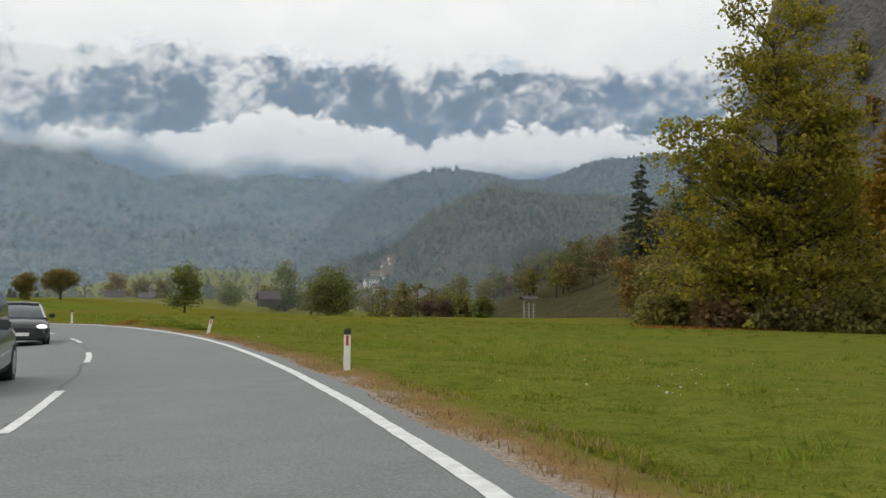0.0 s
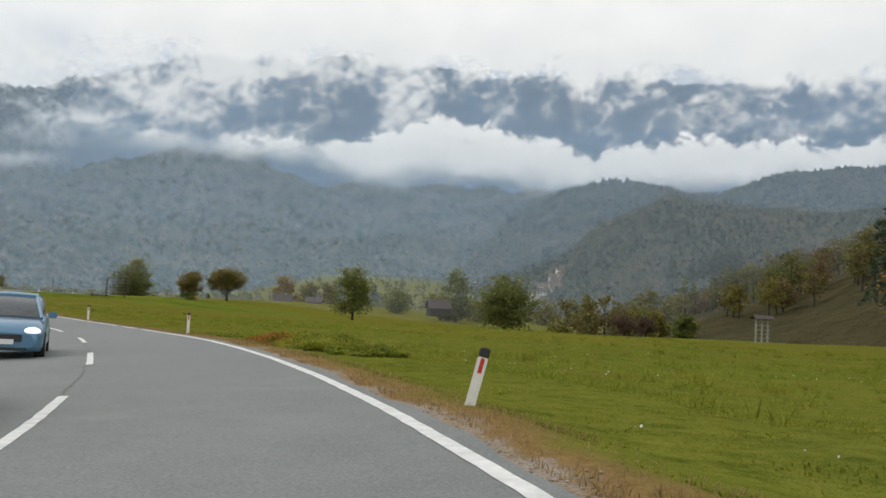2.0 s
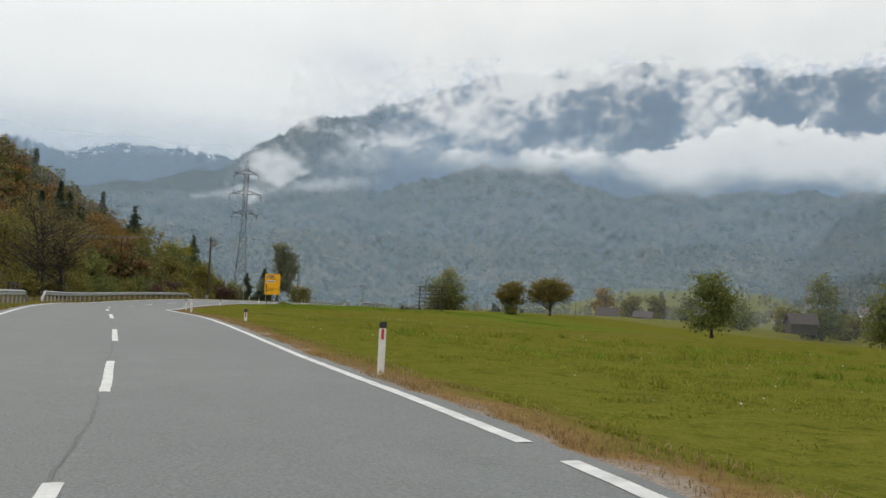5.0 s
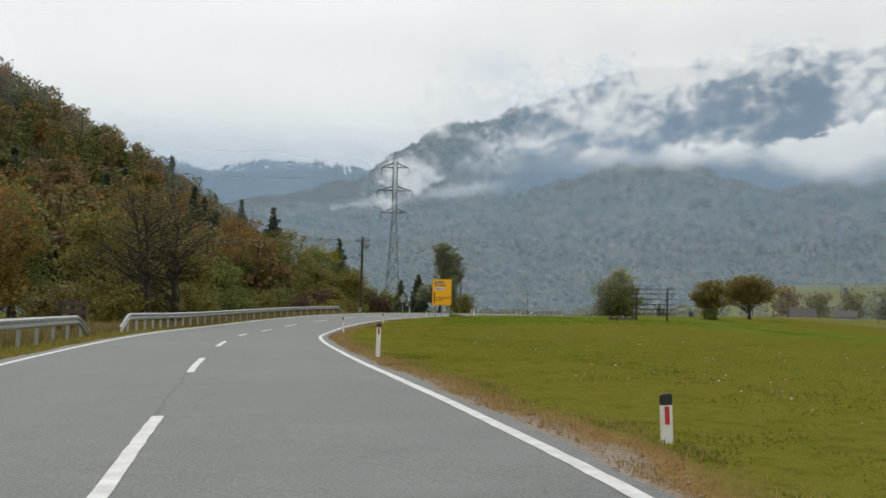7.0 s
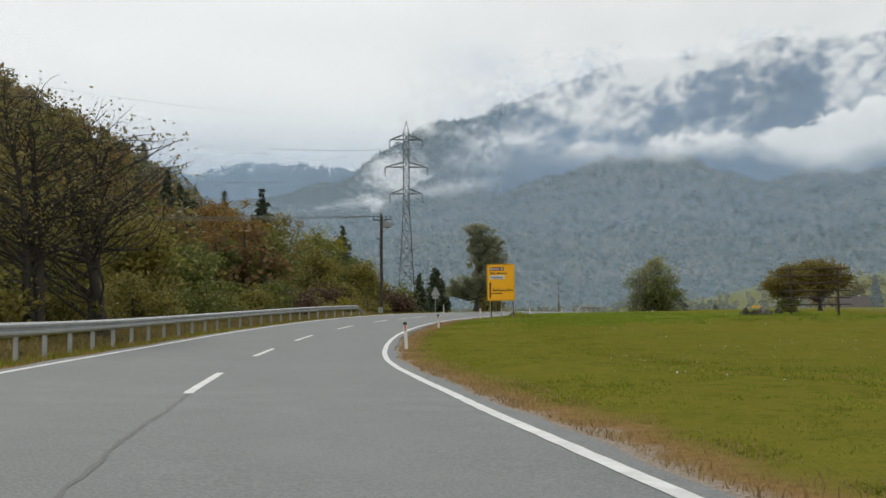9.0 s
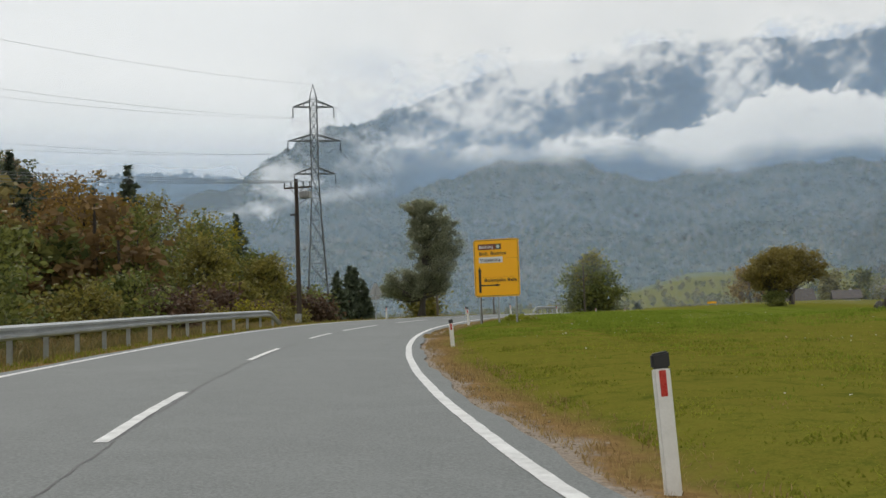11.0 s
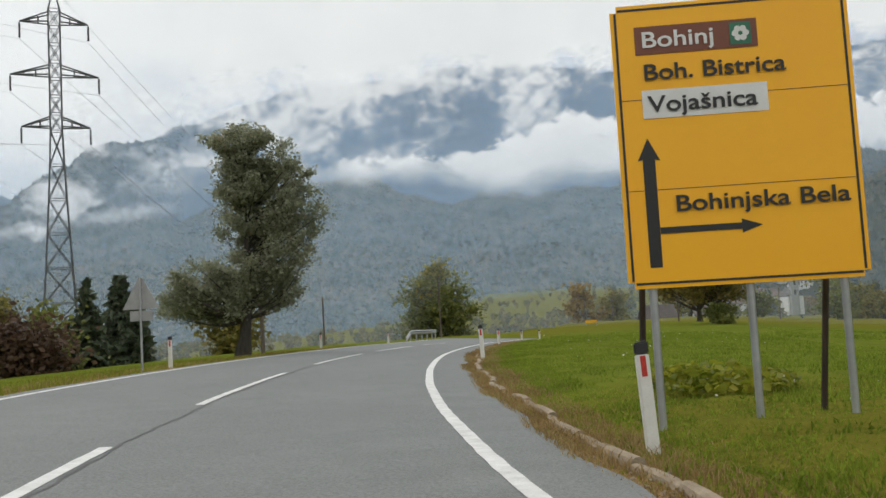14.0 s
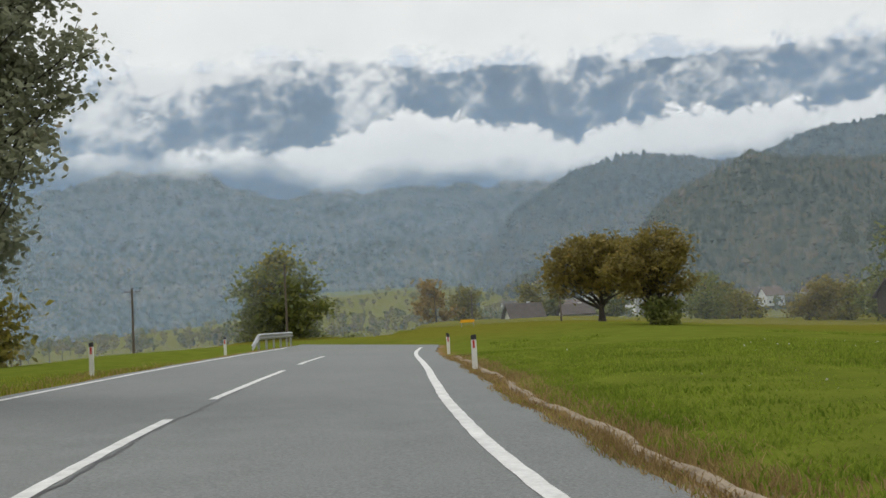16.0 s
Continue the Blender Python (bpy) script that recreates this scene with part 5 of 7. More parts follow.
for _k, (_s, _l, _h, _w, _m) in enumerate(((149, -10.5, 2.2, 4.0, L_HAZEL), (157, -9.5, 3.4, 5.0, L_OLIVE), (163, -8.8, 2.8, 5.0, L_OLIVE), (171, -9.0, 3.0, 5.0, L_OLIVE), (179, -8.5, 2.6, 4.5, L_GREEN), (187, -8.6, 2.4, 4.2, L_OLIVE), (192, -8.8, 2.6, 4.6, L_GREEN), (197.5, -8.6, 2.3, 4.4, L_DARKRED), (202, -9.2, 1.6, 4.0, L_OLIVE),
        (208, -9.5, 1.5, 3.6, L_OAK), (212, -11, 1.6, 4.0, L_DARKRED), (216, -10, 1.3, 3.6, L_OLIVE), (108, -9.5, 2.6, 5.0, L_RUST), (118, -10, 2.4, 5.0, L_DARKRED), (88, -10, 3.0, 6.0, L_DARKRED))):
    _p = on_road(_s, _l)
    easy_tree("thick roadside bush with dark red twigs" if _m is L_DARKRED else "thick roadside bush in autumn leaf", float(_p[0]), float(_p[1]), _h, _w, _m, 240 + _k, low=0.0, leaves=3600, leaf=0.12, boughs=80, trunk=0.035, spread=0.3, stems=5, name="bush", category="bush", group="roadside bushes")
conifer("dark spruce rising over the roadside trees", (-159.5, 190.8, -1.5), 18.5, 5.0, seed=31, leaf=0.42)
conifer("small spruce rising over the roadside trees", (-163.0, 181.0, -1.0), 17.0, 3.6, seed=32, leaf=0.42)
conifer("slim spruce between the pole and the trees", (-156.0, 203.0, -1.5), 14.0, 3.9, seed=33, leaf=0.36)
for _k, (_x, _y, _h, _w) in enumerate(((-144.5, 205.5, 7.5, 2.3), (-152.5, 221.0, 9.0, 2.9), (-148.0, 216.0, 7.0, 2.2), (-158.0, 228.0, 9.5, 3.0))):
    conifer("young dark spruce near the pylon", (_x, _y, -2.0), _h, _w, seed=34 + _k, leaf=0.34, group="young spruces near the pylon")
for _k, (_s, _l, _h, _w, _m, _z) in enumerate(((222, -32, 6.5, 7, L_GREEN, -6), (232, -26, 5.5, 6, L_OLIVE, -5), (240, -36, 7, 8, L_GREEN, -7), (246, -24, 5, 6, L_GREEN, -4), (252, -40, 7, 8, L_OLIVE, -8), (258, -30, 6, 7, L_GREEN, -6), (264, -44, 8, 9, L_GREEN, -9), (270, -52, 8, 9, L_OLIVE, -9), (262, -18, 4, 5.5, L_OLIVE, -3), (228, -48, 8, 8, L_GREEN, -9), (214, -26, 5.5, 7, L_GREEN, -4.5), (210, -32, 6.0, 7, L_OLIVE, -5))):
    _p = on_road(_s, _l)
    easy_tree("hazy tree on the lower ground below the road", float(_p[0]), float(_p[1]), _h, _w, _m, 270 + _k, low=0.03, leaves=2200, leaf=0.26, boughs=60, z=float(ground_height(_p[0], _p[1])) - 0.1, group="trees below the road")


for _k, (_x, _y, _h, _w, _m) in enumerate(((-149.0, 184.0, 13.5, 9.0, L_OLIVE), (-154.0, 190.0, 12.5, 9.0, L_GOLD), (-147.0, 188.5, 11.0, 7.5, L_OAK), (-145.5, 192.0, 8.2, 6.5, L_GREEN), (-144.5, 195.5, 5.2, 5.5, L_OLIVE), (-141.0, 180.5, 9.5, 7.0, L_GREEN), (-139.0, 186.0, 6.6, 5.5, L_OLIVE), (-152.0, 177.0, 14.0, 9.0, L_RUST), (-143.0, 171.0, 12.5, 8.5, L_GOLD), (-136.0, 175.5, 7.5, 6.0, L_OLIVE), (-134.5, 168.0, 9.0, 7.0, L_GREEN), (-131.0, 172.5, 4.4, 5.0, L_OLIVE), (-127.5, 167.0, 3.2, 4.6, L_DARKRED), (-136.5, 190.0, 3.2, 4.6, L_DARKRED))):
    easy_tree("dense roadside tree turning yellow-brown" if _m in (L_GOLD, L_RUST, L_OAK) else "dense dull green roadside tree" if _m is not L_DARKRED else "thick bush with dark red twigs", _x, _y, _h * 1.1, _w, _m, 300 + _k, low=0.02, leaves=6000, leaf=0.20, boughs=110, spread=0.5, z=-1.0, name="tree" if _h > 5 else "bush", category="tree" if _h > 5 else "bush", group="trees beside the utility pole")


# ---------------------------------------------------------------- herbs and grass
def herb_patch(name, label, mat, s0, s1, l0, l1, count, height, leaf, seed):
    """A thicket of broad-leaved herbs."""
    g = np.random.default_rng(seed)
    s, l = g.uniform(s0, s1, count), g.uniform(l0, l1, count)
    u, v = (s - s0) / (s1 - s0) * 2 - 1, (l - l0) / (l1 - l0) * 2 - 1
    inside = u**2 + v**2 + 0.35 * waves(s, l, 0.9, seed) < 0.95
    p = on_road(s[inside], l[inside])
    z = ground_height(p[:, 0], p[:, 1])
    hump = height * np.clip(1.05 - (u**2 + v**2)[inside], 0.15, 1) ** 0.5 * (0.8 + 0.35 * waves(p[:, 0], p[:, 1], 0.6, 1.0))
    p[:, 2] = z + hump * g.uniform(0.15, 1.0, len(p)) ** 0.6
    tagged(new(name, leaves_mesh(name, p, leaf, mat, g, flat=0.6, aspect=1.3)), label, "herbs", kind="stuff")


herb_patch("herb_thicket", "thicket of broad green herb leaves beside the road", FERN, 54.0, 64.8, 5.7, 9.6, 42000, 0.55, 0.062, 1)
herb_patch("withered_herbs", "orange-brown withered herb leaves in the thicket", FERN_RED, 57.5, 64.2, 5.5, 7.6, 5200, 0.52, 0.062, 2)
herb_patch("herb_thicket", "low dark green herbs at the edge of the meadow", FERN, 63.5, 69.5, 4.7, 7.4, 3600, 0.30, 0.085, 4)
herb_patch("herb_thicket", "small dark green clump of herbs below the sign", FERN, 203.0, 205.6, 5.9, 8.0, 1200, 0.40, 0.10, 3)


def grass(name, label, mat, s0, s1, l0, l1, count, height, width, seed, thin=0.0, patchy=0.5):
    """Blades of grass, each a bent pair of faces, more of them near the road."""
    g = np.random.default_rng(seed)
    s, l = g.uniform(s0, s1, count), l0 + (l1 - l0) * g.uniform(0, 1, count) ** (1.0 + thin)
    edge = right_edge(s)
    l = np.where(l > 0, l + edge - 3.7, l)
    p = on_road(s, l)
    keep = (waves(p[:, 0], p[:, 1], 0.7, seed) + 0.7 * waves(p[:, 0], p[:, 1], 2.9, seed + 2)) > g.uniform(-1.6, 1.6, count) * patchy * 1.6 - 0.9 + patchy
    p, l = p[keep], l[keep]
    n = len(p)
    road = p[:, 2] - 0.03
    blend = smoothstep(0.0, 2.0, abs(l) - np.where(l > 0, edge[keep], 3.86))
    p[:, 2] = road * (1 - blend) + ground_height(p[:, 0], p[:, 1]) * blend - 0.02
    h = height * g.uniform(0.45, 1.3, n) * (1 + 0.35 * waves(p[:, 0], p[:, 1], 1.3, 7.0))
    a = g.uniform(0, 6.28, n)
    side = np.column_stack([np.cos(a), np.sin(a), 0 * a]) * (width * g.uniform(0.6, 1.4, n))[:, None]
    bend = np.column_stack([g.standard_normal((n, 2)) * 0.45, np.ones(n)]) * h[:, None]
    mid = p + bend * np.array([0.32, 0.32, 0.62])
    v = np.stack([p - side, p + side, mid + side * 0.7, mid - side * 0.7, p + bend], 1)
    i = np.arange(n)[:, None] * 5
    f = np.concatenate([i + np.array([0, 1, 2]), i + np.array([0, 2, 3]), i + np.array([3, 2, 4])])
    tagged(new(name, raw_mesh(name, v, f, mat)), label, "grass", kind="stuff")


grass("verge_grass", "withered brown grass along the edge of the asphalt", DRY_GRASS, 2, 245, 3.85, 4.95, 58000, 0.08, 0.006, 1, 0.4, 0.15)
grass("meadow_grass", "green meadow grass beside the road", GRASS, 2, 186, 4.6, 12.0, 170000, 0.045, 0.013, 2, 0.7, 0.12)
grass("meadow_grass", "lush green meadow grass round the bend", LUSH_GRASS, 182, 248, 4.6, 15.0, 100000, 0.065, 0.012, 12, 0.6, 0.12)
grass("meadow_grass", "green meadow grass further out", GRASS, 20, 186, 12.0, 30.0, 40000, 0.06, 0.010, 3, 0.3, 0.35)
grass("verge_grass", "green grass beside the far edge of the road", GRASS, 60, 245, -4.0, -8.4, 46000, 0.13, 0.008, 4, 0.4, 0.25)
grass("verge_grass", "withered grass beside the far edge of the road", DRY_GRASS, 60, 245, -3.92, -6.2, 14000, 0.15, 0.009, 5, 0.3, 0.35)


grass("verge_grass", "long withered grass growing over the kerb", DRY_GRASS, 186, 246, 3.90, 4.50, 26000, 0.11, 0.006, 6, 0.0, 0.45)
grass("verge_grass", "brown-green grass spilling over the asphalt before the kerb", DRY_GRASS, 186, 246, 3.62, 3.94, 26000, 0.09, 0.006, 7, 0.0, 0.45)
grass("verge_grass", "dark green weeds at the foot of the kerb", FERN, 186, 246, 3.62, 3.90, 12000, 0.055, 0.007, 8, 0.0, 0.35)


grass("undergrowth", "tangled brown undergrowth behind the guard rail", L_HAZEL, 96, 206, -5.3, -10.5, 50000, 0.34, 0.018, 14, 0.0, 0.2)
grass("undergrowth", "withered stalks behind the guard rail", DRY_GRASS, 96, 206, -5.2, -9.0, 16000, 0.42, 0.008, 15, 0.0, 0.3)


grass("verge_grass", "green blades among the withered grass behind the kerb", LUSH_GRASS, 188, 248, 4.1, 5.2, 26000, 0.09, 0.008, 16, 0.0, 0.3)


def tufts(name, label, mat, s0, s1, l0, l1, count, per, height, spread, seed):
    """Loose tufts of longer grass standing out of the meadow."""
    g = np.random.default_rng(seed)
    c = on_road(g.uniform(s0, s1, count), g.uniform(l0, l1, count))
    c = c[waves(c[:, 0], c[:, 1], 9.0, seed) > -0.1]
    n = len(c) * per
    p = c.repeat(per, axis=0)
    p[:, :2] += g.standard_normal((n, 2)) * (spread * g.uniform(0.5, 1.5, len(c))).repeat(per)[:, None]
    p[:, 2] = ground_height(p[:, 0], p[:, 1]) - 0.02
    h = (height * g.uniform(0.5, 1.4, len(c))).repeat(per) * g.uniform(0.5, 1.2, n)
    a = g.uniform(0, 6.28, n)
    side = np.column_stack([np.cos(a), np.sin(a), 0 * a]) * (0.010 + 0.04 * h)[:, None]
    tip = p + np.column_stack([g.standard_normal((n, 2)) * 0.5, np.ones(n)]) * h[:, None]
    i = np.arange(n)[:, None] * 3
    tagged(new(name, raw_mesh(name, np.stack([p - side, p + side, tip], 1), i + np.array([0, 1, 2]), mat)), label, "grass", kind="stuff")


tufts("grass_tufts", "darker tufts of longer grass in the meadow", LUSH_GRASS, -10, 110, 6, 60, 2600, 34, 0.15, 0.22, 41)
tufts("grass_tufts", "pale seeding tufts of grass in the meadow", GRASS, -10, 110, 8, 50, 900, 26, 0.22, 0.20, 42)
tufts("grass_tufts", "short mown tufts beside the bend", DRY_GRASS, 110, 195, 6.5, 42, 5200, 14, 0.045, 0.22, 43)
tufts("grass_tufts", "dark tufts in the mown meadow", LUSH_GRASS, 110, 200, 6, 42, 4200, 16, 0.07, 0.20, 45)
tufts("grass_tufts", "lush tufts of grass round the bend", LUSH_GRASS, 186, 262, 6.5, 45, 2600, 34, 0.16, 0.22, 44)


def flowers(count, seed):
    g = np.random.default_rng(seed)
    s, l = g.uniform(5, 240, count), g.uniform(6.0, 24.0, count)
    p = on_road(s, l)
    keep = waves(p[:, 0], p[:, 1], 3.0, 11.0) > 0.15
    p = p[keep]
    p[:, 2] = ground_height(p[:, 0], p[:, 1]) + g.uniform(0.12, 0.26, len(p))
    tagged(new("meadow_flowers", leaves_mesh("meadow_flowers", p, 0.035, FLOWERS, g, flat=0.8, aspect=1.1)), "small pale flowers scattered in the meadow", "flowers", kind="stuff")


flowers(2600, 5)
_g = np.random.default_rng(8)
_p = np.column_stack([_g.uniform(15, 34, 3500), _g.normal(75.0, 1.6, 3500)])
_p = np.column_stack([_p[:, 0], _p[:, 1] + (_p[:, 0] - 24) * 0.15, ground_height(_p[:, 0], _p[:, 1]) + 0.03])
tagged(new("fallen_leaves", leaves_mesh("fallen_leaves", _p, 0.2, FERN_RED, _g, flat=0.9)), "rust-brown fallen leaves under the trees", "leaves", kind="stuff")
_s = _g.uniform(0, 235, 9000)
_l = right_edge(_s) + abs(_g.normal(0.10, 0.22, 9000))
_p = on_road(_s, _l)
_keep = waves(_p[:, 0], _p[:, 1], 4.0, 2.0) > -0.25
_p = _p[_keep] + np.array([0, 0, -0.03])
_v = ICO_V[None] * (_g.uniform(0.007, 0.024, len(_p))[:, None, None] * (1 + 0.3 * _g.standard_normal((len(_p), 12, 1)))) * np.array([1, 1, 0.6]) + _p[:, None]
tagged(new("gravel", raw_mesh("gravel", _v, (ICO_F[None] + (np.arange(len(_p)) * 12)[:, None, None]).reshape(-1, 3), KERB)), "loose pale gravel along the edge of the asphalt", "gravel", kind="stuff")

# ---------------------------------------------------------------- road furniture
def delineator():
    """A marker post: a hollow-backed white plastic blade with a black head and a red reflector."""
    post = thing("marker_post", "white plastic marker post with black head and red reflector", "marker post", group="marker posts along the road")
    bm = boxes(((0.115, 0.05, 0.92), (0, 0, 0.16)), bevel=0.012)
    part("body", bm, POST_WHITE, post)
    bm = boxes(((0.119, 0.054, 0.105), (0, 0, 0.668)), bevel=0.012)
    for v in bm.verts:
        if v.co.z > 0.70:
            v.co.z += 0.12 * v.co.x
    part("head", bm, POST_BLACK, post, "black plastic head")
    part("reflector", boxes(((0.046, 0.006, 0.17), (0, -0.028, 0.52)), bevel=0.002), REFLECTOR, post, "red reflector")
    return post


# x, y, z, turn, lean
POSTS = ((-1.6, 16.2, -0.05, 5, 0), (-8.6, 35.2, -0.22, 12, 13), (-23.15, 60.0, -0.48, 28, 0), (-35.4, 74.0, -0.64, 38, 0), (-50.7, 89.5, -0.74, 42, -2), (-62.6, 99.7, -0.36, 42, 1), (-87.8, 127.0, -0.62, 34, -3), (-98.4, 144.1, -0.46, 28, -3),
         (-106.6, 161.3, 0.0, 20, -3), (-112.3, 178.8, 0.25, 10, -2), (-120.9, 177.1, 0.42, 12, 0), (-125.1, 197.4, 0.36, 4, 0))
POSTS += tuple((*(float(v) for v in on_road(s, l)), 0, 0) for s, l in ((236, 4.35), (252, 4.6), (266, 4.7), (256, -4.6)))
_first = None
for _x, _y, _z, _turn, _lean in POSTS:
    if _first is None:
        _first = delineator()
        _first.matrix_basis = pose(_x, _y, _z, 0, _lean, _turn)
    else:
        copy_thing(_first, pose(_x, _y, _z, 0, _lean, _turn))


def rail_points(s0, s1, l):
    s = np.arange(s0, s1 + 0.01, 0.5)
    return s, on_road(s, l)


def guard_rail(label, s0, s1, l, dip_start, dip_end):
    """A steel guard rail: a beam with two ridges on posts; its ends bend down into the ground."""
    s, p = rail_points(s0, s1, l)
    z = p[:, 2] + 0.02
    up = np.full(len(s), 0.55)
    if dip_start:
        up = up * smoothstep(s0 - 0.3, s0 + 2.0, s) + 0.04
    if dip_end:
        up = up * smoothstep(s1 + 0.3, s1 - 2.0, s) + 0.02
    rail = thing("guard_rail", label, "guard rail", tuple(float(v) for v in p[0]))
    prof = np.array([(0, -0.155), (0.03, -0.13), (0.075, -0.105), (0.075, -0.055), (0.02, -0.02), (0.02, 0.02), (0.075, 0.055), (0.075, 0.105), (0.03, 0.13), (0, 0.155)])
    prof = np.vstack([prof, prof[::-1] + np.array([-0.006, 0])])
    nx, ny = np.interp(s, LINE_S, LINE_N[:, 0]), np.interp(s, LINE_S, LINE_N[:, 1])
    q = np.stack([p[:, None, 0] + nx[:, None] * prof[None, :, 0], p[:, None, 1] + ny[:, None] * prof[None, :, 0], (z + up)[:, None] + prof[None, :, 1]], -1) - p[0]
    n, k = len(s), len(prof)
    i = np.arange(n * k).reshape(n, k)
    f = np.stack([i[:-1], np.roll(i, -1, 1)[:-1], np.roll(i, -1, 1)[1:], i[1:]], -1).reshape(-1, 4)
    part("beam", raw_mesh("beam", q, f, GALV), GALV, rail)
    for j in range(4, n - 1, 4):
        if up[j] > 0.25:
            h = float(z[j] + up[j] + 0.12)
            c = p[j] - p[0]
            a = math.degrees(math.atan2(ny[j], nx[j]))
            bm = boxes(((0.10, 0.012, 0.95), (-0.06, 0.03, h - p[0][2] - 0.475)), ((0.10, 0.012, 0.95), (-0.06, -0.03, h - p[0][2] - 0.475)), ((0.012, 0.06, 0.95), (-0.10, 0, h - p[0][2] - 0.475)))
            bmesh.ops.transform(bm, matrix=Matrix.Translation((c[0], c[1], 0)) @ pose(0, 0, 0, 0, 0, a), verts=bm.verts)
            part("post", bm, GALV, rail)
    return rail


guard_rail("galvanised steel guard rail ending where a track begins", 108, 133.0, -4.95, False, True)
guard_rail("long galvanised steel guard rail along the bend", 137.4, 200.5, -4.7, True, True)
guard_rail("galvanised guard rail on the far bend above the slope", 261, 275, -4.5, True, False)

# concrete kerb half hidden in grass
for _i, _s0 in enumerate(np.arange(187, 246, 1.0)):
    _ss = np.linspace(_s0 + 0.006, _s0 + 0.994, 4)
    _prof = np.array([(0.0, -0.12), (0.004, 0.02), (0.02, 0.055), (0.05, 0.072), (0.09, 0.074), (0.125, 0.058), (0.14, 0.02), (0.14, -0.12)])
    _tilt, _wob = 0.012 * math.sin(_s0 * 5.3), 0.016 * math.sin(_s0 * 3.1) + 0.010 * math.sin(_s0 * 1.3)
    _end = np.array([0.86, 1.0, 1.0, 0.86])
    _pts = np.stack([on_road(_ss, right_edge(_ss) + 0.22 + 0.07 + (_o - 0.07) * _end + _wob * 0.8, (_u if _u < 0 else _u * _end) - 0.035 + _wob + _tilt * (_ss - _s0 - 0.5)) for _o, _u in _prof], 1)
    _n = len(_prof)
    _f = [tuple(int(v) for v in q) for q in grid_faces(4, _n)]
    _f += [(r * _n + k, r * _n + k + 1, r * _n + _n - 2 - k, r * _n + _n - 1 - k) for r in (0, 3) for k in range(3)]
    _me = raw_mesh("kerb_stone", _pts, np.array(_f), KERB)
    if _i == 0:
        _kerb = tagged(new("kerb", _me), "weathered concrete kerb stones half overgrown with grass", "kerb", kind="structure")
    else:
        part("kerb_stone", _me, KERB, _kerb)


# ---------------------------------------------------------------- the direction sign
def lettering(text, width, height, x, z, mat, parent):
    """Raised letters fitted into a width and a height, left edge at x, foot at z."""
    c = bpy.data.curves.new("lettering", "FONT")
    c.body, c.size, c.extrude, c.offset = text, 1.0, 0.004, 0.012
    c.materials.append(mat)
    ob = new("lettering", c)
    bpy.context.view_layer.update()
    w = max(ob.dimensions.x, 0.01)
    ob.parent = parent
    ob.matrix_basis = pose(x, -0.034, z, 90, 0, 0) @ Matrix.Diagonal((width / w, height / 0.72, 1, 1))
    return ob


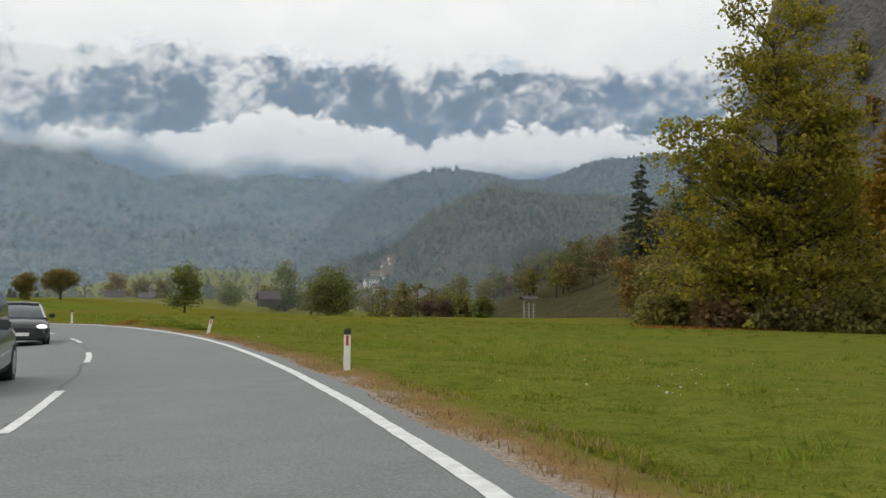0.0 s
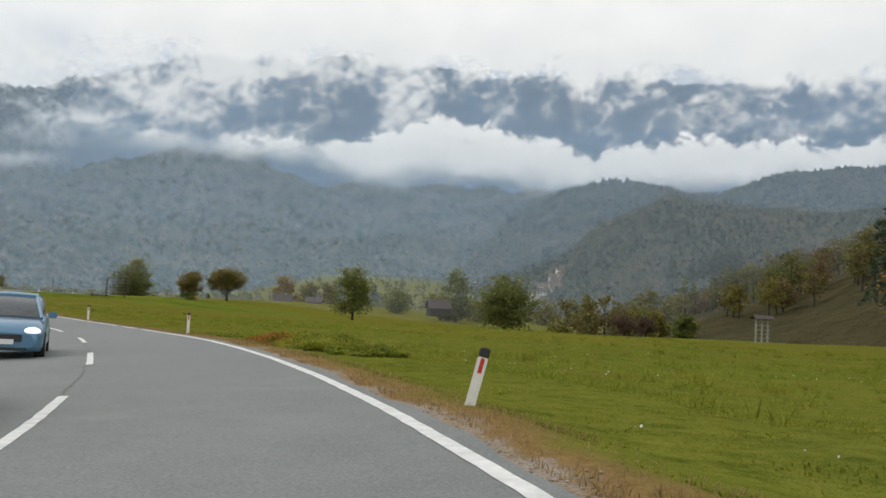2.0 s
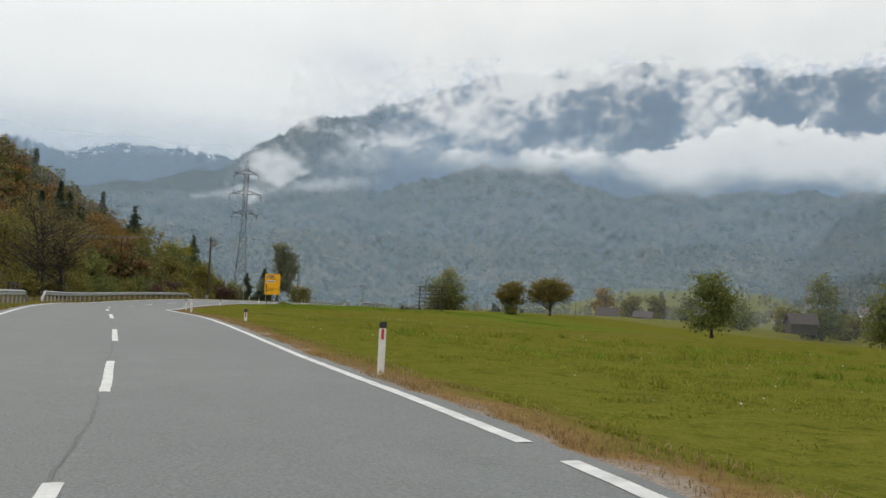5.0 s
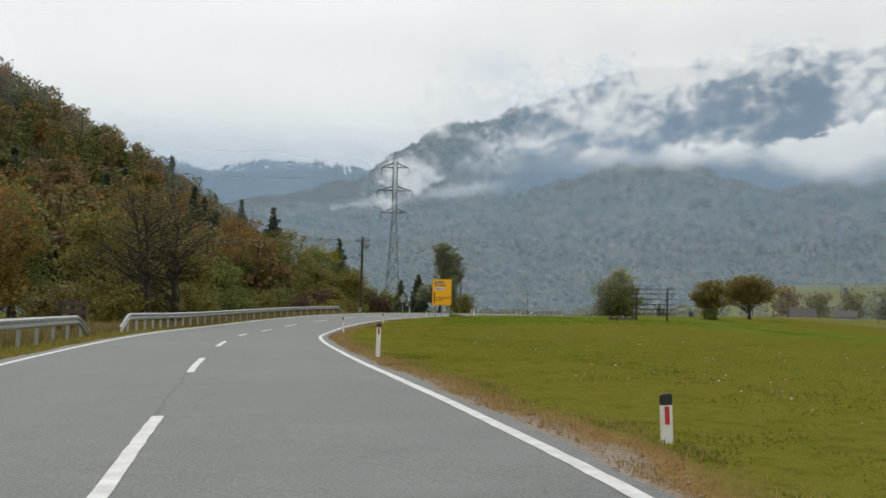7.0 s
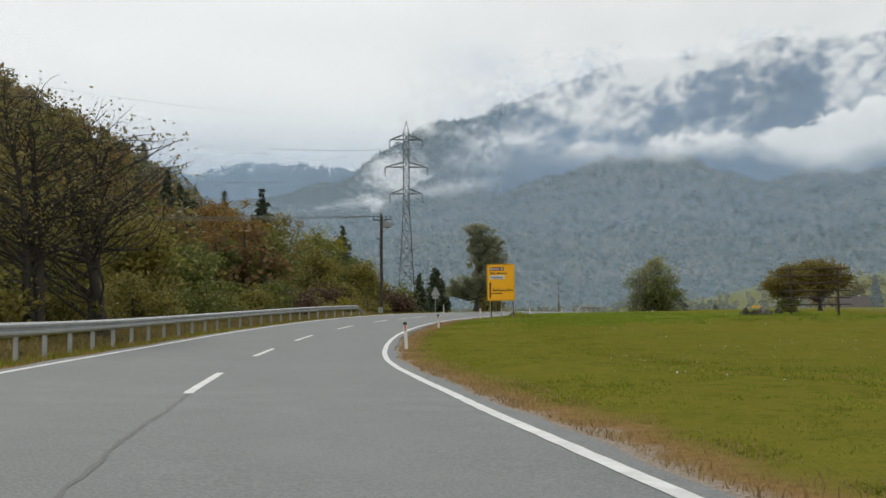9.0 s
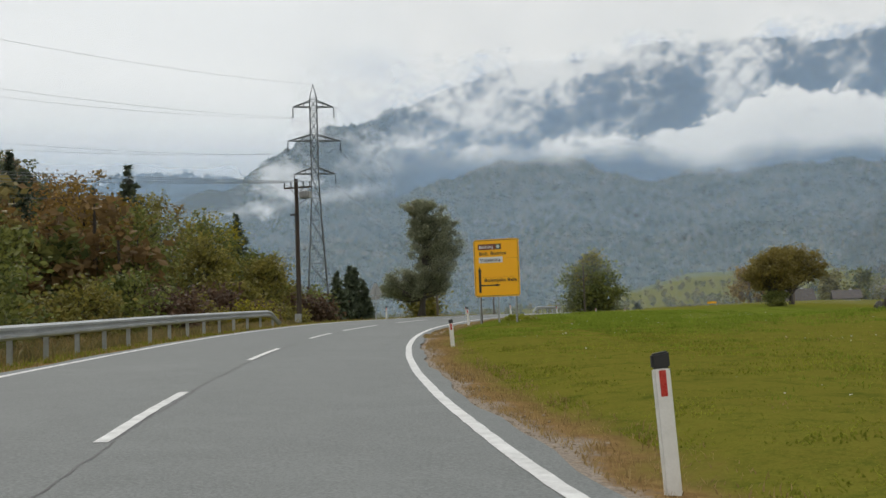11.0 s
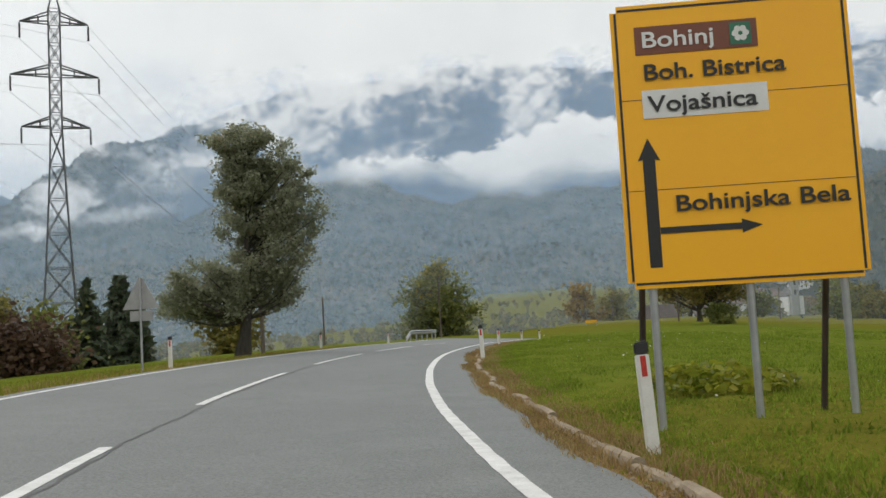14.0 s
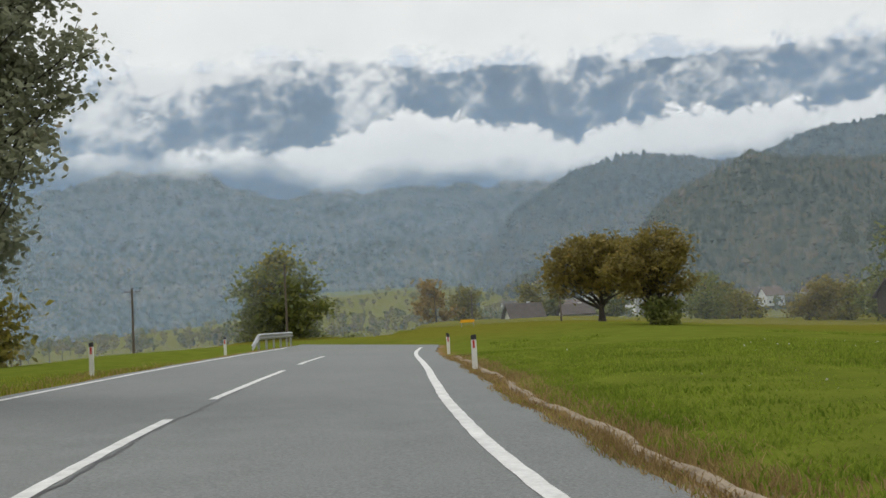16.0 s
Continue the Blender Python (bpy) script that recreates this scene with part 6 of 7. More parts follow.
def direction_sign():
    W, Hs = 2.12, 2.68
    sign = thing("direction_sign", "yellow direction sign with place names on steel legs", "road sign", (-105.70, 162.75, float(ground_height(-105.7, 162.75)) - 0.09), 10.5)
    sign.scale = (1.06, 1.0, 1.035)
    z0 = 1.23 - float(ground_height(-105.7, 162.75))
    bm = boxes(((W, 0.03, Hs), (0, 0, z0 + Hs / 2)))
    bmesh.ops.bevel(bm, geom=[e for e in bm.edges if abs(e.verts[0].co.y - e.verts[1].co.y) > 0.02], offset=0.06, segments=4, affect="EDGES")
    panel = part("panel", bm, YELLOW, sign)
    e = 0.045
    for size, at in (((W - 0.14, 0.004, 0.022), (0, -0.018, z0 + e)), ((W - 0.14, 0.004, 0.022), (0, -0.018, z0 + Hs - e)), ((0.022, 0.004, Hs - 0.14), (-W / 2 + e, -0.018, z0 + Hs / 2)), ((0.022, 0.004, Hs - 0.14), (W / 2 - e, -0.018, z0 + Hs / 2))):
        part("border", boxes((size, at)), SIGN_BLACK, panel, "black border line")
    for k in (0.34, 0.66):
        part("panel_joint", boxes(((W - 0.1, 0.003, 0.006), (0, -0.0175, z0 + Hs * k))), SIGN_BROWN, panel, "fine seam between the sheets")
    part("brown_field", boxes(((1.10, 0.006, 0.27), (-0.30, -0.021, z0 + 2.33)), bevel=0.002), SIGN_BROWN, panel, "brown field for a sight")
    part("white_field", boxes(((1.12, 0.006, 0.27), (-0.26, -0.021, z0 + 1.72)), bevel=0.002), SIGN_WHITE, panel, "white field")
    part("emblem", boxes(((0.19, 0.004, 0.21), (0.10, -0.027, z0 + 2.33))), SIGN_GREEN, panel, "square green emblem")
    bm = bmesh.new()
    for k in range(6):
        a = k * math.pi / 3
        bmesh.ops.create_cone(bm, cap_ends=True, segments=10, radius1=0.03, radius2=0.03, depth=0.003, matrix=pose(0.10 + 0.048 * math.cos(a), -0.031, z0 + 2.33 + 0.048 * math.sin(a), 90, 0, 0))
    part("emblem_petals", bm, SIGN_WHITE, panel, "pale six-petalled shape")
    lettering("Bohinj", 0.64, 0.155, -0.80, z0 + 2.26, SIGN_WHITE, panel)
    lettering("Boh. Bistrica", 1.26, 0.155, -0.80, z0 + 1.95, SIGN_BLACK, panel)
    lettering("Vojašnica", 0.98, 0.155, -0.77, z0 + 1.645, SIGN_BLACK, panel)
    lettering("Bohinjska Bela", 1.52, 0.155, -0.60, z0 + 0.70, SIGN_BLACK, panel)
    up = [(-0.855, 0.19), (-0.745, 0.19), (-0.745, 1.20), (-0.70, 1.19), (-0.80, 1.40), (-0.90, 1.19), (-0.855, 1.20)]
    bm = prism([(x, z0 + z) for x, z in up], 0.006)
    bmesh.ops.translate(bm, verts=bm.verts, vec=(0, -0.019, 0))
    part("arrow_ahead", bm, SIGN_BLACK, panel, "black arrow pointing ahead")
    right = [(-0.742, 0.50), (-0.02, 0.50), (-0.02, 0.465), (0.16, 0.53), (-0.02, 0.595), (-0.02, 0.56), (-0.742, 0.56)]
    bm = prism([(x, z0 + z) for x, z in right], 0.006)
    bmesh.ops.translate(bm, verts=bm.verts, vec=(0, -0.019, 0))
    part("arrow_right", bm, SIGN_BLACK, panel, "black arrow pointing right")
    for x, y, h in ((-0.84, 0.05, z0 + 2.3), (0.02, 0.05, z0 + 2.3), (0.84, 0.05, z0 + 2.3)):
        part("leg", strut(bmesh.new(), (x, y, -0.3), (x, y, h), 0.036, None, 12), GALV, sign)
    for x in (-0.84, 0.84):
        part("brace", strut(bmesh.new(), (x - 0.12, 0.75, -0.3), (x, 0.06, z0 + 1.7), 0.03, None, 10), DARK_WOOD, sign, "dark back brace")
    for zz in (0.35, 1.3, 2.2):
        part("rail", boxes(((1.9, 0.03, 0.05), (0, 0.03, z0 + zz))), GALV, sign)
    return sign


direction_sign()


def triangle_sign():
    sign = thing("warning_sign", "triangular road sign and plate seen from behind, grey", "road sign", (-120.6, 175.3, float(ground_height(-120.6, 175.3))), 12)
    pts = [(-0.50, 1.68), (0.50, 1.68), (0.06, 2.50), (-0.06, 2.50)]
    part("triangle", prism(pts, 0.02), SIGN_BACK, sign, "grey back of a triangular plate")
    part("plate", boxes(((0.62, 0.02, 0.27), (0, 0, 1.50)), bevel=0.008), SIGN_BACK, sign, "grey back of a small plate")
    part("pole", strut(bmesh.new(), (0, -0.045, -0.3), (0, -0.045, 2.52), 0.032, None, 12), GALV, sign)
    for z in (1.5, 1.85, 2.25):
        part("clamp", boxes(((0.11, 0.03, 0.035), (0, -0.03, z))), GALV, sign)


triangle_sign()
_p = (-122.9, 284.2)
_up = 0.85 - float(ground_height(*_p))
_s2 = thing("direction_arrow_sign", "small yellow direction sign at the far junction", "road sign", (float(_p[0]), float(_p[1]), float(ground_height(_p[0], _p[1]))), -5)
part("panel", boxes(((1.6, 0.03, 0.33), (0, 0, _up)), bevel=0.01), YELLOW, _s2)
for _x in (-0.7, 0.7):
    part("leg", strut(bmesh.new(), (_x, 0.04, -0.3), (_x, 0.04, _up + 0.15), 0.03, None, 8), GALV, _s2)


# ---------------------------------------------------------------- pylon, poles and wires
def lattice_pylon(x, y, turn, label, base=-0.8, top=28.8):
    p = thing("pylon", label, "pylon", (x, y, base), turn)
    H = top - base
    def half(z):
        return 0.42 + 1.05 * max(0.0, 1 - z / (H * 0.62)) ** 1.25 if z < H * 0.62 else 0.42
    levels = list(np.r_[np.linspace(0, H * 0.62, 8), np.linspace(H * 0.62, H * 0.94, 8)[1:]])
    for sx, sy in ((1, 1), (1, -1), (-1, 1), (-1, -1)):
        line = np.array([(sx * half(a), sy * half(a), a) for a in levels])
        part("leg", tubes_mesh("leg", [tube(line, np.full(len(line), 0.078), 4)], STEEL), STEEL, p)
    for name, fixed, sign in (("bracing", 0, 1), ("bracing", 0, -1), ("bracing", 1, 1), ("bracing", 1, -1)):
        pairs = []
        for a, c in zip(levels[:-1], levels[1:]):
            ha, hc = half(a), half(c)
            mk = (lambda u, h, z: (u * h, sign * h, z)) if fixed == 0 else (lambda u, h, z: (sign * h, u * h, z))
            pairs += [(mk(-1, ha, a), mk(1, hc, c)), (mk(1, ha, a), mk(-1, hc, c)), (mk(-1, hc, c), mk(1, hc, c))]
        part(name, struts(pairs, 0.032), STEEL, p)
    peak = [((sx * 0.42, sy * 0.42, H * 0.94), (0, 0, H)) for sx in (1, -1) for sy in (1, -1)]
    part("peak", struts(peak, 0.05), STEEL, p)
    ends = []
    for z, reach in ((H * 0.905, 2.45), (H * 0.765, 3.15), (H * 0.63, 2.45)):
        pairs = []
        for sx in (1, -1):
            tip = (sx * reach, 0, z)
            for sy in (1, -1):
                pairs += [((sx * 0.42, sy * 0.42, z), tip), ((sx * 0.42, sy * 0.42, z + 0.75), tip)]
            for k in (0.35, 0.65):
                xx = sx * (0.42 + (reach - 0.42) * k)
                pairs += [((xx, 0.42 * (1 - k), z), (xx, 0, z + 0.75 * (1 - k))), ((xx, -0.42 * (1 - k), z), (xx, 0.42 * (1 - k), z))]
        part("crossarm", struts(pairs, 0.06), STEEL, p)
        for sx in (1, -1):
            bm = bmesh.new()
            for k in range(9):
                strut(bm, (sx * reach, 0, z - 0.15 - k * 0.13), (sx * reach, 0, z - 0.24 - k * 0.13), 0.10, 0.05, 8)
            part("insulator", bm, POST_BLACK, p, "string of dark insulators")
            ends.append(Matrix.Translation((x, y, base)) @ pose(0, 0, 0, 0, 0, turn) @ Vector((sx * reach, 0, z - 1.4)))
    ends.append(Vector((x, y, top)))
    return ends


def wire(label, a, c, sag, r):
    a, c = np.array(a), np.array(c)
    t = np.linspace(0, 1, 40)[:, None]
    q = a + (c - a) * t - np.array([0, 0, 1]) * sag * 4 * t * (1 - t)
    w = new("wire", tubes_mesh("wire", [tube(q, np.full(40, r), 5)], STEEL))
    tagged(w, label, "wire", group="overhead wires")


ENDS = lattice_pylon(-153.4, 214.4, 38, "tall grey lattice steel pylon with three crossarms")
for _k, _e in enumerate(ENDS):
    _h = Vector((_e.x + 16, _e.y - 212, _e.z + 2))
    wire("thin dark power line sagging from the pylon", _e, _h, 9.5, 0.011)
    wire("thin dark power line running down the valley", _e, Vector((-205 + 5 * (_k % 2), 470, _e.z - 22)), 8.0, 0.014)


def transformer_pole():
    x, y = -123.2, 170.3
    z = float(ground_height(x, y))
    p = thing("utility_pole", "dark utility pole with crossarm and grey transformer", "utility pole", (x, y, z - 0.3), 14)
    top = 9.75 - z
    part("pole", strut(bmesh.new(), (0, 0, 0), (0, 0, top), 0.17, 0.12, 14), DARK_WOOD, p)
    part("crossarm", boxes(((1.9, 0.10, 0.10), (0.05, 0.1, top - 0.55)), bevel=0.01), DARK_WOOD, p)
    for k, xx in enumerate((-0.85, -0.4, 0.45, 0.9)):
        bm = bmesh.new()
        strut(bm, (xx, 0.1, top - 0.5), (xx, 0.1, top - 0.26), 0.05, 0.03, 8)
        strut(bm, (xx, 0.1, top - 0.30), (xx, 0.1, top - 0.18), 0.07, 0.05, 8)
        part("insulator", bm, POST_BLACK, p)
    bm = boxes(((0.72, 0.5, 0.44), (0.62, 0, top - 1.05)), bevel=0.03)
    tr = part("transformer", bm, SIGN_BACK, p, "grey transformer box")
    for k in range(6):
        part("cooling_fin", boxes(((0.04, 0.08, 0.34), (0.36 + 0.1 * k, -0.28, top - 1.05))), SIGN_BACK, tr)
    part("bracket", struts([((0, 0, top - 1.3), (0.95, 0, top - 1.28)), ((0, 0, top - 1.75), (0.7, 0, top - 1.30)), ((-0.5, 0.1, top - 0.55), (0, 0, top - 1.1)), ((0.5, 0.1, top - 0.55), (0, 0, top - 1.1))], 0.03), STEEL, p)
    part("switch_arm", boxes(((0.5, 0.16, 0.14), (-0.18, 0, top - 2.3)), ((0.12, 0.12, 0.5), (0.02, -0.1, top - 2.5)), bevel=0.01), POST_BLACK, p)
    part("lamp_arm", struts([((0, 0, top - 4.6), (0.55, 0, top - 4.55)), ((0.5, 0, top - 4.7), (0.5, 0, top - 4.4))], 0.025), STEEL, p)
    part("meter_box", boxes(((0.4, 0.22, 0.55), (0.02, -0.26, 0.75)), bevel=0.02), SIGN_BACK, p, "grey box on the pole's foot")
    return Vector((x, y, z - 0.3 + top - 0.3))


_t = transformer_pole()
for _k, _o in enumerate((-0.8, -0.35, 0.45, 0.85)):
    wire("thin cable from the transformer pole over the trees", _t + Vector((_o * 0.95, _o * 0.25 + 0.1, 0.1)), Vector((-131.0 + _o, 108.0, 5.2 + 0.3 * _k)), 0.5, 0.014)


def plain_pole(x, y, h, label, arm=True, z=None):
    z = float(ground_height(x, y)) if z is None else z
    p = thing("utility_pole", label, "utility pole", (x, y, z - 0.3), 10, "wooden poles along the valley")
    part("pole", strut(bmesh.new(), (0, 0, 0), (0, 0, h + 0.3), 0.13, 0.09, 10), WOOD, p)
    if arm:
        part("crossarm", boxes(((1.5, 0.09, 0.09), (0, 0.08, h - 0.05)), bevel=0.01), WOOD, p)
        for xx in (-0.65, 0.65):
            part("insulator", strut(bmesh.new(), (xx, 0.08, h), (xx, 0.08, h + 0.22), 0.05, 0.03, 8), POST_BLACK, p)
    return Vector((x, y, z + h))


for _x, _y, _h, _arm in ((-131.8, 204.4, 7.0, False), (-149.8, 255.5, 5.4 - float(ground_height(-149.8, 255.5)), True), (-139.5, 268.0, 9.0, False), (-187.0, 300.0, 7.5, True), (-196.0, 318.0, 7.0, True), (-96.0, 330.0, 5.5, False), (-150.0, 330.0, 6.0, False), (-112.0, 300.0, 4.5, False), (-128.0, 360.0, 6.0, False)):
    plain_pole(_x, _y, _h, "wooden pole standing below the road" if _arm else "plain wooden pole beside the meadow", _arm)


# ---------------------------------------------------------------- racks, fence, barn, village
def drying_rack(x, y, turn):
    r = thing("drying_rack", "open wooden hay rack of posts and long poles", "hay rack", foot(x, y), turn)
    for k in (0, 2.9):
        part("post", boxes(((0.15, 0.15, 3.3), (k, 0, 1.45)), bevel=0.01), DARK_WOOD, r)
    for z in (0.7, 1.15, 1.6, 2.1, 2.6, 3.05):
        part("pole", strut(bmesh.new(), (-0.6, -0.1, z), (3.7, -0.1, z + 0.03), 0.05, 0.04, 8), DARK_WOOD, r)
    return r


drying_rack(-85.2, 166.0, 12)
_heap = thing("stone_heap", "low dark heap of earth and stones in the grass", "stone heap", foot(-88.1, 169.0))
for _k in range(26):
    bm = bmesh.new()
    bmesh.ops.create_icosphere(bm, subdivisions=1, radius=1.0)
    _g2 = np.random.default_rng(_k)
    for v in bm.verts:
        v.co *= 1 + 0.2 * _g2.standard_normal()
    bmesh.ops.transform(bm, matrix=pose(_g2.normal(0, 0.5), _g2.normal(0, 0.4), abs(_g2.normal(0.06, 0.10)), *_g2.uniform(0, 360, 3)) @ Matrix.Diagonal((0.42, 0.34, 0.24, 1)), verts=bm.verts)
    part("stone", bm, EARTH if _k % 6 else ROCK, _heap)


def roofed_rack(x, y, turn):
    """A roofed hay rack: posts, rails and a small pitched roof."""
    r = thing("hay_rack", "narrow wooden hay rack with a small pitched roof", "hay rack", foot(x, y), turn)
    for k in (-0.9, 0.0, 0.9):
        part("post", boxes(((0.22, 0.22, 3.7), (k, 0, 1.8)), bevel=0.015), SILVER_WOOD, r)
    for z in (0.8, 1.4, 2.0, 2.6, 3.2):
        part("rail", boxes(((2.5, 0.07, 0.07), (0, -0.13, z))), SILVER_WOOD, r)
    for s in (1, -1):
        part("roof", boxes(((3.0, 1.0, 0.06), (0, s * 0.42, 3.78), (-s * 32, 0, 0))), ROOF_DARK, r)
    return r


roofed_rack(14.9, 166.5, 20)


def field_fence(s0, s1, l):
    p = on_road(s0, l)
    f = thing("wooden_fence", "weathered wooden fence behind the guard rail", "fence", tuple(float(v) for v in p[:3]), road_heading((s0 + s1) / 2) + 90)
    n = 3
    for k in range(n):
        part("post", boxes(((0.16, 0.14, 1.4), (k * 1.9, 0, 0.55)), bevel=0.012), DARK_WOOD, f)
    for z in (0.45, 0.8, 1.12):
        part("rail", boxes(((4.1, 0.06, 0.16), (1.9, -0.07, z), (0, 1.2, 0)), bevel=0.008), DARK_WOOD, f)


field_fence(134.5, 138.5, -6.3)


def house(label, x, y, z, w, d, h, roof_h, turn, wall, roof, rows=2, cols=4, group="", name="house", category="house", eave=0.6, chimney=True):
    hs = thing(name, label, category, (x, y, z - 0.4), turn, group)
    bm = boxes(((w, d, h + 0.4), (0, 0, (h + 0.4) / 2)))
    part("wall", bm, wall, hs)
    for s in (1, -1):
        g = prism([(-d / 2, h + 0.4), (d / 2, h + 0.4), (0, h + 0.4 + roof_h - 0.1)], 0.2)
        bmesh.ops.transform(g, matrix=Matrix.Translation((s * (w / 2 - 0.11), 0, 0)) @ pose(0, 0, 0, 0, 0, 90), verts=g.verts)
        part("gable", g, wall, hs)
    slope = math.atan2(roof_h, d / 2)
    length = math.hypot(roof_h, d / 2) + eave
    for s in (1, -1):
        my, mz = s * (d / 2 + eave * math.cos(slope)) / 2, h + 0.42 + (roof_h - eave * math.sin(slope)) / 2
        part("roof", boxes(((w + 2 * eave, length, 0.16), (0, my, mz + 0.06), (-s * math.degrees(slope), 0, 0))), roof, hs)
    if chimney:
        part("chimney", boxes(((0.6, 0.6, 1.5), (w * 0.2, 0.4, h + roof_h))), wall, hs)
    if rows:
        for side in (-1, 1):
            for r in range(rows):
                for c in range(cols):
                    xx, zz = (c + 0.5) / cols * w - w / 2, 1.6 + r * 2.6
                    if zz + 0.7 < h + 0.4:
                        win = part("window", boxes(((1.05, 0.10, 1.35), (xx, side * d / 2, zz))), SIGN_WHITE, hs)
                        part("pane", boxes(((0.86, 0.04, 1.15), (xx, side * (d / 2 + 0.045), zz))), GLASS_DARK, win)
        for side in (-1, 1):
            for c in (-1, 1):
                win = part("window", boxes(((0.10, 1.05, 1.35), (side * w / 2, c * d * 0.22, 1.9))), SIGN_WHITE, hs)
                part("pane", boxes(((0.04, 0.86, 1.15), (side * (w / 2 + 0.045), c * d * 0.22, 1.9))), GLASS_DARK, win)
    return hs


house("small dark wooden barn in the meadow", -59.5, 327.0, -1.2, 6.5, 5.0, 2.4, 2.4, 25, DARK_WOOD, ROOF_DARK, rows=0, name="barn", category="barn", chimney=False)
house("small farmhouse with a steep dark roof", -117.8, 345.0, -1.6, 5.6, 5.0, 2.2, 2.6, 20, WALL_WHITE, ROOF_DARK)
house("low white outbuilding beside the farmhouse", -108.5, 352.0, -1.4, 5.0, 5.0, 2.4, 1.6, 12, WALL_WHITE, ROOF_DARK, rows=1)
_gv = np.random.default_rng(77)
for _k in range(26):
    _a, _r = (_gv.uniform(-1.2, 2.2), _gv.uniform(600, 800)) if _k < 17 else (_gv.uniform(-8.5, -1.5), _gv.uniform(470, 560)) if _k < 20 else (_gv.uniform(3.0, 7.0), _gv.uniform(520, 760))
    _p = polar(_a, _r, 0.0)
    _z = max(float(ridge_height(rows, np.array(_a), np.array(_r), rough)) for rows, rough in ((NEAR_HILL, 4), (VALLEY, 0.8), (FOOTHILL, 7)))
    house(["white village house with a dark roof", "cream village house with a red-brown roof", "white village house with a red-brown roof"][_k % 3], float(_p[0]), float(_p[1]), _z - 0.2, _gv.uniform(7, 10), _gv.uniform(6.5, 8), _gv.uniform(4.0, 5.2), _gv.uniform(2.6, 3.4), _gv.uniform(-40, 40), WALL_CREAM if _k % 3 == 1 else WALL_WHITE, ROOF_DARK if _k % 3 == 0 else ROOF_RED, cols=3, group="village houses")


def church():
    _p = polar(3.35, 430.0, 0.0)
    c = thing("church", "village church with a grey tower and slender dark spire", "church", (float(_p[0]), float(_p[1]), -1.0), 15)
    c.scale = (0.62, 0.62, 0.85)
    part("tower", boxes(((4.4, 4.4, 16.5), (0, 0, 8.25))), WALL_GREY, c)
    part("cornice", boxes(((4.9, 4.9, 0.5), (0, 0, 16.4)), bevel=0.08), WALL_GREY, c)
    bm = bmesh.new()
    bmesh.ops.create_cone(bm, cap_ends=True, segments=8, radius1=3.0, radius2=1.2, depth=3.2, matrix=Matrix.Translation((0, 0, 18.2)))
    bmesh.ops.create_cone(bm, cap_ends=True, segments=8, radius1=1.2, radius2=1.1, depth=2.0, matrix=Matrix.Translation((0, 0, 20.7)))
    bmesh.ops.create_cone(bm, cap_ends=True, segments=8, radius1=1.5, radius2=0.06, depth=8.0, matrix=Matrix.Translation((0, 0, 25.6)))
    part("spire", bm, ROOF_DARK, c, "dark pointed spire")
    part("nave", boxes(((9.0, 17.0, 8.0), (1.5, 10.5, 4.0))), WALL_WHITE, c)
    for s in (1, -1):
        part("nave_roof", boxes(((6.4, 17.6, 0.2), (1.5 + s * 2.35, 10.5, 10.0), (0, s * 40, 0))), ROOF_DARK, c)
    for z in (9.5, 13.5):
        for s in (1, -1):
            part("belfry_window", boxes(((1.1, 0.1, 2.0), (0, s * 2.22, z))), GLASS_DARK, c)
            part("belfry_window", boxes(((0.1, 1.1, 2.0), (s * 2.22, 0, z))), GLASS_DARK, c)


church()

# ---------------------------------------------------------------- cars in the oncoming lane
def car_paint(name, c):
    m, nt, links, b = start_material(name, 0.28)
    b.inputs["Coat Weight"].default_value = 0.6
    b.inputs["Coat Roughness"].default_value = 0.06
    b.inputs["Metallic"].default_value = 0.35
    dust = noise_node(nt, links, 2.2, 5.0)
    links.new(mix_node(nt, links, range_node(nt, links, dust, 0.45, 0.75, 0.0, 0.25), c, tuple(0.7 * v + 0.05 for v in c)), b.inputs["Base Color"])
    return m


RUBBER = plain("tyre_rubber", (0.012, 0.012, 0.012), (0.03, 0.03, 0.03), 9.0, 0.85)
ALLOY = plain("alloy", (0.30, 0.30, 0.31), (0.45, 0.45, 0.46), 6.0, 0.35, 0.7, 0.05)
LAMP_GLASS = plain("headlamp_glass", (0.55, 0.57, 0.60), (0.75, 0.77, 0.80), 9.0, 0.08, 0.2, 0.0)
LAMP_GLASS.node_tree.nodes["Principled BSDF"].inputs["Emission Color"].default_value = (1.0, 0.97, 0.90, 1)
LAMP_GLASS.node_tree.nodes["Principled BSDF"].inputs["Emission Strength"].default_value = 0.9
CAR_GLASS = plain("car_glass", (0.07, 0.08, 0.085), (0.13, 0.14, 0.15), 0.8, 0.10, bump=0.0)


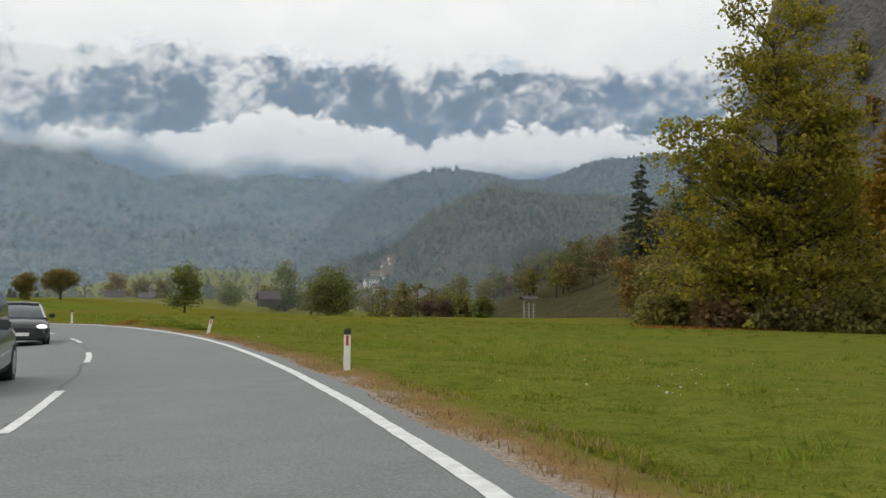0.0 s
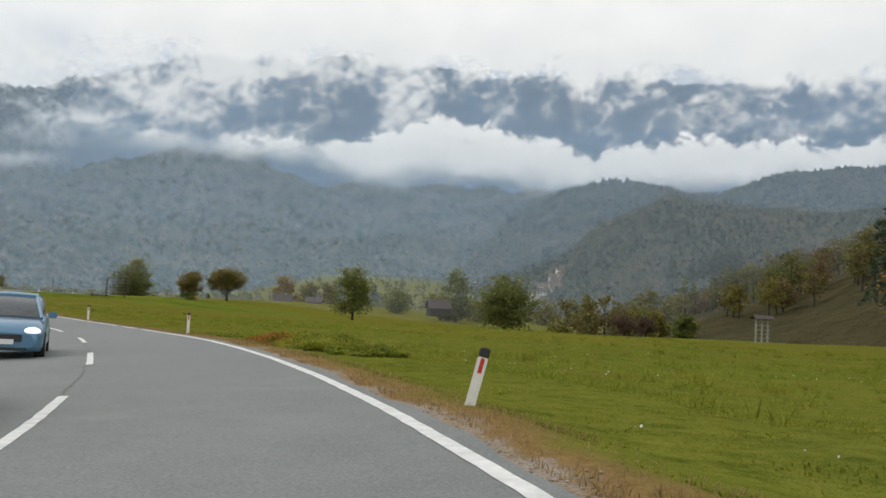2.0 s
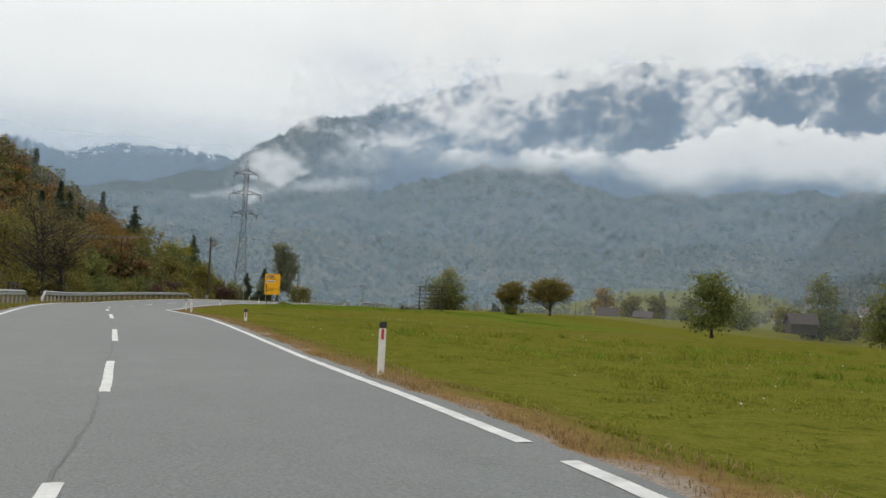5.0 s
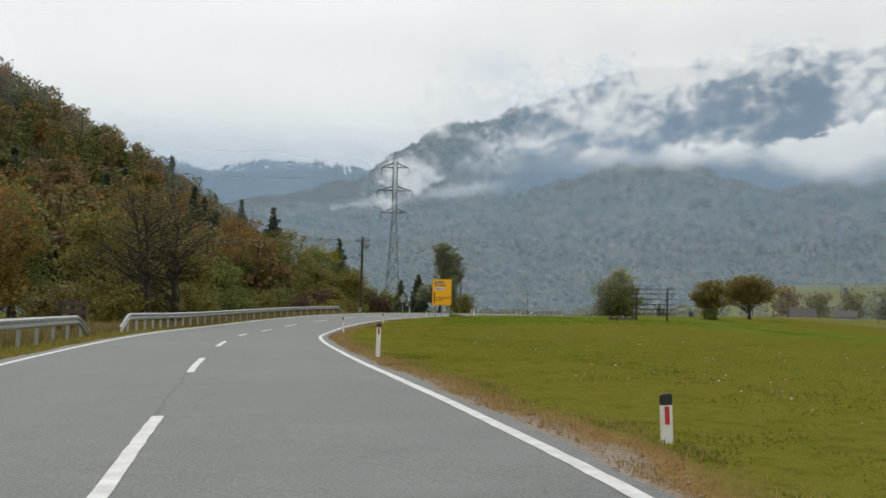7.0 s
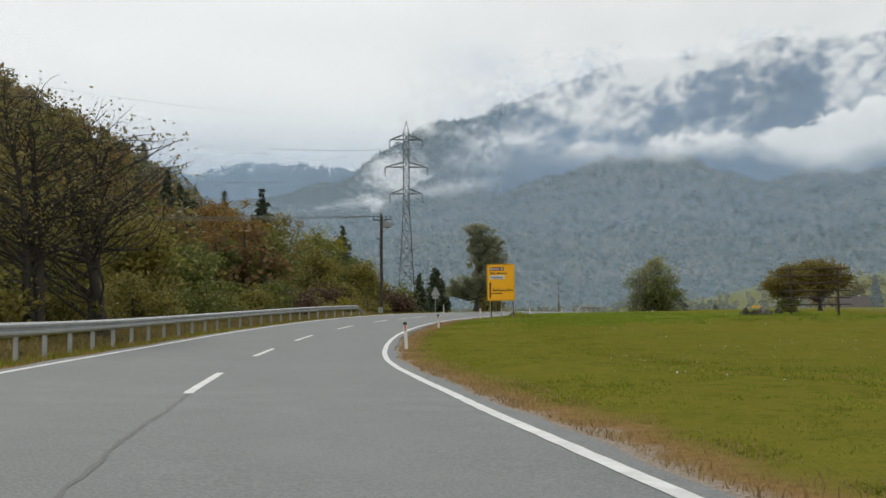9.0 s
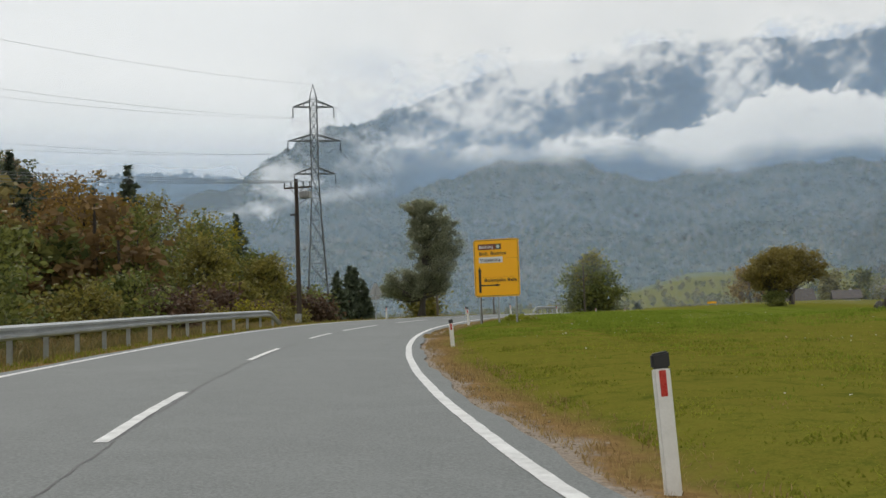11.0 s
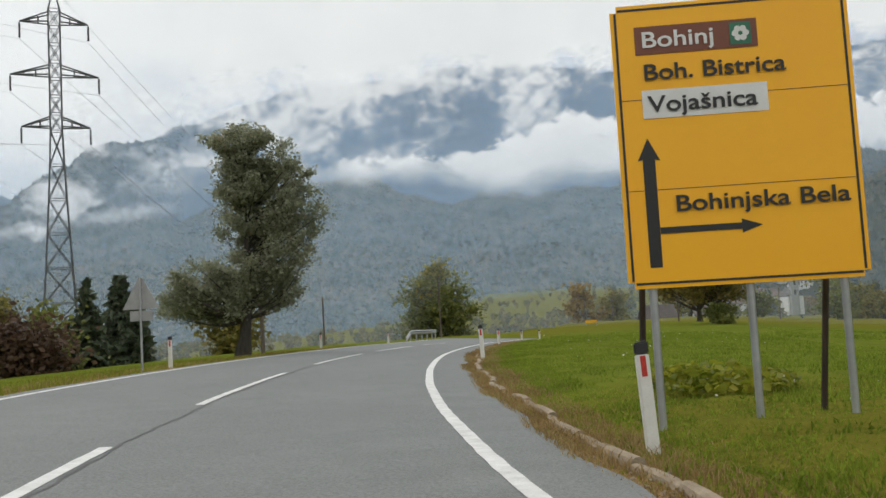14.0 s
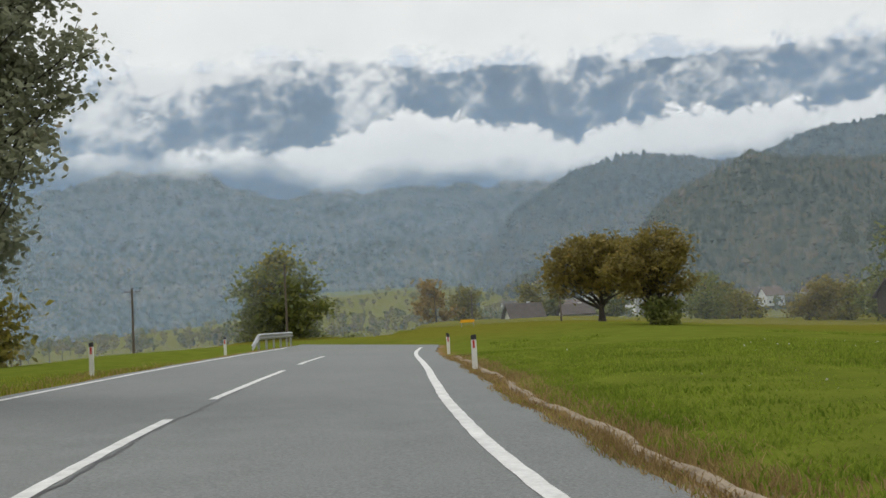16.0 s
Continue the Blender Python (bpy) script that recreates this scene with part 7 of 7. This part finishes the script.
def section_body(sections, mat, name, parent):
    """A body skinned over cross-sections: y, half width, low z, high z, inset of the top."""
    rings = []
    for y, w, z0, z1, top in sections:
        rings.append([(-w * 0.94, y, z0), (-w, y, z0 + 0.18 * (z1 - z0)), (-w, y, z0 + 0.62 * (z1 - z0)), (-w + top * 0.35, y, z0 + 0.9 * (z1 - z0)), (-w + top, y, z1), (0, y, z1 + 0.02), (w - top, y, z1), (w - top * 0.35, y, z0 + 0.9 * (z1 - z0)), (w, y, z0 + 0.62 * (z1 - z0)), (w, y, z0 + 0.18 * (z1 - z0)), (w * 0.94, y, z0)])
    v = np.array(rings, float)
    n, k = v.shape[:2]
    i = np.arange(n * k).reshape(n, k)
    f = [tuple(q) for q in np.stack([i[:-1], np.roll(i, -1, 1)[:-1], np.roll(i, -1, 1)[1:], i[1:]], -1).reshape(-1, 4)]
    bm = bmesh.new()
    vs = [bm.verts.new(p) for p in v.reshape(-1, 3)]
    for q in f:
        bm.faces.new([vs[a] for a in q])
    bm.faces.new([vs[a] for a in i[0]])
    bm.faces.new([vs[a] for a in i[-1][::-1]])
    bmesh.ops.recalc_face_normals(bm, faces=bm.faces)
    for face in bm.faces:
        face.smooth = len(face.verts) == 4
    return part(name, bm, mat, parent)


def car(label, paint, s, l, length=4.2, width=1.74, height=1.48):
    p = on_road(s, l)
    c = thing("car", label, "car", tuple(float(v) for v in p), road_heading(s) + 180, "oncoming cars")
    w, L = width / 2, length / 2
    body = section_body([(-L, w * 0.82, 0.36, 0.72, 0.1), (-L + 0.15, w * 0.95, 0.24, 0.86, 0.1), (-L + 0.8, w, 0.20, 0.95, 0.1), (0, w, 0.20, 0.96, 0.08), (L - 1.15, w, 0.20, 0.94, 0.1), (L - 0.45, w * 0.97, 0.20, 0.84, 0.18), (L - 0.1, w * 0.88, 0.22, 0.72, 0.2), (L, w * 0.74, 0.30, 0.60, 0.15)], paint, "body", c)
    section_body([(-L + 0.25, w * 0.80, 0.86, 1.02, 0.05), (-L + 0.75, w * 0.86, 0.86, height - 0.06, 0.2), (-0.2, w * 0.88, 0.86, height - 0.03, 0.24), (0.45, w * 0.88, 0.86, height - 0.12, 0.22), (L - 0.95, w * 0.84, 0.84, 0.95, 0.05)], CAR_GLASS, "glasshouse", c)
    section_body([(-L + 0.62, w * 0.68, height - 0.10, height - 0.05, 0.05), (-0.2, w * 0.70, height - 0.06, height, 0.06), (0.35, w * 0.68, height - 0.12, height - 0.05, 0.05)], paint, "roof", c)
    for sx in (1, -1):
        part("roof_pillar", struts([((sx * w * 0.86, L - 0.95, 0.92), (sx * w * 0.68, 0.42, height - 0.08))], 0.04, 6), paint, c)
        part("roof_pillar", struts([((sx * w * 0.89, -0.35, 0.9), (sx * w * 0.72, -0.35, height - 0.05))], 0.04, 6), paint, c)
        lamp = bmesh.new()
        bmesh.ops.create_icosphere(lamp, subdivisions=2, radius=1.0, matrix=pose(sx * w * 0.70, L - 0.12, 0.66, 0, 0, -sx * 25) @ Matrix.Diagonal((0.19, 0.10, 0.09, 1)))
        part("headlight", lamp, LAMP_GLASS, c)
        mir = boxes(((0.20, 0.10, 0.15), (sx * (w + 0.10), 0.72, 1.0)), bevel=0.03)
        part("wing_mirror", mir, paint, c)
        for y in (L - 0.78, -L + 0.78):
            bm = bmesh.new()
            bmesh.ops.create_cone(bm, cap_ends=True, segments=28, radius1=0.31, radius2=0.31, depth=0.21, matrix=pose(sx * (w - 0.10), y, 0.31, 0, 90, 0))
            wheel = part("wheel", bm, RUBBER, c, "black tyre")
            bm = bmesh.new()
            bmesh.ops.create_cone(bm, cap_ends=True, segments=20, radius1=0.20, radius2=0.19, depth=0.22, matrix=pose(sx * (w - 0.10), y, 0.31, 0, 90, 0))
            part("rim", bm, ALLOY, wheel)
    part("grille", boxes(((w * 0.95, 0.05, 0.16), (0, L - 0.01, 0.50)), ((w * 1.2, 0.05, 0.12), (0, L - 0.03, 0.32)), bevel=0.01), POST_BLACK, c)
    part("number_plate", boxes(((0.50, 0.02, 0.11), (0, L + 0.03, 0.42)), bevel=0.004), SIGN_WHITE, c, "plain white plate")
    return c


car("pale blue compact car with lit headlamps in the oncoming lane", car_paint("pale_blue_paint", (0.10, 0.22, 0.34)), 52.8, -1.85)
car("black saloon car in the oncoming lane", car_paint("black_paint", (0.012, 0.013, 0.015)), 38.8, -1.85, 4.5, 1.8, 1.45)
car("dark grey car in the oncoming lane", car_paint("dark_grey_paint", (0.035, 0.04, 0.045)), 18.6, -1.95, 4.4, 1.8, 1.6)
